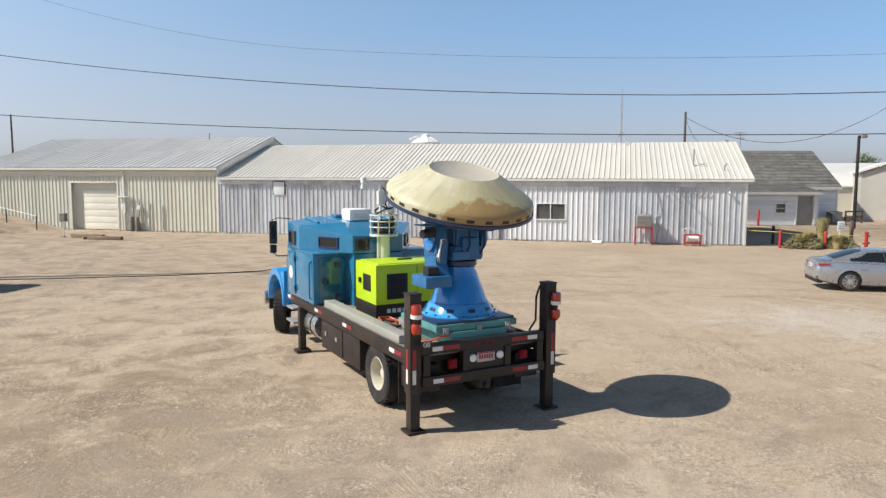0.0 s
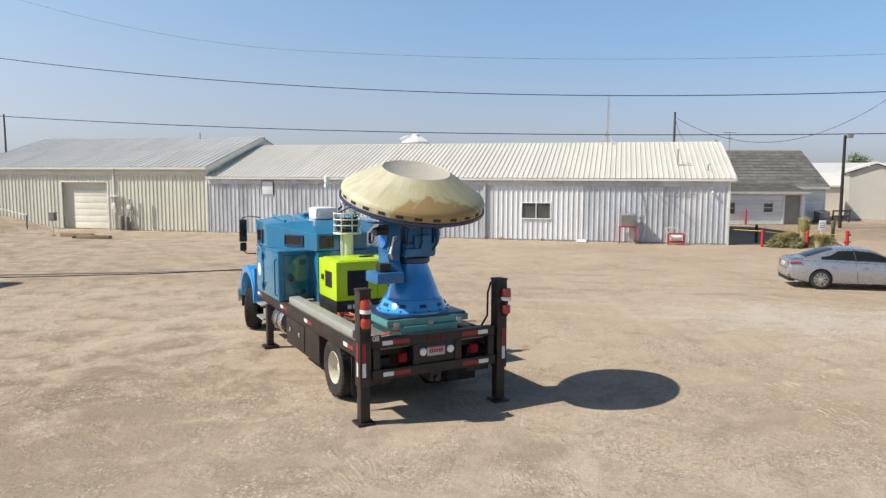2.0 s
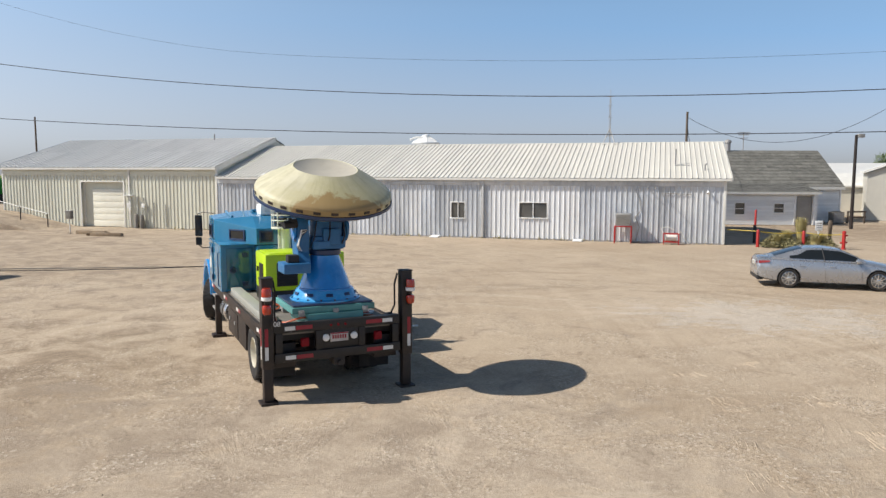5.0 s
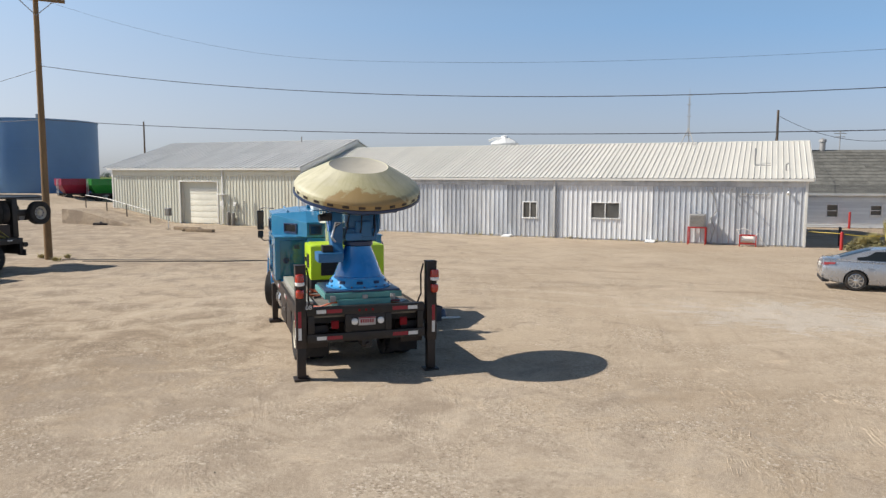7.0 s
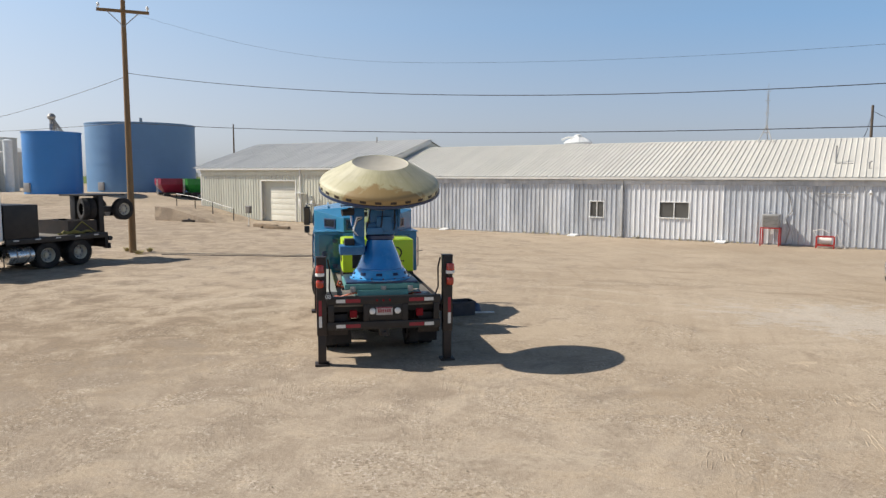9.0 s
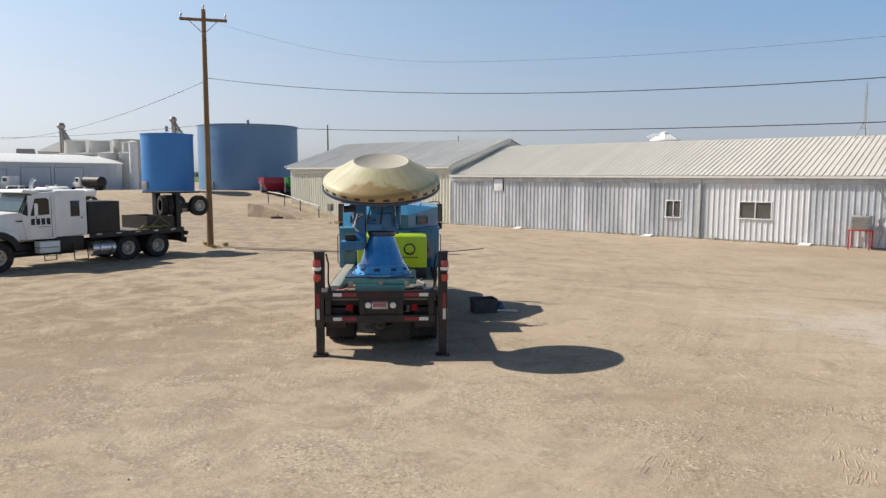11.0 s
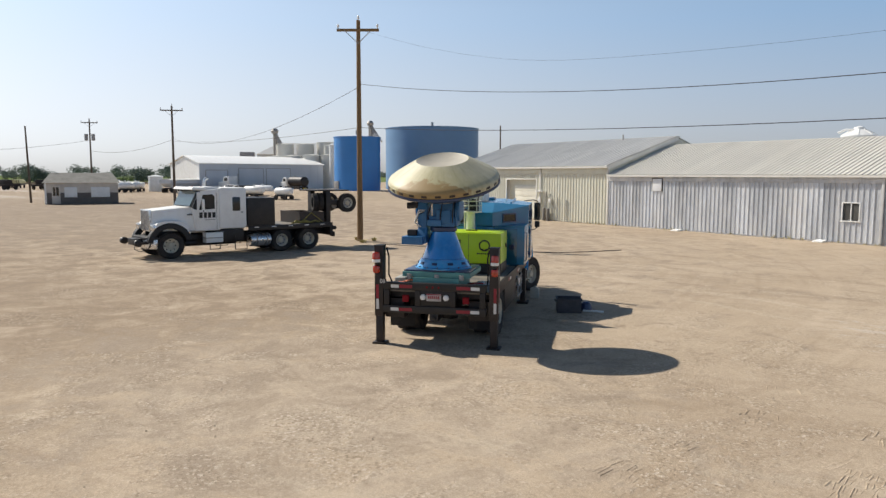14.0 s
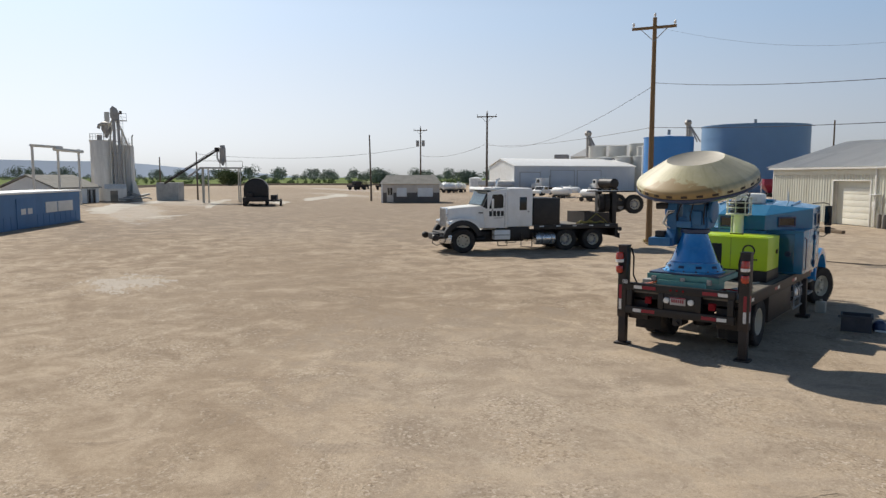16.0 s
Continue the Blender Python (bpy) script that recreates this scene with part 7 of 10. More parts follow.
def radar_truck():
    t = thing("radar_truck", TRUCK, "blue flatbed radar truck standing on dark steel outrigger legs", "truck")
    # frame and deck
    fr = B()
    for x in (-0.43, 0.35):
        fr.box(x, x + 0.08, 0.1, 9.2, 0.72, 1.0, 0.008)
    for y in (0.4, 1.5, 2.6, 3.7, 4.8, 5.9, 7.4, 9.0):
        fr.box(-0.35, 0.35, y, y + 0.08, 0.76, 0.96)
    part("chassis", fr, M_BLACK, t, "dusty black chassis rails")
    part("deck", B().box(-1.17, 1.17, 0.12, 4.72, 1.14, 1.20, 0.006), M_DECK, t, "worn steel deck")
    for i in range(9):
        part("cross_member", B().box(-1.15, 1.15, 0.3 + i * 0.55, 0.38 + i * 0.55, 1.0, 1.138), M_BLACK, t)
    for s in (-1, 1):
        rail = part("side_rail", B().box(min(s * 1.18, s * 1.24), max(s * 1.18, s * 1.24), 0.12, 6.62, 0.98, 1.22, 0.012), M_BROWN, t, "dark steel side rail")
        for y in (0.55, 2.75, 4.45, 6.45):
            for k, m in ((0, M_TAPE_R), (1, M_TAPE_W)):
                part("reflector", B().box(min(s * 1.241, s * 1.245), max(s * 1.241, s * 1.245), y - 0.02 + k * 0.26, y + 0.22 + k * 0.22, 1.07, 1.14), m, rail)
    part("deck_beam", B().box(-1.13, -0.90, 0.85, 4.6, 1.204, 1.34, 0.015), M_BEAM, t, "grey steel beam along the deck edge")
    # rear frame: two beams, end posts, centre plate
    rf = part("rear_frame", B().box(-1.14, 1.14, -0.02, 0.12, 1.20, 1.36, 0.012), M_BLACK, t, "black steel rear frame")
    part("lower_beam", B().box(-1.14, 1.14, -0.05, 0.09, 0.70, 0.86, 0.012), M_BLACK, rf)
    for x in (-1.12, -0.42, 0.36, 1.0):
        part("upright", B().box(x, x + 0.12, -0.03, 0.1, 0.86, 1.20, 0.01), M_BLACK, rf)
    part("centre_plate", B().box(-0.30, 0.36, -0.01, 0.02, 0.86, 1.20, 0.004), M_BLACK, rf)
    part("back_panel", B().box(-0.40, 0.46, 0.1, 0.13, 0.86, 1.20), M_BLACK, rf)
    for z, y in ((1.28, -0.0245), (0.78, -0.0545)):
        for a, c, m in ((-0.96, -0.78, M_TAPE_W), (-0.77, -0.48, M_TAPE_R), (0.50, 0.80, M_TAPE_R), (0.81, 1.0, M_TAPE_W)):
            part("reflector", B().box(a, c, y, y + 0.004, z - 0.035, z + 0.035), m, rf)
    for x in (-0.62, 0.71):
        part("tail_light", B().box(x - 0.07, x + 0.07, -0.07, 0.0, 0.95, 1.10, 0.015).cyl((x, -0.07, 1.05), (x, -0.09, 1.05), 0.05, 0.05, 14), M_LENS, rf, "red square tail light")
    for x in (-0.15, -0.02, 0.11):
        part("marker_light", B().cyl((x, -0.02, 1.28), (x, -0.045, 1.28), 0.022, 0.022, 10), M_LENS, rf)
    pl = part("licence_plate", B().box(-0.165, 0.165, -0.03, -0.02, 0.98, 1.14, 0.006), M_PLATE, rf, "white plate with unreadable dark marks")
    for k in range(6):
        part("plate_mark", B().box(-0.13 + k * 0.045, -0.10 + k * 0.045, -0.034, -0.03, 1.03, 1.10), M_TAPE_R, pl)
    part("plate_band", B().box(-0.16, 0.16, -0.033, -0.03, 1.115, 1.137), M_TAPE_R, pl)
    for x in (-0.24, 0.27):
        part("reversing_lamp", B().lathe([(0.065, 0), (0.06, 0.03), (0.03, 0.045), (0, 0.05)], 18, Matrix.Translation((x, -0.012, 1.06)) @ pose(0, 0, 0, 90)), M_WHITE, rf, "round white reversing lamp")
    part("hitch", B().box(-0.1, 0.1, -0.02, 0.4, 0.55, 0.7, 0.01).cyl((0, -0.1, 0.6), (0, 0.1, 0.6), 0.05), M_BLACK, rf)
    # outrigger legs
    for s in (-1, 1):
        x = s * 1.27
        leg = part("rear_leg", B().box(x - 0.097, x + 0.097, -0.11, 0.11, 0.6, 2.14, 0.012), M_BROWN, t, "dark rusty steel outrigger leg")
        leg.matrix_basis = Matrix.Translation((0.03, 0.10, 0))
        part("inner_leg", B().box(x - 0.08, x + 0.08, -0.085, 0.085, 0.03, 0.62, 0.008), M_BROWN, leg)
        part("foot_plate", B().box(x - 0.145, x + 0.145, -0.15, 0.15, -0.02, 0.02, 0.006), M_BROWN, leg)
        part("top_cap", B().box(x - 0.106, x + 0.106, -0.12, 0.12, 2.14, 2.165, 0.006), M_BROWN, leg)
        xl = x + s * 0.03
        q = Matrix.Translation((xl, -0.185, 0))
        lamp = part("beacon", B().lathe([(0, 1.80), (0.08, 1.80), (0.088, 1.81), (0.088, 1.86), (0.08, 1.865), (0, 1.865)], 18, q), M_WHITE, leg, "stacked orange lamp with white band")
        part("lens", B().lathe([(0.085, 1.866), (0.082, 1.97), (0.07, 2.01), (0, 2.02)], 18, q), M_ORANGE, lamp)
        part("lens", B().lathe([(0.0, 1.57), (0.06, 1.57), (0.075, 1.60), (0.077, 1.69), (0.065, 1.72), (0, 1.725)], 18, q), M_ORANGE, lamp)
        part("lamp_bracket", B().box(xl - 0.03, xl + 0.03, -0.2, -0.1, 1.53, 1.568, 0.004), M_BROWN, leg)
        part("lamp_bracket", B().box(xl - 0.03, xl + 0.03, -0.2, -0.1, 1.73, 1.795, 0.004), M_BROWN, leg)
        for k, (z0, z1, m) in enumerate(((0.99, 1.30, M_TAPE_R), (0.76, 0.985, M_TAPE_W))):
            part("leg_reflector", B().box(x - 0.03 + s * 0.03, x + 0.03 + s * 0.03, -0.116, -0.111, z0, z1), m, leg)
            part("leg_reflector", B().box(*sorted((x + s * 0.098, x + s * 0.102)), -0.03, 0.03, z0, z1), m, leg)
        # hydraulic hose on the inner side
        part("hydraulic_hose", B().tube([(x - s * 0.13, 0.06, 2.1), (x - s * 0.17, 0.1, 1.9), (x - s * 0.16, 0.12, 1.5), (x - s * 0.2, 0.25, 1.3)], 0.018), M_RUBBER, leg)
        fl = part("front_leg", B().box(s * 1.25 - 0.07, s * 1.25 + 0.07, 5.72, 5.88, 0.05, 1.0, 0.01), M_BROWN, t, "short dark front outrigger leg")
        part("foot_plate", B().box(s * 1.25 - 0.16, s * 1.25 + 0.16, 5.65, 5.95, -0.02, 0.05, 0.008), M_BROWN, fl)
    part("number_plate", B().box(-1.20, -1.03, -0.127, -0.118, 1.33, 1.45, 0.002), M_BLACK, t)
    letters("08", 0.12, pose(-1.115, -0.1285, 1.39, 90), t, M_TAPE_W, "leg_number")
    # wheels
    for s in (-1, 1):
        wheel(t, s * 1.08, 1.62, 0.52, 0.28, s, deep=True)
        wheel(t, s * 0.76, 1.62, 0.52, 0.28, s)
        wheel(t, s * 1.04 + (0.1 if s > 0 else 0), 8.15, 0.53, 0.32, s, steer=-24)
        part("mud_flap", B().box(*sorted((s * 0.62, s * 1.2)), 0.72, 0.735, 0.25, 1.0, 0.003), M_RUBBER, t)
        part("rear_locker", B().box(*sorted((s * 0.72, s * 1.16)), 0.2, 0.70, 0.55, 0.975, 0.015), M_BROWN, t, "dark steel locker behind the wheels")
        part("axle_spring", B().tube([(s * 0.48, 0.9, 0.85), (s * 0.48, 1.62, 0.66), (s * 0.48, 2.4, 0.85)], 0.045), M_BLACK, t)
    part("axle", B().cyl((-0.95, 1.62, 0.52), (0.95, 1.62, 0.52), 0.08).lathe([(0, -0.25), (0.2, -0.2), (0.24, 0), (0.2, 0.2), (0, 0.25)], 16, Matrix.Translation((0, 1.62, 0.52))), M_BLACK, t)
    part("axle", B().cyl((-0.95, 8.15, 0.53), (0.95, 8.15, 0.53), 0.06), M_BLACK, t)
    # side lockers, tank, steps
    tb = part("side_locker", B().box(-1.19, -0.62, 2.45, 4.62, 0.36, 0.965, 0.015), M_BROWN, t, "dark brown side locker")
    for y0, y1 in ((3.35, 4.56),):
        d = part("locker_door", B().box(-1.205, -1.191, y0, y1, 0.40, 0.93, 0.005), M_BROWN, tb)
        part("latch", B().box(-1.225, -1.206, y0 + 0.25, y0 + 0.33, 0.66, 0.74, 0.006), M_STEEL, tb)
        part("latch", B().box(-1.225, -1.206, y1 - 0.33, y1 - 0.25, 0.66, 0.74, 0.006), M_STEEL, tb)
    part("side_locker", B().box(0.62, 1.19, 2.45, 4.62, 0.36, 0.965, 0.015), M_BROWN, t, "dark brown side locker")
    for s in (-1, 1):
        ft = part("fuel_tank", B().lathe([(0, 0), (0.27, 0.0), (0.30, 0.03), (0.30, 0.95), (0.27, 0.98), (0, 0.98)], 28, Matrix.Translation((s * 0.93, 6.02, 0.68)) @ pose(0, 0, 0, 90)), M_ALU, t, "silver cylindrical fuel tank")
        for y in (5.3, 5.8):
            part("strap", B().lathe([(0.302, 0), (0.309, 0), (0.309, 0.05), (0.302, 0.05)], 28, Matrix.Translation((s * 0.93, y, 0.68)) @ pose(0, 0, 0, 90)), M_BLACK, ft)
        part("cab_step", B().box(*sorted((s * 0.75, s * 1.2)), 6.65, 7.25, 0.45, 0.5, 0.008).box(*sorted((s * 0.75, s * 1.2)), 6.7, 7.2, 0.78, 0.82, 0.008).box(*sorted((s * 0.78, s * 0.82)), 6.7, 7.2, 0.4, 1.1), M_STEEL, t)
    # right side: open ladder rack
    lr = part("side_ladder", B().tube([(1.22, 4.8, 0.35), (1.22, 6.2, 0.35)], 0.02), M_STEEL, t, "steel side steps")
    for z in (0.6, 0.85):
        part("rung", B().tube([(1.22, 4.8, z), (1.22, 6.2, z)], 0.02), M_STEEL, lr)
    for y in (4.8, 5.5, 6.2):
        part("stile", B().tube([(1.22, y, 0.33), (1.22, y, 0.98)], 0.02), M_STEEL, lr)
    # body: lower house, upper house with cut corners, roof
    low = part("lower_body", B().box(-1.31, 1.39, 4.75, 6.6, 1.225, 2.28, 0.02), M_BLUE, t, "blue box body behind the cab")
    part("rear_bulkhead", B().box(-0.55, 0.57, 4.37, 4.745, 1.205, 2.30, 0.015), M_BLUE, t)
    part("ledge", B().box(-1.33, 1.41, 4.70, 6.62, 2.28, 2.312, 0.008), M_BLUE, low)
    for s in (-1, 1):
        ox = 0.04
        d = part("rear_locker_door", B().box(*sorted((s * 0.60, s * 1.19)), 4.715, 4.748, 1.27, 2.22, 0.012), M_DOORBLUE, low, "glossy blue locker door with latches, dark teal reflection in its colour")
        part("door_ring", B().lathe([(0.075, 0), (0.075, 0.02), (0.05, 0.025), (0.045, 0.004), (0, 0.004)], 20, Matrix.Translation((s * 1.05, 4.716, 1.72)) @ pose(0, 0, 0, 90)), M_NAVY, low)
        for z in (1.40, 2.06):
            part("latch", B().box(*sorted((s * 0.72, s * 0.84)), 4.68, 4.716, z - 0.05, z + 0.05, 0.01), M_NAVY, low)
        sd = part("side_door", B().box(*sorted((ox + s * 1.352, ox + s * 1.37)), 6.02, 6.56, 1.28, 2.22, 0.008), M_BLUE, low, "blue side door with decal")
        part("decal", B().lathe([(0.15, 0), (0.15, 0.004), (0, 0.004)], 28, Matrix.Translation((ox + s * 1.371, 6.3, 1.75)) @ pose(0, 0, 0, 0, 90 * s)), M_TAPE_W, sd, "round white decal")
        for z in (1.42, 2.08):
            part("hinge", B().cyl((ox + s * 1.37, 6.0, z - 0.06), (ox + s * 1.37, 6.0, z + 0.06), 0.025, 0.025, 10), M_NAVY, sd)
        part("grab_rail", B().tube([(ox + s * 1.34, 4.86, 1.32), (ox + s * 1.40, 4.86, 1.36), (ox + s * 1.40, 4.86, 2.1), (ox + s * 1.34, 4.86, 2.14)], 0.014), M_NAVY, low)
    zt = lambda y: 2.68 + (y - 4.36) * 0.11
    foot = [(-0.57, 4.36), (0.57, 4.36), (1.39, 5.72), (1.39, 6.62), (-1.30, 6.62), (-1.30, 5.72)]
    tops = [2.68, 2.68, 2.83, 2.88, 2.88, 2.83]
    ridge = [(-0.50, 5.15, 2.92), (0.50, 5.15, 2.92), (0.62, 6.4, 3.0), (-0.62, 6.4, 3.0)]
    vv = [(x, y, 2.312) for x, y in foot] + [(x, y, z) for (x, y), z in zip(foot, tops)] + ridge
    ff = [(0, 1, 7, 6), (1, 2, 8, 7), (2, 3, 9, 8), (3, 4, 10, 9), (4, 5, 11, 10), (5, 0, 6, 11), (5, 4, 3, 2, 1, 0),
          (6, 7, 13, 12), (7, 8, 13), (8, 14, 13), (8, 9, 14), (9, 10, 15, 14), (10, 11, 15), (11, 12, 15), (11, 6, 12), (12, 13, 14, 15)]
    up = part("upper_body", B().hull(vv, ff), M_BLUE, t, "faceted blue upper body with cut corners", smooth=False, bev=0.012)
    # windows in the cut corners and in the rear face
    def pane_on(p, q, f0, f1, z0, z1):
        p, q = Vector((*p, 0)), Vector((*q, 0))
        d = (q - p)
        L, d = d.length, d.normalized()
        nrm = Vector((d.y, -d.x, 0))
        m = Matrix(((d.x, nrm.x, 0, p.x), (d.y, nrm.y, 0, p.y), (0, 0, 1, 0), (0, 0, 0, 1)))
        a, c = L * f0, L * f1
        fb = B()
        for bx in ((a - 0.035, c + 0.035, z1, z1 + 0.035), (a - 0.035, c + 0.035, z0 - 0.035, z0), (a - 0.035, a, z0, z1), (c, c + 0.035, z0, z1)):
            fb.box(bx[0], bx[1], 0.002, 0.03, bx[2], bx[3], 0.006)
        f = part("window_frame", fb, M_NAVY, up, m=m)
        part("pane", B().box(a + 0.002, c - 0.002, 0.003, 0.014, z0 + 0.002, z1 - 0.002), M_GLASS, up, m=m)
    pane_on(foot[5], foot[0], 0.40, 0.72, 2.42, 2.60)
    pane_on(foot[1], foot[2], 0.28, 0.60, 2.42, 2.60)
    pane_on(foot[0], foot[1], 0.08, 0.30, 2.40, 2.60)
    pane_on(foot[2], foot[3], 0.35, 0.8, 2.42, 2.66)
    pane_on(foot[4], foot[5], 0.2, 0.65, 2.42, 2.66)
    for s in (-1, 1):
        part("roof_rail", B().tube([(s * 0.9, 5.6, 2.9), (s * 0.9, 6.55, 2.98)], 0.03), M_BLUE, t)
    part("roof_antenna", B().cyl((-0.55, 6.2, 2.95), (-0.55, 6.2, 3.22), 0.018, 0.012, 8), M_WHITE, t)
    part("roof_antenna", B().cyl((0.7, 6.1, 2.9), (0.7, 6.1, 3.25), 0.018, 0.012, 8), M_WHITE, t)
    # rolled edge of the roof hatch
    part("roof_hatch", B().box(-0.35, 0.35, 6.0, 6.35, 2.98, 3.04, 0.02), M_BLUE, t)
    # cab front, hood and fenders
    part("cab", B().prism([(6.64, 0.95), (7.35, 0.95), (7.35, 1.9), (7.05, 2.72), (6.64, 2.80)], -1.15, 1.15, "x"), M_BLUE, t, bev=0.04)
    part("windscreen", B().prism([(7.36, 1.95), (7.375, 1.95), (7.105, 2.66), (7.09, 2.66)], -1.0, 1.0, "x"), M_GLASS, t)
    part("hood", B().hull([(-0.8, 7.37, 1.0), (0.8, 7.37, 1.0), (0.8, 7.37, 1.88), (-0.8, 7.37, 1.88), (-0.55, 9.2, 0.95), (0.55, 9.2, 0.95), (0.55, 9.2, 1.68), (-0.55, 9.2, 1.68)],
                          [(0, 1, 2, 3), (5, 4, 7, 6), (4, 0, 3, 7), (1, 5, 6, 2), (3, 2, 6, 7), (0, 4, 5, 1)]), M_FENDER, t, "bright blue hood", bev=0.06)
    for s in (-1, 1):
        fb = B()
        prof = []
        for k in range(13):
            a = radians(-8 + k * 16.3)
            prof.append((8.15 + 0.74 * math.cos(a), 0.60 + (0.72 if k not in (0, 12) else 0.7) * math.sin(a) + 0.30))
        inner = []
        for k in range(13):
            a = radians(-8 + k * 16.3)
            inner.append((8.15 + 0.66 * math.cos(a), 0.60 + 0.62 * math.sin(a) + 0.22))
        fb.prism(prof + inner[::-1], *sorted((s * 0.72, s * 1.22)), "x")
        fe = part("fender", fb, M_FENDER, t, "bright blue front fender", bev=0.015)
        part("fender_skirt", B().prism([(7.42, 0.75), (7.6, 0.75), (7.75, 1.55), (7.40, 1.62)], *sorted((s * 0.8, s * 1.2)), "x"), M_FENDER, fe, bev=0.02)
        part("splash_guard", B().box(*sorted((s * 0.8, s * 1.2)), 8.82, 8.86, 0.45, 0.9, 0.005), M_RUBBER, fe)
        part("headlamp", B().box(*sorted((s * 0.72, s * 1.05)), 9.12, 9.26, 1.05, 1.28, 0.03), M_GLASS, t)
        mi = part("mirror", B().box(*sorted((s * 1.40, s * 1.58)), 7.14, 7.24, 2.32, 2.86, 0.03), M_PLASTIC, t, "tall black door mirror")
        part("convex_mirror", B().box(*sorted((s * 1.42, s * 1.57)), 7.14, 7.23, 2.10, 2.30, 0.025), M_PLASTIC, mi)
        part("mirror_glass", B().box(*sorted((s * 1.42, s * 1.56)), 7.13, 7.141, 2.36, 2.82), M_GLASS, mi)
        part("mirror_arm", B().tube([(s * 1.14, 6.9, 2.92), (s * 1.40, 7.1, 2.94), (s * 1.50, 7.19, 2.9), (s * 1.50, 7.19, 2.84)], 0.014), M_BLACK, mi)
        part("mirror_arm", B().tube([(s * 1.14, 7.0, 2.04), (s * 1.42, 7.12, 2.03), (s * 1.5, 7.19, 2.11)], 0.014), M_BLACK, mi)
    part("bumper", B().box(-1.2, 1.2, 9.3, 9.42, 0.5, 0.85, 0.03), M_ALU, t)
    part("grille", B().box(-0.45, 0.45, 9.21, 9.25, 1.0, 1.6, 0.02), M_BLACK, t)
    # air conditioner on the roof
    ac = part("roof_air_conditioner", B().box(-0.30, 0.24, 5.25, 5.8, 2.93, 3.20, 0.07), M_WHITE, t, "white boxy air conditioner on the roof")
    part("vent_grille", B().box(-0.2, 0.14, 5.235, 5.252, 3.0, 3.11, 0.004), M_TRIM, ac)
    return t


radar_truck()


def generator():
    t = thing("generator", TRUCK @ pose(0.17, 3.41, 1.2), "lime green generator with black base on the truck deck", "generator")
    hx, hy = 0.85, 0.53
    part("base_frame", B().box(-hx, hx, -hy, hy, 0.004, 0.26, 0.02), M_BLACK, t, "black generator base")
    body = part("housing", B().box(-hx, hx, -hy, hy, 0.262, 1.04, 0.035), M_LIME, t, "lime green sheet housing")
    part("top_panel", B().box(-hx + 0.08, hx - 0.08, -hy + 0.07, hy - 0.07, 1.038, 1.055, 0.008), M_LIME, body)
    part("lifting_eye", B().box(-0.15, 0.15, -0.04, 0.04, 1.05, 1.08, 0.01), M_BLACK, body)
    g = part("air_grille", B().box(-0.62, -0.18, -hy - 0.012, -hy + 0.002, 0.36, 0.86, 0.006), M_BLACK, body, "black louvred air inlet")
    for k in range(7):
        part("louvre", B().prism([(-hy - 0.03, 0.40 + k * 0.065), (-hy - 0.012, 0.40 + k * 0.065), (-hy - 0.012, 0.44 + k * 0.065)], -0.58, -0.22, "x"), M_BLACK, g)
    part("side_grille", B().box(-hx - 0.012, -hx + 0.002, -0.28, 0.1, 0.5, 0.82, 0.006), M_BLACK, body)
    for x in (-0.85, 0.85):
        s = 1 if x > 0 else -1
        part("door_handle", B().box(*sorted((x + s * 0.001, x + s * 0.03)), 0.2, 0.3, 0.62, 0.72, 0.006), M_BLACK, body)
    # maker's mark: a plain ring and a bar
    ring = B()
    ring.lathe([(0.11, 0), (0.145, 0), (0.145, 0.004), (0.11, 0.004)], 28, Matrix.Translation((0.43, -hy - 0.001, 0.72)) @ pose(0, 0, 0, 90))
    part("ring_mark", ring, M_BLACK, body, "black ring mark")
    part("mark_foot", B().box(0.36, 0.41, -hy - 0.005, -hy - 0.001, 0.585, 0.64).box(0.45, 0.50, -hy - 0.005, -hy - 0.001, 0.585, 0.64), M_BLACK, body)
    for k in range(8):
        part("mark_bar", B().box(0.24 + k * 0.05, 0.275 + k * 0.05, -hy - 0.005, -hy - 0.001, 0.50, 0.535), M_BLACK, body)
    part("panel_seam", B().box(0.02, 0.028, -hy - 0.002, -hy + 0.001, 0.30, 1.0), M_BLACK, body)
    # pale lettering bars on the base
    for k in range(5):
        part("label_bar", B().box(-0.62 + k * 0.11, -0.54 + k * 0.11, -hy - 0.004, -hy - 0.0005, 0.10, 0.18), M_TAPE_W, t)


generator()


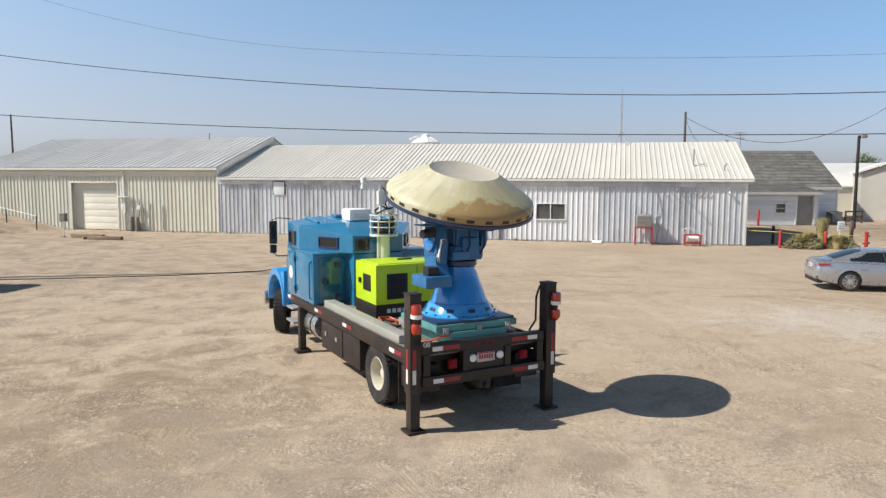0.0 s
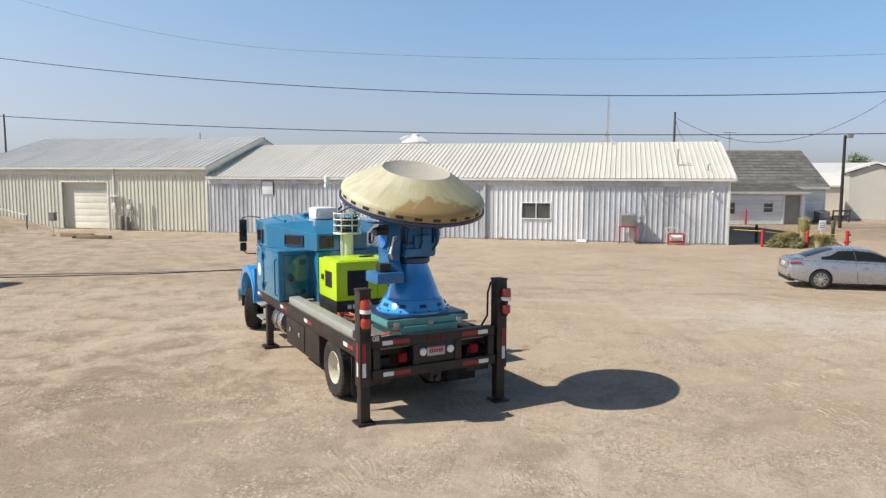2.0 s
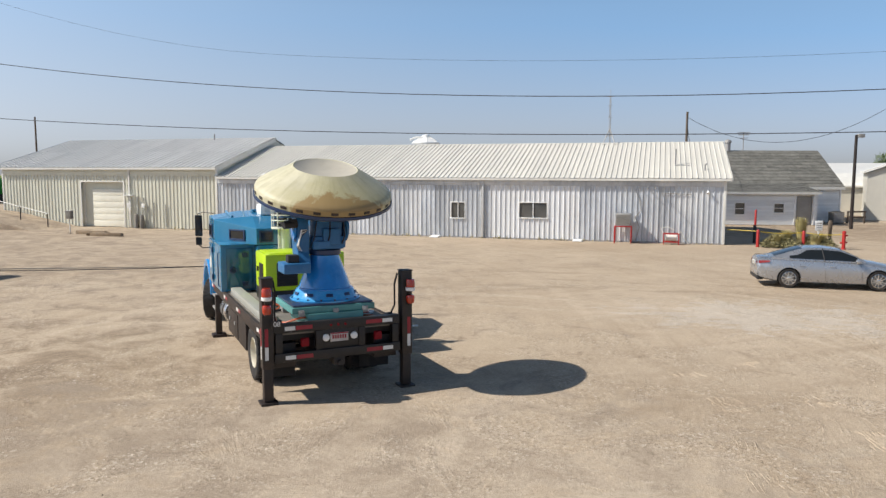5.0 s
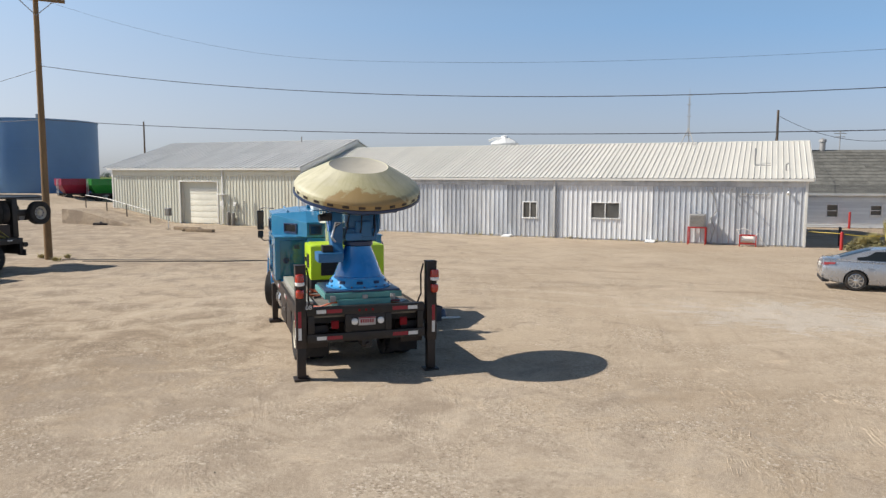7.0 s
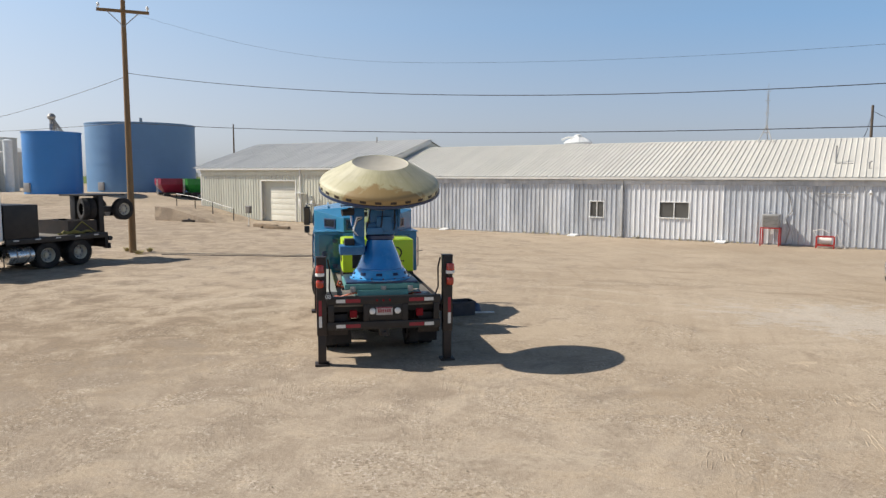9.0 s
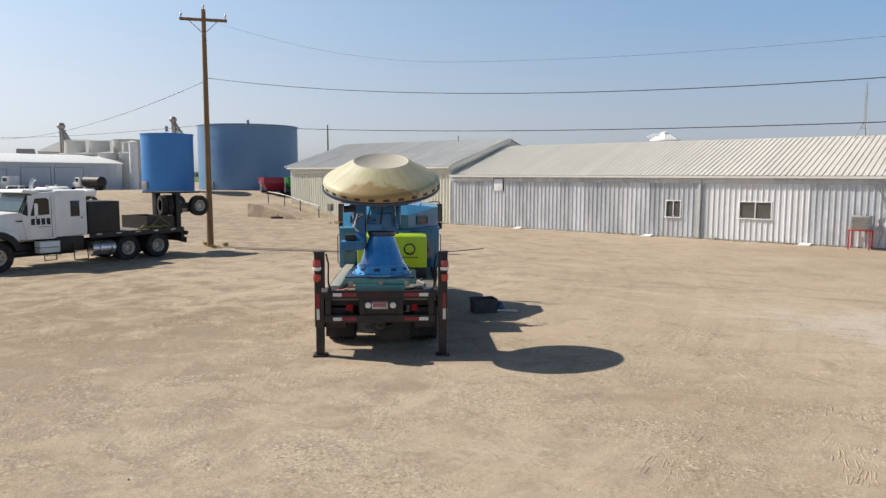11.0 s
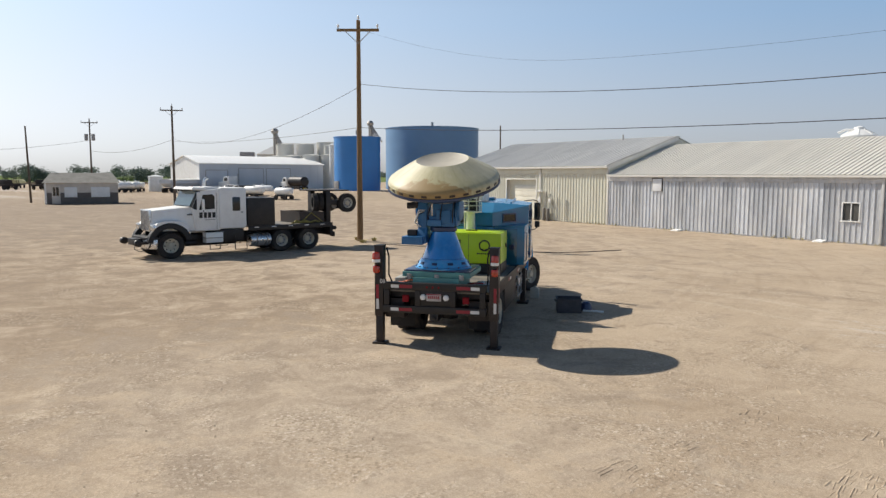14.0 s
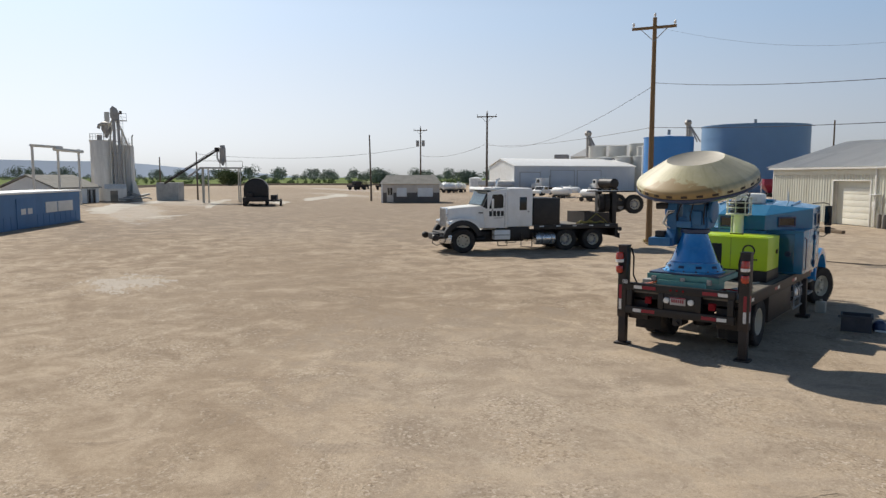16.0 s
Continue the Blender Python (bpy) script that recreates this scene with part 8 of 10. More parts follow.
def mast_reel():
    t = thing("cable_mast", TRUCK @ pose(0.01, 4.08, 1.2), "pale round mast with a caged cable reel on top", "mast")
    part("post", B().cyl((0, 0, 0.0), (0, 0, 1.53), 0.135, 0.12, 24), M_MAST, t)
    part("cable_guide", B().tube([(-0.15, -0.04, 0.2), (-0.15, -0.04, 1.5)], 0.02), M_MAST, t)
    cage = B()
    for z in (1.52, 1.68, 1.80, 1.93):
        pts = [(0.29 * math.cos(a), 0.29 * math.sin(a), z) for a in [2 * math.pi * i / 24 for i in range(25)]]
        cage.tube(pts, 0.014, 6)
    for i in range(8):
        a = 2 * math.pi * i / 8
        cage.tube([(0.29 * math.cos(a), 0.29 * math.sin(a), 1.5), (0.29 * math.cos(a), 0.29 * math.sin(a), 1.93)], 0.014, 6)
    part("cage", cage, M_MAST, t, "pale welded cage")
    part("floor_plate", B().cyl((0, 0, 1.49), (0, 0, 1.515), 0.3, 0.3, 24), M_MAST, t)
    reel = B()
    reel.tube([((0.2 + 0.015 * (k // 20 % 2)) * math.cos(math.pi * k / 10), (0.2 + 0.015 * (k // 20 % 2)) * math.sin(math.pi * k / 10), 1.54 + k * 0.0025) for k in range(121)], 0.024, 6)
    part("cable_coil", reel, M_PLASTIC, t, "coiled black cable")
    part("loose_cable", B().tube([(0.2, 0, 1.86), (0.22, 0.1, 2.02), (0.05, 0.22, 2.1), (-0.14, 0.12, 2.02), (-0.2, -0.06, 1.95), (-0.05, -0.2, 2.05), (0.14, -0.14, 2.08), (0.2, 0.03, 1.98)], 0.02), M_PLASTIC, t)
    vane = part("weather_sensor", B().cyl((-0.05, 0.05, 1.5), (-0.05, 0.05, 2.60), 0.032, 0.028, 10).box(-0.46, 0.02, 0.025, 0.075, 2.545, 2.60, 0.008).box(-0.11, 0.01, 0.0, 0.1, 2.14, 2.42, 0.02), M_WHITE, t, "white weather sensor head")
    part("sensor_cup", B().lathe([(0.03, 2.55), (0.062, 2.59), (0.062, 2.70), (0, 2.73)], 12, Matrix.Translation((-0.42, 0.05, 0))).box(-0.47, -0.37, 0.0, 0.1, 2.47, 2.545, 0.01), M_WHITE, vane)
    part("sensor_cable", B().tube([(-0.02, 0.02, 2.5), (0.08, -0.02, 2.36), (0.02, -0.05, 2.15), (0.12, -0.1, 1.95), (0.03, -0.2, 1.75)], 0.014), M_PLASTIC, vane)
    part("rain_shield", B().lathe([(0.05, 2.05), (0.09, 2.07), (0.05, 2.1), (0.09, 2.12), (0.05, 2.15), (0.09, 2.17), (0.05, 2.2)], 14, Matrix.Translation((0.13, -0.08, -0.1))), M_WHITE, vane)


mast_reel()


def radar_antenna():
    t = thing("radar_antenna", TRUCK @ pose(0.01, 0.88, 1.2), "radar dish with stained cream radome on a blue cone pedestal", "radar antenna")
    part("base_box", B().box(-0.53, 0.5, -0.72, 0.55, 0.004, 0.26, 0.012), M_TEAL, t, "teal steel base box")
    bp = part("base_plate", B().box(-0.78, 0.74, -0.66, 0.66, 0.265, 0.375, 0.012), M_TEAL, t, "teal steel base plate")
    part("plate_lip", B().box(-0.75, 0.71, -0.62, 0.62, 0.377, 0.415, 0.006), M_NAVY, bp)
    for x in (-0.62, 0.0, 0.55):
        part("clamp", B().box(x - 0.05, x + 0.05, -0.70, -0.64, 0.22, 0.33, 0.01).cyl((x, -0.72, 0.28), (x, -0.64, 0.28), 0.025), M_STEEL, bp)
    cone = part("pedestal", B().lathe([(0.50, 0.60), (0.505, 0.632), (0.485, 0.645), (0.365, 0.96), (0.27, 1.20), (0.268, 1.225), (0.25, 1.235), (0, 1.235)], 56), M_CONE, t, "glossy blue cone pedestal")
    part("pedestal_skirt", B().lathe([(0.645, 0.416), (0.65, 0.44), (0.63, 0.455), (0.60, 0.468), (0.53, 0.60), (0.512, 0.618), (0.49, 0.622)], 56), M_SKIRTBLUE, cone, "bright blue flared skirt of the pedestal")
    for k in range(10):
        a = radians(k * 36 + 10)
        q = pose(0.563 * math.cos(a), 0.563 * math.sin(a), 0.54, 0, 0, math.degrees(a)) @ pose(0, 0, 0, 0, -26, 0)
        part("access_slot", B().box(-0.006, 0.014, -0.06, 0.06, -0.028, 0.028, 0.004), M_NAVY, cone, m=q)
    for k in range(16):
        a = radians(k * 22.5)
        part("bolt", B().cyl((0.622 * math.cos(a), 0.622 * math.sin(a), 0.44), (0.622 * math.cos(a), 0.622 * math.sin(a), 0.475), 0.018, 0.018, 6), M_NAVY, cone)
    # turning head: a collar, a yoke block with side arms
    head = part("turntable", B().lathe([(0.285, 1.236), (0.30, 1.25), (0.30, 1.32), (0.28, 1.335), (0, 1.335)], 36), M_NAVY, t, "dark blue turning head")
    part("yoke_block", B().box(-0.28, 0.30, -0.26, 0.28, 1.34, 1.58, 0.03).box(-0.22, 0.28, -0.20, 0.22, 1.57, 1.86, 0.03).box(-0.1, 0.22, -0.3, -0.2, 1.42, 1.72, 0.02), M_YOKE, t, "matt blue yoke block")
    right = part("yoke_arm", B().prism([(-0.2, 1.36), (0.2, 1.36), (0.24, 1.72), (0.1, 1.96), (-0.1, 1.96), (-0.24, 1.72)], 0.305, 0.345, "x"), M_YOKE, t, "blue yoke side arm", bev=0.015)
    part("bearing_cover", B().lathe([(0.0, 0.0), (0.235, 0.0), (0.26, 0.012), (0.26, 0.05), (0.235, 0.065), (0.12, 0.07), (0, 0.075)], 36, Matrix.Translation((0.345, 0, 1.72)) @ pose(0, 0, 0, 0, 90)), M_YOKE, right, "round blue bearing cover")
    left = part("yoke_arm", B().prism([(-0.16, 1.97), (0.2, 1.97), (0.26, 1.62), (0.18, 1.02), (-0.30, 0.98), (-0.32, 1.12), (-0.2, 1.3), (-0.24, 1.6)], -0.55, -0.34, "x"), M_YOKE, t, "tall blue yoke arm reaching down past the cone", bev=0.015)
    part("bearing_cover", B().lathe([(0.0, 0.0), (0.17, 0.0), (0.19, 0.02), (0.19, 0.05), (0.1, 0.07), (0, 0.07)], 30, Matrix.Translation((-0.55, -0.02, 1.70)) @ pose(0, 0, 0, 0, -90)), M_CONE, left)
    part("drive_motor", B().cyl((-0.56, -0.14, 1.82), (-0.80, -0.2, 1.80), 0.075, 0.07, 18).box(-0.68, -0.555, -0.22, -0.04, 1.74, 1.9, 0.02), M_PLASTIC, t, "black drive motor")
    part("motor_guard", B().box(-0.82, -0.56, -0.24, 0.06, 1.93, 1.95, 0.004), M_YOKE, t)
    part("gear_box", B().box(-0.30, 0.02, -0.34, -0.24, 1.36, 1.5, 0.02), M_YOKE, t)
    for zz in (1.10, 1.45):
        part("stiffener", B().box(-0.565, -0.551, -0.2, 0.16, zz, zz + 0.03), M_YOKE, left)
    part("counter_weight", B().box(-0.86, -0.38, -0.46, 0.06, 0.95, 1.13, 0.02), M_YOKE, t, "blue counterweight block")
    part("cable_box", B().box(-0.76, -0.56, -0.34, -0.14, 1.135, 1.27, 0.015), M_PLASTIC, t, "black junction box")
    for k in range(4):
        part("cable_loop", B().tube([(-0.5 + 0.02 * k, -0.12, 1.28), (-0.58, -0.3 - 0.02 * k, 1.44), (-0.5, -0.3, 1.62 + 0.03 * k), (-0.36, -0.18, 1.7)], 0.016), M_WHITE if k % 2 else M_PLASTIC, t)
    for k in range(3):
        part("cable_loop", B().tube([(-0.3 + 0.28 * k, -0.24, 1.42), (-0.28 + 0.28 * k, -0.36, 1.6), (-0.22 + 0.25 * k, -0.28, 1.86)], 0.014), M_PLASTIC, t)
    # the dish, tipped towards the truck's tail
    tip = Matrix.Translation((0.0, -0.03, 2.43)) @ pose(0, 0, 0, 17.0)
    rad = part("radome", B().lathe([(0.565, 0.408), (0.58, 0.418), (0.605, 0.405), (0.80, 0.295), (1.0, 0.18), (1.15, 0.092), (1.21, 0.05), (1.232, 0.02), (1.236, 0.0)], 12 * 6), M_RADOME, t, "stained cream radome fabric", m=tip)
    part("radome_top", B().lathe([(0.565, 0.408), (0.5, 0.375), (0.3, 0.315), (0.15, 0.295), (0, 0.29)], 72), M_RADOME_TOP, rad, "pale flat radome top")
    band = part("rim_band", B().lathe([(1.236, 0.0), (1.243, -0.004), (1.24, -0.095), (1.235, -0.10)], 72), M_RADOME, t, "cream rim band", m=tip)
    for k in range(26):
        a = radians(k * 360 / 26)
        part("rim_plate", B().box(-0.003, 0.007, -0.062, 0.062, -0.025, 0.025, 0.004), M_BROWN, band, m=pose(1.2405 * math.cos(a), 1.2405 * math.sin(a), -0.05, 0, 0, math.degrees(a)))
    dish = part("reflector_dish", B().lathe([(1.235, -0.101), (1.258, -0.105), (1.262, -0.15), (1.225, -0.165), (1.15, -0.205), (0.9, -0.30), (0.6, -0.385), (0.35, -0.41), (0, -0.42)], 72), M_NAVY, t, "dark blue dish back", m=tip)
    for k in range(12):
        a = radians(k * 30)
        part("back_rib", B().prism([(0.35, -0.42), (0.6, -0.42), (1.15, -0.22), (1.15, -0.19), (0.6, -0.37), (0.35, -0.40)], -0.012, 0.012, "y"), M_NAVY, dish, m=pose(0, 0, 0, 0, 0, math.degrees(a)))
    part("hub", B().lathe([(0.32, -0.52), (0.36, -0.50), (0.36, -0.41), (0, -0.41)], 32).cyl((0, 0, -0.62), (0, 0, -0.5), 0.22, 0.3, 24), M_STEEL, t, "steel dish hub", m=tip)


radar_antenna()

# ---- white conventional truck ----
HAULER = pose(-18.845, 22.38, 0, 0, 0, 171.5) @ Matrix.Diagonal((1, 1.05, 1, 1))


def white_hauler():
    t = thing("white_truck", HAULER, "white sleeper-cab flatbed truck with a raised rear axle", "truck")
    ch = B()
    for x in (-0.43, 0.35):
        ch.box(x, x + 0.08, -1.3, 6.98, 0.68, 0.96, 0.008)
    part("chassis", ch, M_BLACK, t)
    hood = [(-0.70, 7.06, 1.2), (0.70, 7.06, 1.2), (0.70, 7.02, 2.12), (-0.70, 7.02, 2.12), (-1.06, 5.3, 1.15), (1.06, 5.3, 1.15), (1.02, 5.3, 2.27), (-1.02, 5.3, 2.27)]
    part("hood", B().hull(hood, [(0, 1, 2, 3), (5, 4, 7, 6), (4, 0, 3, 7), (1, 5, 6, 2), (3, 2, 6, 7), (0, 4, 5, 1)]), M_WHITE, t, "white sloping hood", bev=0.07)
    g = part("grille", B().box(-0.60, 0.60, 7.03, 7.11, 1.18, 2.14, 0.03), M_ALU, t, "bright radiator grille")
    for k in range(9):
        part("grille_bar", B().box(-0.50 + k * 0.12, -0.46 + k * 0.12, 7.11, 7.125, 1.24, 2.08), M_STEEL, g)
    cab = [(4.24, 1.15), (5.34, 1.15), (5.50, 2.2), (5.14, 2.98), (4.24, 3.05)]
    part("cab", B().prism(cab, -1.12, 1.12, "x"), M_WHITE, t, "white day cab", bev=0.06)
    part("windscreen", B().prism([(5.505, 2.29), (5.545, 2.29), (5.245, 2.93), (5.205, 2.93)], -0.98, 0.98, "x"), M_SCREEN, t, "sloping windscreen")
    part("screen_seal", B().prism([(5.49, 2.23), (5.53, 2.23), (5.20, 2.97), (5.16, 2.97)], -1.08, 1.08, "x"), M_PLASTIC, t, "black windscreen seal")
    part("visor", B().prism([(4.84, 3.06), (5.42, 3.14), (5.50, 3.02), (5.32, 2.99), (4.84, 3.0)], -1.16, 1.16, "x"), M_WHITE, t, "white sun visor", bev=0.02)
    part("sleeper", B().box(-1.2, 1.2, 3.04, 4.32, 1.2, 3.10, 0.13), M_WHITE, t, "white sleeper box")
    part("roof_fairing", B().box(-0.95, 0.95, 4.2, 4.9, 3.04, 3.13, 0.04), M_WHITE, t)
    for s in (-1, 1):
        d = part("cab_door", B().box(*sorted((s * 1.122, s * 1.14)), 4.40, 5.28, 1.2, 2.9, 0.008), M_WHITE, t)
        part("door_window", B().prism([(4.50, 2.14), (5.20, 2.10), (5.02, 2.78), (4.60, 2.80), (4.50, 2.70)], *sorted((s * 1.141, s * 1.146)), "x"), M_CARGLASS, d)
        part("door_seam", B().box(*sorted((s * 1.141, s * 1.145)), 4.415, 4.43, 1.22, 2.88), M_PLASTIC, d)
        part("handle", B().box(*sorted((s * 1.142, s * 1.17)), 4.5, 4.62, 1.92, 1.96, 0.008), M_BLACK, d)
        part("sleeper_window", B().box(*sorted((s * 1.201, s * 1.207)), 3.36, 3.72, 2.02, 2.66, 0.003), M_CARGLASS, t)
        part("sleeper_door_handle", B().cyl((s * 1.2, 3.28, 1.95), (s * 1.22, 3.28, 1.95), 0.04), M_STEEL, t)
        part("window_frame", B().prism([(5.29, 2.10), (5.50, 2.20), (5.15, 2.97), (5.08, 2.86)], *sorted((s * 1.121, s * 1.127)), "x"), M_PLASTIC, t)
        # door mark as plain bars
        for k in range(4):
            part("mark_bar", B().box(*sorted((s * 1.142, s * 1.147)), 4.48 + k * 0.19, 4.62 + k * 0.19, 1.74, 1.99), M_PLASTIC, d, "black block mark")
        part("mark_line", B().box(*sorted((s * 1.142, s * 1.146)), 4.5, 4.95, 1.64, 1.67), M_STEEL, d)
        part("model_bar", B().box(*sorted((s * 0.98, s * 1.05)), 5.46, 5.66, 1.88, 1.93), M_PLASTIC, t)
        wheel(t, s * 1.05, 6.45, 0.57, 0.38, s)
        for y in (-0.06, 1.34):
            wheel(t, s * 1.06, y, 0.53, 0.3, s, deep=True, dish_shade_m=M_STEEL)
            wheel(t, s * 0.75, y, 0.52, 0.28, s)
        arch = [(6.45 + 0.80 * math.cos(radians(k)), 0.66 + 0.80 * math.sin(radians(k))) for k in range(54, 165, 10)]
        part("fender", B().prism([(7.04, 1.30), (7.06, 1.46), (6.95, 1.58), (6.7, 1.66), (6.3, 1.66), (5.9, 1.60), (5.66, 1.40), (5.62, 1.0)] + arch[::-1], *sorted((s * 0.58, s * 1.14)), "x"), M_WHITE, t, "white front fender", bev=0.03)
        # black ring: fender liner plus the wheel arch's shadow as a solid
        flare = [(6.45 + 0.93 * math.cos(radians(k)), 0.62 + 0.95 * math.sin(radians(k))) for k in range(8, 178, 10)]
        core = [(6.45 + 0.70 * math.cos(radians(k)), 0.60 + 0.72 * math.sin(radians(k))) for k in range(8, 178, 10)]
        part("fender_flare", B().prism(flare + core[::-1], *sorted((s * 0.86, s * 1.165)), "x"), M_PLASTIC, t, "black fender liner with the wheel arch shadow built in", bev=0.02)
        part("headlamp", B().box(*sorted((s * 0.74, s * 1.15)), 6.98, 7.16, 1.24, 1.50, 0.05), M_ALU, t, "chrome head lamp")
        st = part("step_box", B().box(*sorted((s * 0.7, s * 1.16)), 4.16, 4.92, 0.60, 1.06, 0.02), M_WHITE, t, "white step and battery box")
        part("tread", B().box(*sorted((s * 0.72, s * 1.19)), 4.14, 4.94, 0.80, 0.84, 0.005), M_STEEL, st)
        part("step_hanger", B().tube([(s * 1.1, 4.3, 0.9), (s * 1.12, 4.3, 0.3), (s * 1.12, 4.75, 0.3), (s * 1.1, 4.75, 0.6)], 0.025), M_BLACK, t)
        part("step_hanger", B().tube([(s * 1.1, 3.05, 0.9), (s * 1.12, 3.05, 0.22), (s * 1.12, 3.6, 0.22), (s * 1.1, 3.6, 0.9)], 0.025), M_BLACK, t)
        ft = part("fuel_tank", B().lathe([(0, 0), (0.28, 0), (0.31, 0.03), (0.31, 0.95), (0.28, 0.98), (0, 0.98)], 28, Matrix.Translation((s * 0.9, 2.85, 0.60)) @ pose(0, 0, 0, 90)), M_ALU, t, "silver cylindrical fuel tank")
        for y in (2.1, 2.6):
            part("strap", B().lathe([(0.312, 0), (0.319, 0), (0.319, 0.05), (0.312, 0.05)], 28, Matrix.Translation((s * 0.9, y, 0.60)) @ pose(0, 0, 0, 90)), M_STEEL, ft)
        mi = part("mirror", B().box(*sorted((s * 1.36, s * 1.52)), 5.08, 5.16, 2.1, 2.6, 0.025), M_WHITE, t, "white door mirror")
        part("mirror_arm", B().tube([(s * 1.12, 5.02, 2.62), (s * 1.44, 5.12, 2.62), (s * 1.44, 5.12, 2.05), (s * 1.12, 5.02, 2.0)], 0.014), M_BLACK, mi)
        part("side_rail", B().box(*sorted((s * 1.17, s * 1.23)), -1.25, 3.0, 1.06, 1.28, 0.01), M_BLACK, t)
        for k in range(5):
            part("rail_reflector", B().box(*sorted((s * 1.231, s * 1.235)), -0.9 + k * 0.85, -0.68 + k * 0.85, 1.19, 1.24), M_TAPE_W, t)
        part("cab_marker", B().cyl((s * 0.5, 4.86, 3.05), (s * 0.5, 4.86, 3.15), 0.05, 0.03, 8), M_ORANGE, t)
    part("stack", B().cyl((0.95, 4.15, 1.0), (0.95, 4.15, 3.3), 0.07, 0.07, 12).tube([(0.95, 4.15, 3.3), (0.95, 4.1, 3.46), (0.95, 3.98, 3.52)], 0.07, 10), M_ALU, t, "chrome exhaust stack")
    part("bumper", B().prism([(-1.2, 7.10), (-1.08, 7.28), (-0.8, 7.36), (0.8, 7.36), (1.08, 7.28), (1.2, 7.10), (1.2, 6.98), (-1.2, 6.98)], 0.46, 0.86, "z"), M_ALU, t, "bright steel front bumper", bev=0.03)
    part("bumper_top", B().prism([(-1.24, 7.12), (-1.1, 7.32), (-0.8, 7.42), (0.8, 7.42), (1.1, 7.32), (1.24, 7.12), (1.24, 6.95), (-1.24, 6.95)], 0.865, 0.97, "z"), M_PLASTIC, t, "black push beam", bev=0.02)
    wn = part("winch", B().box(-0.42, 0.42, 7.37, 7.72, 0.60, 0.90, 0.04), M_BLACK, t, "black front winch")
    for x in (-0.98, 0.98):
        part("guide_roller", B().lathe([(0, -0.17), (0.10, -0.16), (0.155, -0.1), (0.13, 0), (0.155, 0.1), (0.10, 0.16), (0, 0.17)], 16, Matrix.Translation((x, 7.72, 0.74)) @ pose(0, 0, 0, 0, 90)), M_BLACK, wn, "black cable roller")
        part("roller_arm", B().box(x - 0.05, x + 0.05, 7.30, 7.66, 0.68, 0.80, 0.015), M_BLACK, wn)
    part("winch_cable", B().tube([(-0.9, 7.80, 0.66), (-0.95, 7.86, 0.5), (-1.05, 7.66, 0.38), (-1.1, 7.34, 0.5), (-1.12, 7.25, 0.72)], 0.02), M_BLACK, wn)
    part("driveline", B().box(-0.34, 0.34, 3.2, 6.9, 0.42, 0.72, 0.05).box(-0.25, 0.25, 0.2, 3.2, 0.5, 0.7, 0.04), M_BLACK, t)
    for s in (-1, 1):
        part("battery_box", B().box(*sorted((s * 0.5, s * 1.05)), 3.15, 4.25, 0.62, 1.18, 0.03), M_BLACK, t)
        part("air_tank", B().cyl((s * 0.75, 5.3, 0.62), (s * 0.75, 5.75, 0.62), 0.14, 0.14, 14), M_BLACK, t)
        part("inner_well", B().box(*sorted((s * 0.45, s * 0.57)), 5.7, 6.95, 0.75, 1.6), M_BLACK, t)
    part("deck", B().box(-1.17, 1.17, -1.25, 3.0, 1.22, 1.28, 0.006), M_DECK, t, "worn flat deck")
    part("headache_box", B().box(-1.2, 1.2, 1.68, 3.02, 1.285, 2.60, 0.02), M_BLACK, t, "tall black equipment box")
    cr = part("deck_bin", B().box(-1.0, 1.0, -1.0, -0.94, 1.285, 1.82).box(-1.0, 1.0, 0.26, 0.32, 1.285, 1.86).box(-1.0, -0.95, -0.94, 0.26, 1.285, 1.84).box(0.95, 1.0, -0.94, 0.26, 1.285, 1.84).box(-0.95, 0.95, -0.94, 0.26, 1.285, 1.6), M_BROWN, t, "rusty open bin on the deck")
    part("chain_pile", B().tube([(-1.02, 0.62, 1.33), (-0.95, 0.46, 1.42), (-1.04, 0.3, 1.36), (-1.06, 0.1, 1.44), (-1.08, -0.2, 1.34), (-1.06, -0.5, 1.40), (-1.09, -0.7, 1.33)], 0.05).tube([(-0.9, 0.7, 1.32), (-1.04, 0.4, 1.34), (-1.07, 0.0, 1.36), (-1.1, -0.3, 1.32)], 0.045), M_STRAP, cr, "faded olive straps")
    part("bin_brace", B().tube([(-1.015, 0.26, 1.32), (-1.015, -0.3, 1.80)], 0.025, 6).tube([(-1.015, -0.3, 1.80), (-1.015, -0.92, 1.32)], 0.025, 6), M_STRAP, cr)
    part("tail_frame", B().box(-1.15, 1.15, -1.42, -1.26, 0.62, 1.28, 0.02).box(-1.2, -0.8, -1.5, -1.42, 0.55, 0.8, 0.02).box(0.8, 1.2, -1.5, -1.42, 0.55, 0.8, 0.02), M_BLACK, t)
    part("tail_roller", B().cyl((-1.2, -1.5, 1.0), (1.2, -1.5, 1.0), 0.1, 0.1, 14), M_BLACK, t)
    ax = part("raised_axle", B().box(-0.95, -0.6, -1.42, -1.18, 1.28, 2.86, 0.03).box(0.6, 0.95, -1.42, -1.18, 1.28, 2.86, 0.03).box(-1.0, 1.0, -2.45, -0.72, 2.86, 2.93, 0.02), M_BLACK, t, "black frame that carries a raised axle")
    part("axle_arm", B().box(-0.7, 0.7, -2.1, -1.42, 1.95, 2.15, 0.03).box(-0.9, -0.6, -2.3, -1.42, 2.15, 2.4, 0.03).box(0.3, 0.5, -2.2, -1.42, 2.3, 2.75, 0.03), M_BLACK, ax)
    part("axle_can", B().cyl((-0.45, -1.75, 2.1), (-0.75, -1.75, 2.1), 0.14, 0.14, 14), M_STEEL, ax, "grey brake chamber")
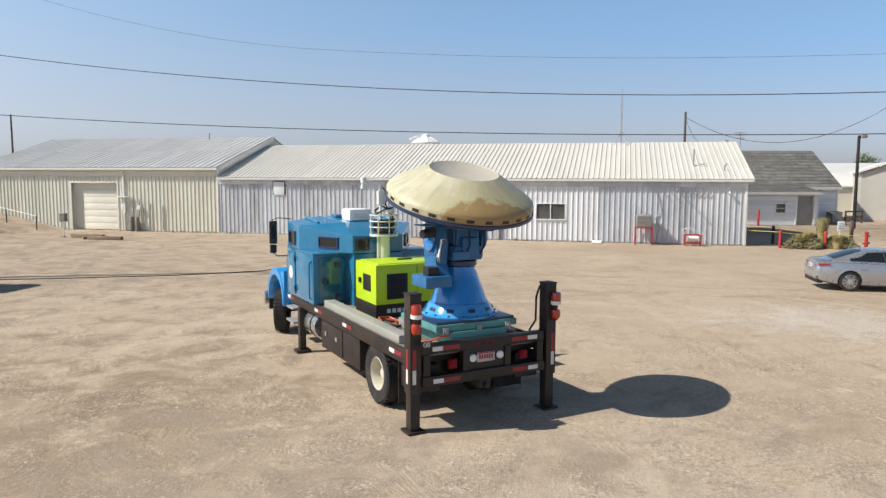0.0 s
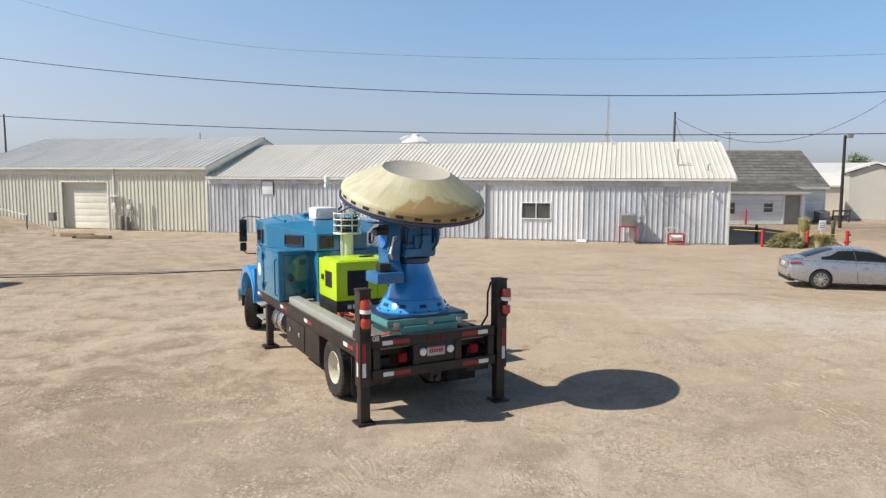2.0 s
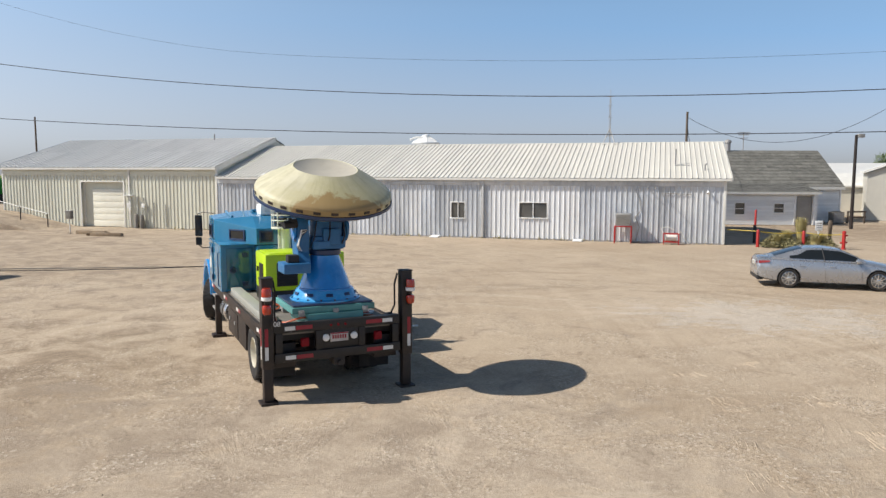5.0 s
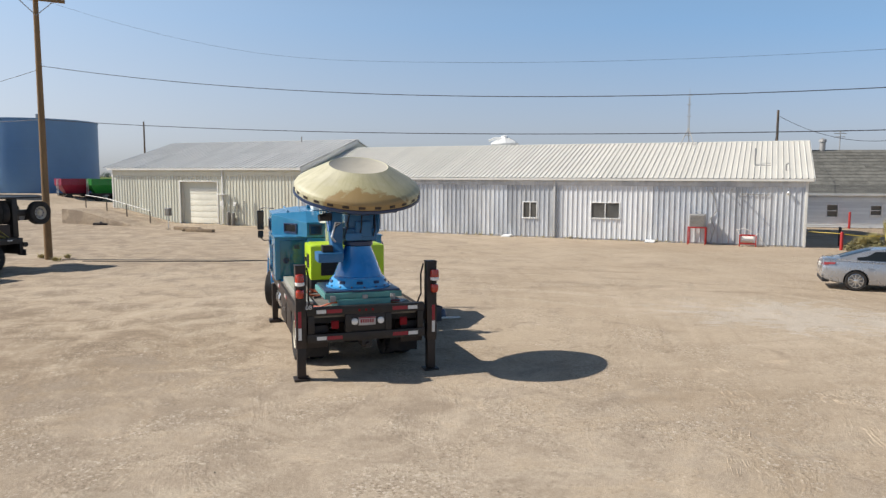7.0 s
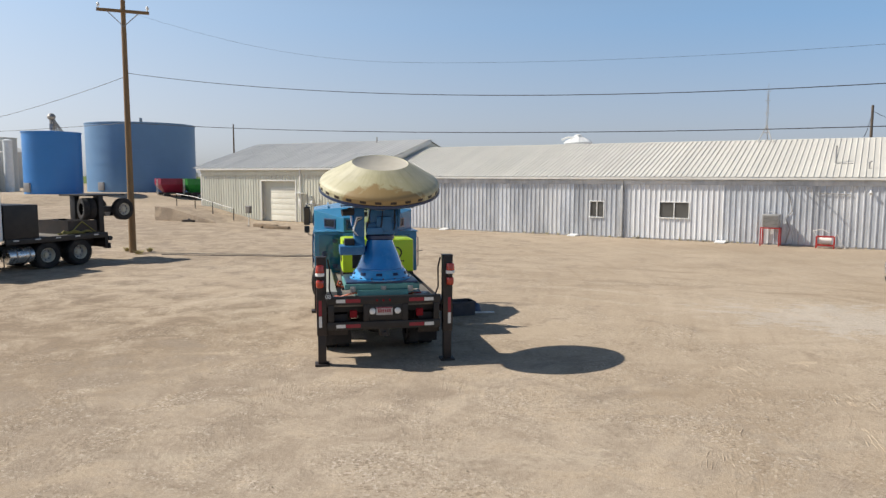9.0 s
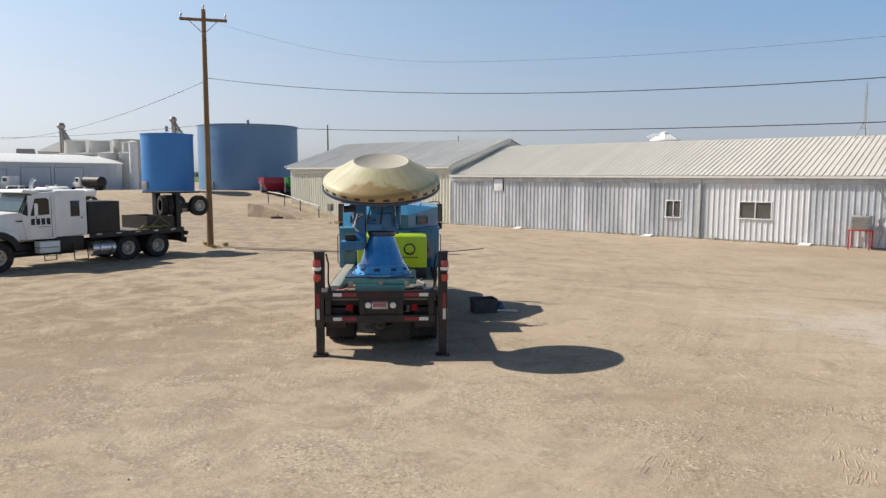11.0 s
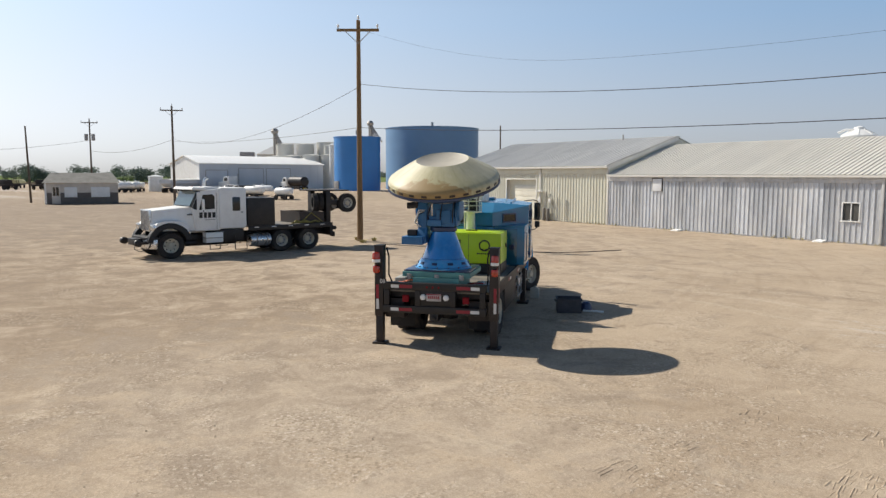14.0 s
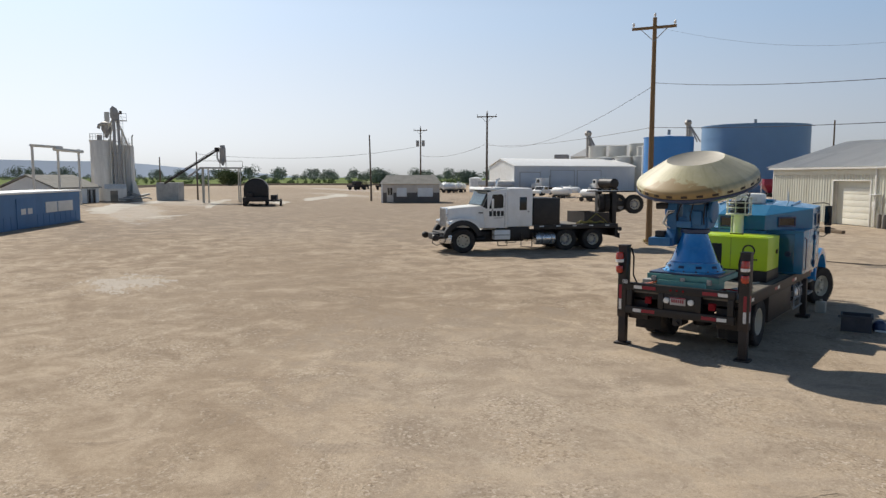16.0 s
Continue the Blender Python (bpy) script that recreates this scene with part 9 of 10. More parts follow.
    for x, y, z in ((-1.0, -2.32, 2.25), (0.75, -2.32, 2.25)):
        w = wheel(ax, 0, 0, 0.48, 0.28, -1, name="tyre", dish_shade_m=M_STEEL)
        w.matrix_basis = pose(x, y, z - 0.48)
    for y in (-0.72, -1.02):
        w = wheel(ax, 0, 0, 0.46, 0.26, -1, name="tyre")
        w.matrix_basis = pose(-0.6, y, 2.3) @ pose(0, 0, 0, 0, 0, 72) @ pose(0, 0, -0.46)
    return t


white_hauler()

# ---- silver saloon ----


def cut(me, cutters):
    """The mesh with cylinders taken out of it; cutters are (start, end, radius)."""
    a = bpy.data.objects.new("body_cut", me)
    scene.collection.objects.link(a)
    tmp = []
    for p0, p1, r in cutters:
        c = bpy.data.objects.new("cutter", B().cyl(p0, p1, r, r, 36).mesh("cutter", me.materials[0], smooth=False))
        scene.collection.objects.link(c)
        md = a.modifiers.new("cut", "BOOLEAN")
        md.operation, md.object, md.solver = "DIFFERENCE", c, "EXACT"
        tmp.append(c)
    out = bpy.data.meshes.new_from_object(a.evaluated_get(bpy.context.evaluated_depsgraph_get()))
    for o in tmp + [a]:
        bpy.data.objects.remove(o)
    out.set_sharp_from_angle(angle=radians(32))
    return out


def loft(sections):
    """Closed rings of equal size, joined in order, ends capped."""
    b = B()
    rings = [[b.bm.verts.new(p) for p in s] for s in sections]
    k = len(rings[0])
    for r0, r1 in zip(rings, rings[1:]):
        for i in range(k):
            b.bm.faces.new((r0[i], r0[(i + 1) % k], r1[(i + 1) % k], r1[i]))
    b.bm.faces.new(rings[0])
    b.bm.faces.new(rings[-1][::-1])
    return b


def saloon():
    t = thing("car", pose(15.6, 24.96, 0, 0, 0, -101), "silver four-door saloon car standing in the open yard", "car")
    # y, half width, floor, waist, shoulder, crown
    st = [(2.42, 0.50, 0.34, 0.50, 0.58, 0.60), (2.36, 0.68, 0.24, 0.50, 0.64, 0.68), (2.22, 0.82, 0.20, 0.50, 0.69, 0.75), (1.9, 0.90, 0.18, 0.52, 0.77, 0.85), (1.4, 0.92, 0.17, 0.54, 0.85, 0.95),
          (1.0, 0.92, 0.17, 0.55, 0.90, 1.00), (0.4, 0.92, 0.17, 0.55, 0.92, 0.98), (-0.4, 0.92, 0.17, 0.56, 0.94, 0.98), (-1.0, 0.92, 0.17, 0.57, 0.96, 1.0), (-1.5, 0.92, 0.18, 0.58, 0.98, 1.03),
          (-1.9, 0.895, 0.21, 0.60, 0.985, 1.045), (-2.15, 0.85, 0.26, 0.62, 0.965, 1.055), (-2.32, 0.79, 0.30, 0.63, 0.93, 1.045), (-2.39, 0.75, 0.34, 0.62, 0.88, 1.01), (-2.43, 0.72, 0.38, 0.58, 0.76, 0.86), (-2.445, 0.68, 0.43, 0.56, 0.66, 0.72)]
    secs = []
    for y, w, zf, zw, zs, zc in st:
        half = [(0.0, zf), (w * 0.80, zf), (w * 0.95, zf + 0.05), (w * 0.985, (zf + zw) / 2), (w, zw), (w * 0.985, (zw + zs) / 2 + 0.03), (w * 0.95, zs - 0.02), (w * 0.88, zs + 0.01), (w * 0.7, zs + (zc - zs) * 0.55), (w * 0.4, zs + (zc - zs) * 0.9), (0.0, zc)]
        secs.append([(x, y, z) for x, z in half] + [(-x, y, z) for x, z in half[-2:0:-1]])
    me = loft(secs).mesh("body", M_SILVER)
    me = cut(me, [((s * 0.62, y, 0.335), (s * 1.1, y, 0.335), 0.385) for s in (-1, 1) for y in (1.41, -1.42)])
    body = part("body", me, M_SILVER, t, "silver painted car body")
    part("wheel_well", B().box(-0.64, 0.64, 1.0, 1.85, 0.2, 0.72).box(-0.64, 0.64, -1.85, -1.0, 0.2, 0.72), M_PLASTIC, t)
    # glasshouse: a silver shell with the panes laid on it
    gs = [(1.02, 0.76, 0.965, 0.70, 1.0), (0.62, 0.80, 0.93, 0.66, 1.21), (0.22, 0.82, 0.93, 0.63, 1.375), (-0.3, 0.82, 0.94, 0.61, 1.425), (-0.8, 0.81, 0.96, 0.60, 1.40), (-1.15, 0.80, 0.98, 0.595, 1.325), (-1.5, 0.78, 1.0, 0.585, 1.205), (-1.85, 0.73, 1.02, 0.57, 1.085), (-1.98, 0.70, 1.02, 0.56, 1.045)]
    secs = []
    for y, wb, zb, wtp, ztp in gs:
        half = [(0, zb - 0.05), (wb, zb - 0.05), (wb, zb + 0.02), (wb * 0.5 + wtp * 0.5 + 0.02, (zb + ztp) / 2), (wtp, ztp - 0.015), (wtp * 0.6, ztp + 0.012), (0, ztp + 0.022)]
        secs.append([(x, y, z) for x, z in half] + [(-x, y, z) for x, z in half[-2:0:-1]])
    part("cabin_shell", loft(secs).mesh("cabin_shell", M_SILVER), M_SILVER, t, "silver roof and pillars")

    def station(y):
        for a, c in zip(gs, gs[1:]):
            if a[0] >= y >= c[0]:
                k = (a[0] - y) / (a[0] - c[0])
                return [u + (v - u) * k for u, v in zip(a, c)]

    def side_at(y, f, s):
        _, wb, zb, wtp, ztp = station(y)
        lo, mid, hi = Vector((wb, y, zb + 0.02)), Vector((wb * 0.5 + wtp * 0.5 + 0.02, y, (zb + ztp) / 2)), Vector((wtp, y, ztp - 0.015))
        p = lo.lerp(mid, f * 2) if f < 0.5 else mid.lerp(hi, f * 2 - 1)
        return Vector((s * (p.x + 0.006), p.y, p.z + 0.002))

    def strip(cols):
        b = B()
        rows = [[b.bm.verts.new(p) for p in c] for c in cols]
        for r0, r1 in zip(rows, rows[1:]):
            for k in range(len(r0) - 1):
                b.bm.faces.new((r0[k], r0[k + 1], r1[k + 1], r1[k]))
        return b

    def top_row(y, wide):
        _, wb, zb, wtp, ztp = station(y)
        out = []
        for f in (-1, -0.6, -0.3, 0, 0.3, 0.6, 1):
            g = abs(f) * wide
            z = ztp + 0.022 - 0.010 * min(1, g / 0.6) - 0.027 * max(0, (g - 0.6) / 0.4)
            out.append((f * wide * wtp, y - 0.004, z + 0.007))
        return out

    for s in (-1, 1):
        ys = [0.80 - 0.11 * k for k in range(21)]
        part("side_window", strip([[side_at(y, f, s) for f in (0.10, 0.3, 0.5, 0.5 + 0.5 * (u - 0.5), u)] for y in ys for u in [0.86 if y > -0.85 else max(0.16, 0.86 - (-0.85 - y) * 1.3)]]), M_CARGLASS, t, "dark side windows")
    part("rear_window", strip([top_row(y, w) for y, w in ((-0.95, 0.80), (-1.1, 0.84), (-1.3, 0.88), (-1.5, 0.90), (-1.7, 0.90), (-1.86, 0.86))]), M_CARGLASS, t, "sloping rear window")
    part("windscreen", strip([top_row(y, w) for y, w in ((0.30, 0.86), (0.5, 0.9), (0.7, 0.92), (0.95, 0.92))]), M_CARGLASS, t, "sloping windscreen")
    for s in (-1, 1):
        part("pillar", B().tube([(s * 0.832, -0.28, 0.96), (s * 0.745, -0.32, 1.2), (s * 0.63, -0.34, 1.385)], 0.022, 6), M_PLASTIC, t)
        part("window_line", B().tube([(s * 0.83, 1.0, 0.955), (s * 0.845, 0.2, 0.965), (s * 0.84, -0.6, 0.975), (s * 0.82, -1.3, 0.99)], 0.012, 6), M_ALU, t)
        for y in (0.9, -0.25, -1.22):
            part("door_seam", B().tube([(s * 0.905, y, 0.30), (s * 0.922, y - 0.02, 0.56), (s * 0.885, y - 0.06, 0.90)], 0.004, 4), M_PLASTIC, t)
        for y in (-0.1, -1.08):
            part("door_handle", B().box(*sorted((s * 0.90, s * 0.935)), y - 0.02, y + 0.16, 0.765, 0.79, 0.008), M_SILVER, t)
        mi = part("mirror", B().lathe([(0, -0.11), (0.06, -0.1), (0.085, -0.02), (0.08, 0.06), (0.0, 0.09)], 14, Matrix.Translation((s * 0.99, 0.72, 1.0)) @ pose(0, 0, 0, 0, 90)), M_SILVER, t)
        part("mirror_foot", B().tube([(s * 0.84, 0.74, 0.96), (s * 0.94, 0.73, 0.97)], 0.025), M_PLASTIC, mi)
        part("tail_light", B().hull([(s * 0.46, -2.415, 0.885), (s * 0.74, -2.372, 0.925), (s * 0.875, -2.05, 0.945), (s * 0.90, -2.08, 0.885), (s * 0.785, -2.385, 0.835), (s * 0.47, -2.44, 0.84), (s * 0.45, -2.25, 0.85), (s * 0.72, -2.1, 0.88)],
                                    [(0, 1, 4, 5), (1, 2, 3, 4), (0, 6, 7, 2, 1), (5, 4, 3, 7, 6), (0, 5, 6), (2, 7, 3)]), M_LENS, t, "red wedge tail light")
        part("head_lamp", B().hull([(s * 0.50, 2.37, 0.64), (s * 0.76, 2.24, 0.70), (s * 0.86, 1.98, 0.75), (s * 0.86, 2.02, 0.66), (s * 0.76, 2.28, 0.60), (s * 0.52, 2.38, 0.57), (s * 0.6, 2.1, 0.66)],
                                   [(0, 1, 4, 5), (1, 2, 3, 4), (0, 6, 2, 1), (5, 4, 3, 6), (0, 5, 6), (2, 6, 3)]), M_ALU, t, "clear head lamp")
        part("exhaust_tip", B().cyl((s * 0.56, -2.34, 0.29), (s * 0.56, -2.42, 0.29), 0.032, 0.032, 14), M_STEEL, t)
        part("rear_reflector", B().box(*sorted((s * 0.60, s * 0.74)), -2.445, -2.40, 0.44, 0.47, 0.004), M_PLASTIC, t)
        for y in (1.41, -1.42):
            w = B()
            q = Matrix.Translation((s * 0.80, y, 0.335)) @ pose(0, 0, 0, 0, 90 * s)
            w.lathe([(0.235, -0.1), (0.31, -0.105), (0.33, -0.08), (0.335, 0), (0.33, 0.08), (0.31, 0.105), (0.245, 0.10), (0.235, 0.09)], 40, q)
            wh = part("wheel", w, M_RUBBER, t, "black car tyre")
            r = B().lathe([(0.24, 0.095), (0.225, 0.10), (0.215, 0.07), (0.21, -0.05)], 36, q)
            for k in range(10):
                a = 2 * math.pi * k / 10 + 0.1 * (k % 2)
                c, d = Vector((math.cos(a), math.sin(a), 0)), Vector((-math.sin(a), math.cos(a), 0))
                pts = [q @ (c * f + d * e * g + Vector((0, 0, z))) for f, g in ((0.045, 0.018), (0.225, 0.014)) for e in (-1, 1) for z in (0.055, 0.085)]
                r.hull(pts, [(0, 1, 3, 2), (4, 6, 7, 5), (0, 4, 5, 1), (2, 3, 7, 6), (1, 5, 7, 3), (0, 2, 6, 4)])
            r.lathe([(0.06, 0.05), (0.058, 0.09), (0.03, 0.1), (0, 0.1)], 20, q)
            part("alloy_rim", r, M_ALU, wh, "spoked alloy rim")
            part("brake_disc", B().lathe([(0.17, 0.0), (0.17, 0.015), (0, 0.015)], 24, q).lathe([(0.22, -0.04), (0, -0.04)], 24, q), M_STEEL, wh)
    pl = part("licence_plate", B().box(-0.16, 0.16, -2.462, -2.40, 0.745, 0.875, 0.004), M_TAPE_W, t, "pale plate with plain dark bars")
    for k in range(5):
        part("plate_mark", B().box(-0.12 + k * 0.05, -0.085 + k * 0.05, -2.466, -2.4625, 0.78, 0.84), M_STEEL, pl)
    part("boot_chrome", B().box(-0.40, 0.40, -2.435, -2.36, 0.93, 0.95, 0.006), M_ALU, t)
    part("boot_seam", B().tube([(-0.70, -1.95, 1.045), (-0.60, -2.30, 1.02), (-0.50, -2.44, 0.86), (-0.44, -2.462, 0.68), (0.44, -2.462, 0.68), (0.50, -2.44, 0.86), (0.60, -2.30, 1.02), (0.70, -1.95, 1.045)], 0.005, 4), M_PLASTIC, t)
    part("rear_diffuser", B().box(-0.70, 0.70, -2.43, -2.2, 0.23, 0.41, 0.05), M_PLASTIC, t)
    part("front_grille", B().box(-0.38, 0.38, 2.36, 2.44, 0.36, 0.56, 0.03), M_PLASTIC, t)
    part("roof_fin", B().prism([(-0.78, 1.41), (-0.95, 1.38), (-0.93, 1.46)], -0.02, 0.02, "x"), M_SILVER, t)


saloon()

# ---- clutter on the truck deck and round the yard ----


def hose(pts, r, m, label, base=TRUCK):
    solo("hose", B().tube(pts, r, 6), m, base, label, "hose", "deck hoses")


hose([(-0.95, 0.5, 1.225), (-0.8, 0.35, 1.26), (-0.6, 0.5, 1.23), (-0.78, 0.75, 1.23), (-0.95, 0.62, 1.28), (-0.85, 0.4, 1.30), (-0.6, 0.3, 1.39), (-0.2, 0.25, 1.385)], 0.02, M_HOSE, "orange hose heaped on the truck deck")
hose([(-0.85, 2.3, 1.225), (-0.7, 2.5, 1.28), (-0.5, 2.35, 1.26), (-0.62, 2.1, 1.225), (-0.85, 2.15, 1.26), (-0.8, 2.45, 1.32), (-0.55, 2.55, 1.29), (-0.4, 2.25, 1.225), (-0.45, 1.9, 1.225)], 0.022, M_HOSE, "orange cable coiled in front of the generator")
hose([(-0.75, 1.9, 1.225), (-0.5, 2.0, 1.25), (-0.35, 2.3, 1.225), (-0.6, 2.6, 1.24), (-0.85, 2.5, 1.225), (-0.9, 2.1, 1.235)], 0.025, M_PLASTIC, "black cable loops on the truck deck")
hose([(0.6, 0.45, 1.225), (0.8, 0.35, 1.25), (0.95, 0.55, 1.23), (0.85, 0.85, 1.225), (0.65, 0.7, 1.26), (0.8, 0.5, 1.28), (0.98, 0.3, 1.23)], 0.02, M_HOSE, "orange hose coiled at the deck corner")
hose([(0.72, 1.3, 1.225), (0.9, 1.5, 1.225), (0.95, 1.9, 1.225), (0.8, 2.3, 1.225), (0.9, 2.7, 1.225)], 0.02, M_BEAM, "pale cable along the deck edge")
solo("winch_block", B().box(-0.16, 0.16, -0.12, 0.12, 0.0, 0.18, 0.02).cyl((-0.1, 0, 0.16), (0.1, 0, 0.16), 0.07), M_STEEL, TRUCK @ pose(-0.42, 1.95, 1.204), "small steel winch block on the deck", "winch")
solo("jack_plate", B().box(-0.2, 0.2, -0.14, 0.14, 0, 0.035, 0.006), M_BEAM, TRUCK @ pose(-0.72, 0.45, 1.204, 0, 0, 12), "pale loose steel plate on the deck", "plate")
solo("jack_plate", B().box(-0.16, 0.16, -0.1, 0.1, 0, 0.03, 0.006), M_DECK, TRUCK @ pose(0.8, 0.75, 1.204, 0, 0, -20), "worn loose steel plate on the deck", "plate")


def rag(x, y, turn, size, seed, m, label):
    """A crumpled cloth lying on the deck."""
    rs = random.Random(seed)
    b = B()
    n = 9
    rows = []
    for i in range(n):
        row = []
        for j in range(n):
            u, v = (i / (n - 1) - 0.5) * size, (j / (n - 1) - 0.5) * size * 0.7
            e = max(0.0, 1 - 2.2 * max(abs(i / (n - 1) - 0.5), abs(j / (n - 1) - 0.5)))
            row.append(b.bm.verts.new((u + rs.uniform(-.015, .015), v + rs.uniform(-.015, .015), 0.006 + 0.02 * rs.random() + 0.14 * e * abs(noise.noise(Vector((u * 9 + seed, v * 9, 0)))) * 2)))
        rows.append(row)
    for i in range(n - 1):
        for j in range(n - 1):
            b.bm.faces.new((rows[i][j], rows[i + 1][j], rows[i + 1][j + 1], rows[i][j + 1]))
    solo("rag", b, m, TRUCK @ pose(x, y, 1.204, 0, 0, turn), label, "cloth", "deck cloths")


rag(-0.62, 0.26, 15, 0.62, 3, M_TRIM, "crumpled pale cloth on the truck deck")
rag(0.82, 1.15, -30, 0.42, 8, M_TAPE_W, "crumpled white cloth beside the pedestal")
rag(-0.98, 0.3, 60, 0.3, 5, M_CARTRED, "crumpled dark red cloth at the deck corner")
hose([(-0.5, 0.12, 1.225), (-0.2, 0.16, 1.24), (0.1, 0.1, 1.225), (0.45, 0.2, 1.225), (0.75, 0.14, 1.225)], 0.014, M_PLASTIC, "black cable across the deck end")
hose([(0.55, 0.95, 1.225), (0.72, 0.9, 1.27), (0.9, 1.0, 1.25), (1.0, 1.25, 1.225)], 0.016, M_RED, "red hose beside the pedestal")


def open_crate():
    t = thing("black_crate", TRUCK @ pose(2.62, 4.78, -0.02, 0, 0, 8), "open dark plastic crate on the ground in the shade", "crate")
    w, d, h = 0.32, 0.26, 0.39
    part("base", B().box(-w, w, -d, d, 0, 0.02), M_CRATE, t)
    for a in ((-w, w, -d, -d + 0.025), (-w, w, d - 0.025, d), (-w, -w + 0.025, -d + 0.025, d - 0.025), (w - 0.025, w, -d + 0.025, d - 0.025)):
        part("side", B().box(a[0], a[1], a[2], a[3], 0.02, h, 0.006), M_CRATE, t)
    part("rim", B().box(-w - 0.02, w + 0.02, -d - 0.02, -d, h - 0.05, h).box(-w - 0.02, w + 0.02, d, d + 0.02, h - 0.05, h).box(-w - 0.02, -w, -d, d, h - 0.05, h).box(w, w + 0.02, -d, d, h - 0.05, h), M_CRATE, t)
    part("handle", B().tube([(-w - 0.02, -0.1, 0.3), (-w - 0.06, -0.08, 0.32), (-w - 0.06, 0.08, 0.32), (-w - 0.02, 0.1, 0.3)], 0.012), M_CRATE, t)


open_crate()
solo("plastic_pipe", B().cyl((-0.25, 0, 0.03), (0.3, 0.06, 0.03), 0.03, 0.03, 10), M_WHITE, TRUCK @ pose(3.25, 4.75, -0.012, 0, 0, -15), "short white plastic pipe beside the crate", "pipe")
solo("tool_bag", B().lathe([(0, 0), (0.14, 0.0), (0.17, 0.08), (0.14, 0.2), (0.05, 0.26), (0, 0.26)], 14), M_NAVY, TRUCK @ pose(3.08, 5.0, -0.012), "dark blue cloth bag beside the crate", "bag")
solo("water_can", B().box(-0.13, 0.13, -0.1, 0.1, 0, 0.32, 0.04).cyl((0, 0, 0.32), (0, 0, 0.37), 0.04), M_BEAM, TRUCK @ pose(1.5, 6.75, -0.02), "pale plastic can beside the front wheel", "can")

solo("ground_cable", B().tube([(-17.0, 26.55, 0.0), (-15.2, 26.75, 0.01), (-13.6, 27.15, 0.0), (-10.7, 27.8, 0.0), (-8.8, 28.5, 0.01), (-7.5, 29.2, 0.0), (-6.6, 30.6, 0.0), (-5.8, 32.4, 0.0)], 0.018, 6), M_PLASTIC, Matrix(), "black cable lying across the gravel", "cable")


def old_timber(x, y, turn, w, l, h, label):
    solo("timber", B().box(-l / 2, l / 2, -w / 2, w / 2, 0, h, 0.015), M_PLANK, pose(x, y, -0.01, 0, 0, turn), label, "timber", "loose timbers")


old_timber(-22.3, 44.6, -14, 0.28, 2.3, 0.22, "grey weathered timber lying in the yard")
old_timber(-20.6, 43.3, -8, 0.3, 2.2, 0.2, "grey weathered timber lying in the yard")
old_timber(-21.5, 43.9, 38, 0.22, 1.4, 0.16, "short weathered timber lying in the yard")


def loading_ramp():
    t = thing("loading_ramp", YARD, "sloping earth loading ramp with dark steel posts", "ramp")
    part("ramp_body", B().prism([(-45.6, -0.03), (-53.5, -0.03), (-53.5, 1.15), (-51.5, 1.05), (-46.2, 0.08)], -4.4, -0.06, "y"), M_GROUND, t, "sloping dusty earth ramp")
    part("rail", B().tube([(-46.3, -2.2, 1.05), (-48.8, -2.2, 1.52), (-51.0, -2.2, 1.95), (-53.4, -2.2, 2.2)], 0.035), M_TRIM, t, "pale steel handrail")
    for x, z in ((-46.3, 0.06), (-48.8, 0.55), (-51.0, 0.95), (-53.4, 1.15)):
        part("rail_post", B().cyl((x, -2.2, z - 0.15), (x, -2.2, z + 1.0), 0.04, 0.04, 8), M_BROWN, t)
    return t


loading_ramp()
PB = thing("post_box", pose(-24.1, 45.2, 0, 0, 0, -14), "dark green metal box on a thin pale post", "box")
part("post", B().cyl((0, 0, -0.05), (0, 0, 0.96), 0.03, 0.03, 8), M_TRIM, PB)
part("box", B().box(-0.2, 0.2, -0.14, 0.14, 0.96, 1.44, 0.02), M_DECK, PB)
part("lid", B().box(-0.22, 0.22, -0.16, 0.16, 1.442, 1.5, 0.015), M_STEEL, PB)
part("foot_plate", B().box(-0.12, 0.12, -0.12, 0.12, -0.03, 0.01, 0.005), M_BROWN, PB)
solo("scrap_heap", B().box(-0.7, 0.7, -0.25, 0.2, 0, 0.18, 0.06).box(-0.3, 0.9, 0.0, 0.35, 0.05, 0.28, 0.08).cyl((-0.6, 0.3, 0.1), (0.7, 0.35, 0.22), 0.08), M_BROWN, pose(-31.35, 48.0, -0.02, 0, 0, 12), "small dark heap of scrap metal", "scrap")
solo("oil_drum", B().lathe([(0, 0), (0.28, 0), (0.29, 0.3), (0.28, 0.31), (0.29, 0.6), (0.28, 0.61), (0.28, 0.86), (0, 0.86)], 22), M_GREENP, pose(-36.6, 54.2, 0), "small dark green steel drum on the ramp", "drum")

for s_ in (26.9, 17.24, 8.25):
    solo("splash_block", B().prism([(-0.3, 0), (0.32, 0), (0.32, 0.12), (-0.3, 0.05)], -0.28, 0.28, "x"), M_WHITE, YARD @ pose(-s_, -0.45, -0.01), "white concrete splash block under a downpipe", "splash block", "splash blocks")


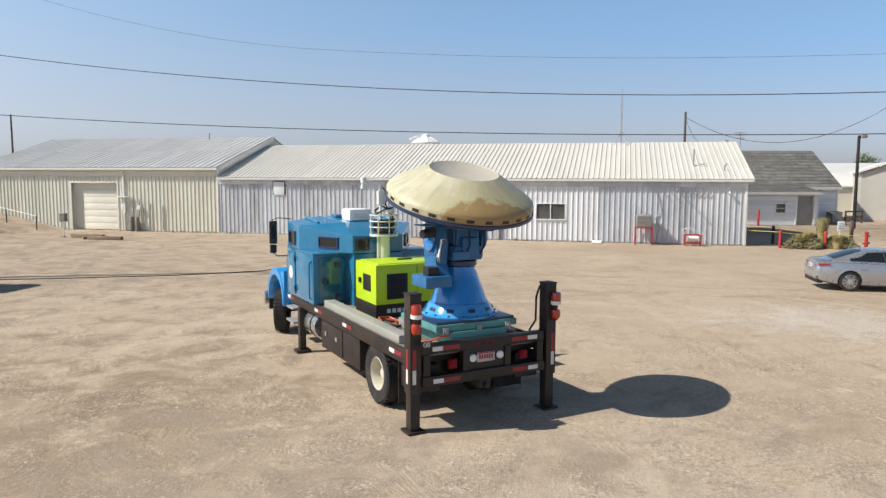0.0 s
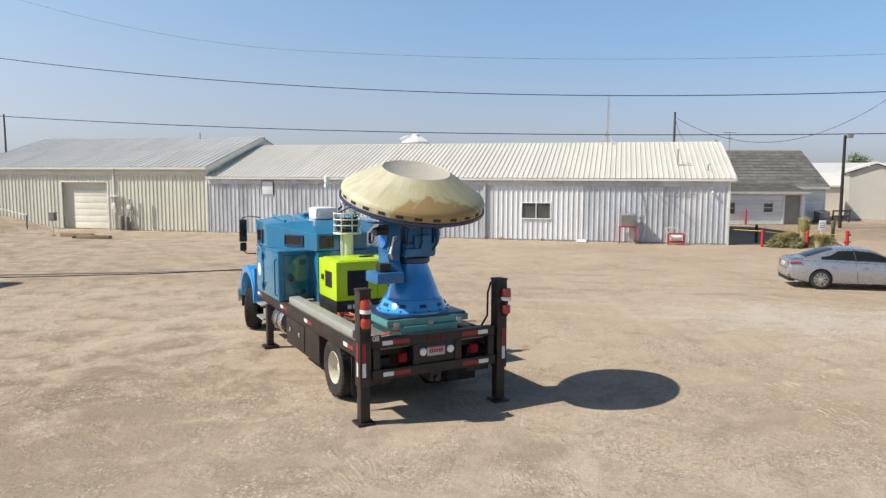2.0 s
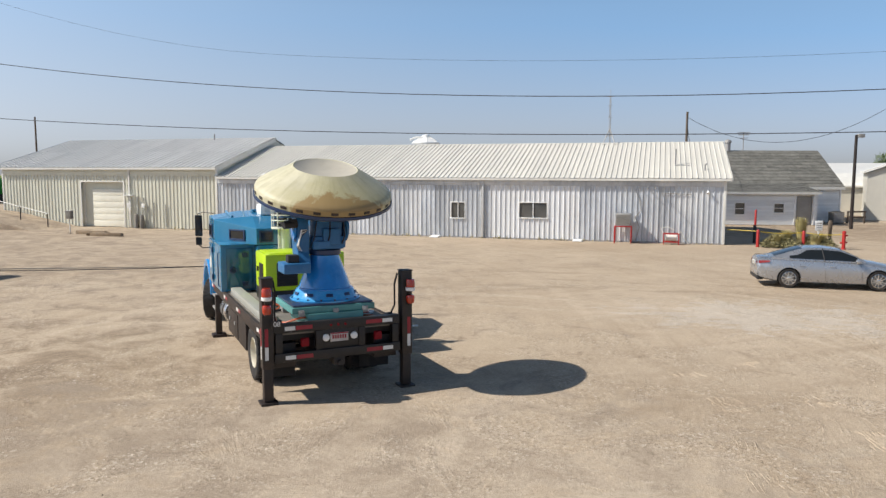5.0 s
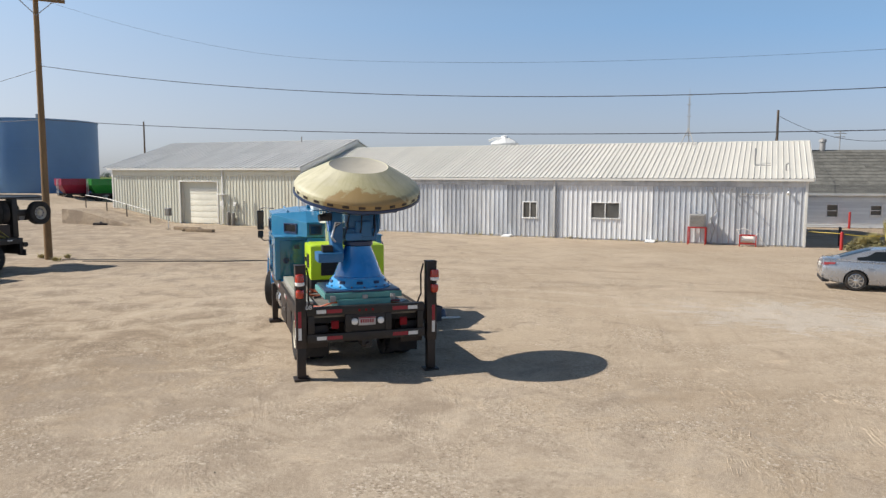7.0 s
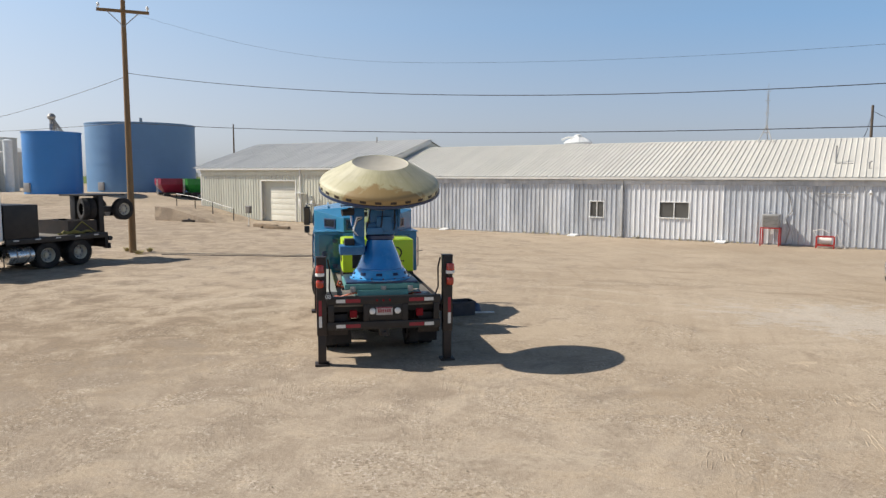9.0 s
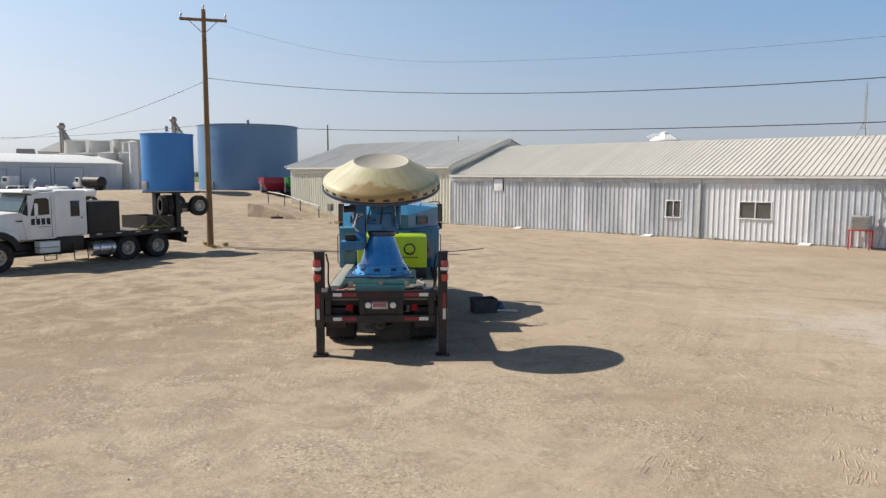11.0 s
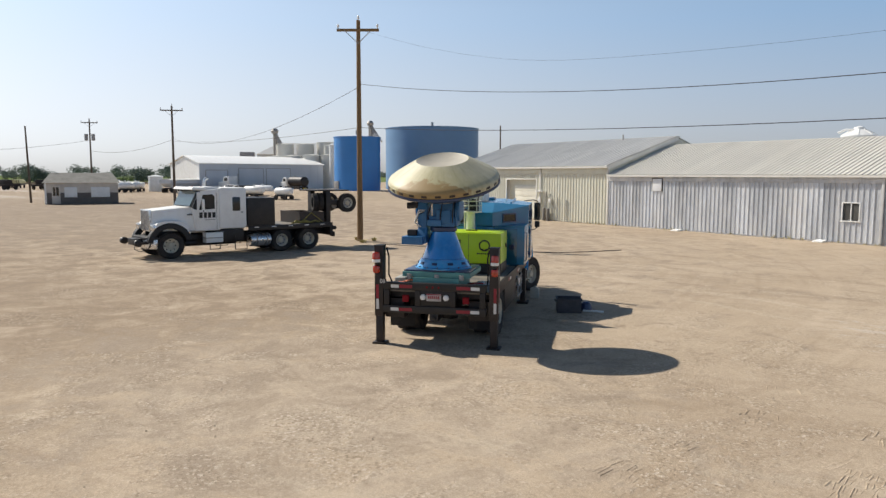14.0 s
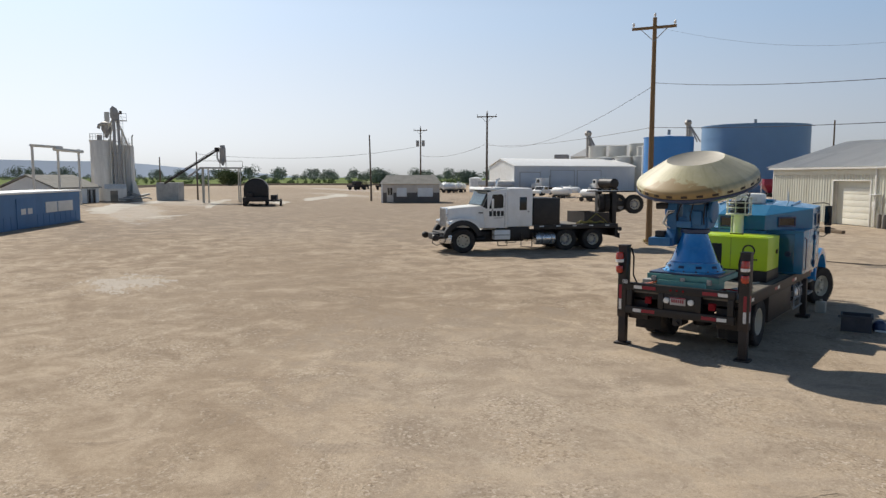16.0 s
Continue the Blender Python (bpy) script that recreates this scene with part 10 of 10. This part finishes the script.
def wall_cooler():
    t = thing("cooler_stand", YARD @ pose(-5.6, -0.62, 0), "red steel stand against the ribbed wall", "stand")
    for x in (-0.47, 0.47):
        for y in (-0.4, 0.4):
            part("leg", B().box(x - 0.03, x + 0.03, y - 0.03, y + 0.03, -0.02, 0.94, 0.005), M_RED, t)
    part("top_frame", B().box(-0.5, 0.5, -0.43, 0.43, 0.94, 1.0, 0.008), M_RED, t)
    c = thing("evaporative_cooler", YARD @ pose(-5.6, -0.62, 1.0), "brown louvred evaporative cooler on the red stand", "cooler")
    part("cabinet", B().box(-0.43, 0.43, -0.38, 0.38, 0.004, 0.72, 0.02), M_STEEL, c)
    for k in range(8):
        part("louvre", B().prism([(-0.40, 0.08 + k * 0.075), (-0.382, 0.08 + k * 0.075), (-0.382, 0.13 + k * 0.075)], -0.38, 0.38, "x"), M_DECK, c)
    part("pipe", B().tube([(0.2, 0, 0.72), (0.2, 0, 0.85), (-0.1, 0.1, 0.85)], 0.02), M_STEEL, c)


wall_cooler()


def red_cart():
    t = thing("hose_cart", YARD @ pose(-2.9, -0.7, 0), "low red steel hose cart with tangled pipes", "cart")
    for x in (-0.42, 0.42):
        for y in (-0.3, 0.3):
            part("leg", B().box(x - 0.025, x + 0.025, y - 0.025, y + 0.025, -0.02, 0.62), M_RED, t)
    for z in (0.12, 0.58):
        part("frame", B().box(-0.45, 0.45, -0.33, -0.28, z, z + 0.05).box(-0.45, 0.45, 0.28, 0.33, z, z + 0.05).box(-0.45, -0.40, -0.28, 0.28, z, z + 0.05).box(0.40, 0.45, -0.28, 0.28, z, z + 0.05), M_RED, t)
    part("reel", B().cyl((-0.3, 0, 0.38), (0.3, 0, 0.38), 0.19, 0.19, 16), M_TRIM, t)
    part("pipe", B().tube([(0.4, 0, 0.6), (0.55, -0.1, 0.75), (0.75, -0.1, 0.3), (0.95, -0.1, 0.03)], 0.03).tube([(-0.4, 0, 0.6), (-0.6, 0, 0.9), (-0.2, 0, 1.0), (0.2, 0, 0.8)], 0.03), M_TRIM, t)


red_cart()

# ---- the planted corner beside the warehouse ----


def bollard(x, y, h, label, m=None):
    solo("bollard", B().lathe([(0.085, -0.05), (0.085, h - 0.05), (0.06, h), (0, h + 0.01)], 16), m or M_RED, pose(x, y, 0), label, "bollard", "red bollards")


for x, y, h in ((18.7, 39.4, 0.95), (21.1, 39.2, 0.92), (25.33, 57.25, 1.25)):
    bollard(x, y, h, "red painted steel bollard by the verge")
bollard(19.47, 41.94, 1.05, "black steel bollard by the verge", M_BLACK)
HY = thing("standpipe", pose(22.85, 38.35, 0), "red painted steel standpipe with side outlets at the verge corner", "standpipe")
part("barrel", B().lathe([(0.12, -0.05), (0.12, 0.03), (0.09, 0.05), (0.088, 0.86), (0.105, 0.87), (0.105, 0.93), (0.06, 0.98), (0, 0.99)], 20), M_RED, HY)
for d_, z_ in ((-1, 0.34), (1, 0.74), (1, 0.36)):
    part("outlet", B().cyl((d_ * 0.07, 0, z_), (d_ * 0.15, 0, z_), 0.045, 0.045, 14).cyl((d_ * 0.15, 0, z_), (d_ * 0.18, 0, z_), 0.055, 0.045, 8), M_RED, HY)
solo("yellow_rope", B().tube(sag((18.7, 39.4, 0.85), (21.1, 39.2, 0.82), 0.08, 12) + sag((21.1, 39.2, 0.82), (22.85, 38.35, 0.8), 0.08, 10)[1:], 0.02, 6), M_YELLOW, Matrix(), "yellow rope strung between red bollards", "rope")
solo("yellow_rope", B().tube([(17.4, 40.6, 0.86), (18.7, 39.4, 0.86)], 0.02, 6), M_YELLOW, Matrix(), "yellow rope from the wall to a red bollard", "rope")
SG = thing("sign", pose(21.75, 38.9, 0), "white notice sign on a post in the verge", "sign")
part("post", B().box(-0.04, 0.04, 0.0, 0.06, -0.05, 1.1), M_WHITE, SG)
part("board", B().box(-0.2, 0.2, -0.02, 0.0, 0.95, 1.5, 0.006), M_WHITE, SG)
for k in range(3):
    part("text_bar", B().box(-0.14, 0.14, -0.024, -0.021, 1.1 + k * 0.12, 1.14 + k * 0.12), M_STEEL, SG)
solo("timber_post", B().lathe([(0.10, -0.05), (0.095, 0.9), (0.115, 1.2), (0.12, 1.38), (0.08, 1.5), (0, 1.52)], 14), M_GREYWOOD, pose(22.45, 39.1, 0, 2, -1), "weathered pale round-topped timber post in the verge", "post")


def shrub(x, y, w, h, n, seed, m, label, blades=False):
    t = thing("shrub", pose(x, y, 0), label, "shrub", "verge shrubs")
    rs = random.Random(seed)
    b = B()
    for _ in range(n):
        a = rs.uniform(0, 6.283)
        r = w * math.sqrt(rs.random())
        if blades:
            x0, y0 = 0.35 * r * math.cos(a), 0.35 * r * math.sin(a)
            x1, y1, z1 = r * 0.8 * math.cos(a), r * 0.8 * math.sin(a), h * rs.uniform(0.6, 1.0)
            d = Vector((-math.sin(a), math.cos(a), 0)) * 0.018
            p0, p1, p2 = Vector((x0, y0, 0)), Vector(((x0 + x1) / 2 * 0.8, (y0 + y1) / 2 * 0.8, z1 * 0.6)), Vector((x1, y1, z1))
            b.hull([p0 - d, p0 + d, p1 + d, p1 - d, p2], [(0, 1, 2, 3), (3, 2, 4)])
        else:
            z = h * rs.uniform(0.0, 1.0) * (1 - (r / w) ** 2 * 0.7)
            c = Vector((r * math.cos(a), r * math.sin(a), z))
            s = rs.uniform(0.03, 0.09)
            u = Vector((rs.uniform(-1, 1), rs.uniform(-1, 1), rs.uniform(-0.3, 1))).normalized()
            v = u.orthogonal().normalized()
            b.hull([c + u * s * 1.6, c + v * s * 0.5, c - u * s, c - v * s * 0.5], [(0, 1, 2, 3)])
    part("foliage", b, m, t, smooth=False)
    part("stems", B().tube([(0, 0, -0.03), (0.05, 0, h * 0.5)], 0.02).tube([(0, 0, -0.03), (-0.15, 0.1, h * 0.45)], 0.015).tube([(0, 0, -0.03), (0.18, -0.05, h * 0.4)], 0.015), M_GREYWOOD, t)


for i, (x, y, w, h) in enumerate(((19.3, 39.2, 0.55, 0.6), (19.9, 39.5, 0.6, 0.75), (20.5, 39.3, 0.55, 0.65), (20.2, 38.9, 0.5, 0.45), (21.5, 39.4, 0.5, 0.6), (22.2, 38.8, 0.5, 0.6), (22.0, 39.6, 0.6, 0.8))):
    shrub(x, y, w, h, 520, 30 + i, M_SHRUB, "low dry olive shrub in the verge")
shrub(21.1, 39.6, 0.5, 1.75, 700, 50, M_STRAW, "tall clump of straw-coloured grass in the verge", True)
shrub(20.3, 39.5, 0.5, 1.0, 420, 51, M_STRAW, "tall clump of straw-coloured grass in the verge", True)
for i, (x, y, w) in enumerate(((-18.2, 26.4, 0.45), (-19.7, 27.3, 0.4), (-18.5, 27.5, 0.35))):
    shrub(x, y, w * 1.1, 0.22, 45, 60 + i, M_STRAW, "dry weeds round the foot of a pole", True)
for i, (x, y) in enumerate(((19.6, 39.2), (22.1, 39.3), (21.6, 38.9))):
    shrub(x, y, 0.6, 0.85, 260, 70 + i, M_STRAW, "dry yellow grass among the verge shrubs", True)


def wall_foot_weeds():
    """Low dry weeds and blown dirt in the angle between the walls and the yard."""
    rs = random.Random(77)
    b, c = B(), B()
    for k in range(150):
        x = rs.uniform(-52.0, -0.2) if k % 3 else rs.choice((-33.4, -14.2, -27.5, -20.0, -9.0)) + rs.uniform(-1.2, 1.2)
        if -45.4 < x < -41.2:
            continue
        p = YARD @ Vector((x, -0.09 - abs(rs.gauss(0, 0.12)), -0.01))
        size = rs.uniform(0.05, 0.22)
        for _ in range(rs.randint(6, 16)):
            a, r = rs.uniform(0, 6.283), size * rs.uniform(0.3, 1)
            tip = p + Vector((r * math.cos(a), r * math.sin(a), size * rs.uniform(0.4, 1.3)))
            d = Vector((-math.sin(a), math.cos(a), 0)) * 0.012
            b.hull([p - d, p + d, tip], [(0, 1, 2)])
        if k % 2:
            q = [p + Vector((rs.uniform(-1, 1) * 0.4, rs.uniform(-0.16, 0.06), -0.03)) for _ in range(5)]
            q = sorted(q, key=lambda v: math.atan2(v.y - p.y, v.x - p.x))
            c.hull(q + [p + Vector((0, 0, rs.uniform(0.02, 0.06)))], [(i, (i + 1) % 5, 5) for i in range(5)])
    tagged(new("wall_weeds", b.mesh("wall_weeds", M_STRAW, smooth=False)), "dry weeds along the foot of the metal walls", "weeds", kind="stuff")
    tagged(new("dirt_clods", c.mesh("dirt_clods", M_STONE, smooth=False)), "small heaps of blown dirt along the wall foot", "dirt", kind="stuff")


wall_foot_weeds()

# ---- sheets of the walls and roofs ----
sheet_walls_and_roofs()
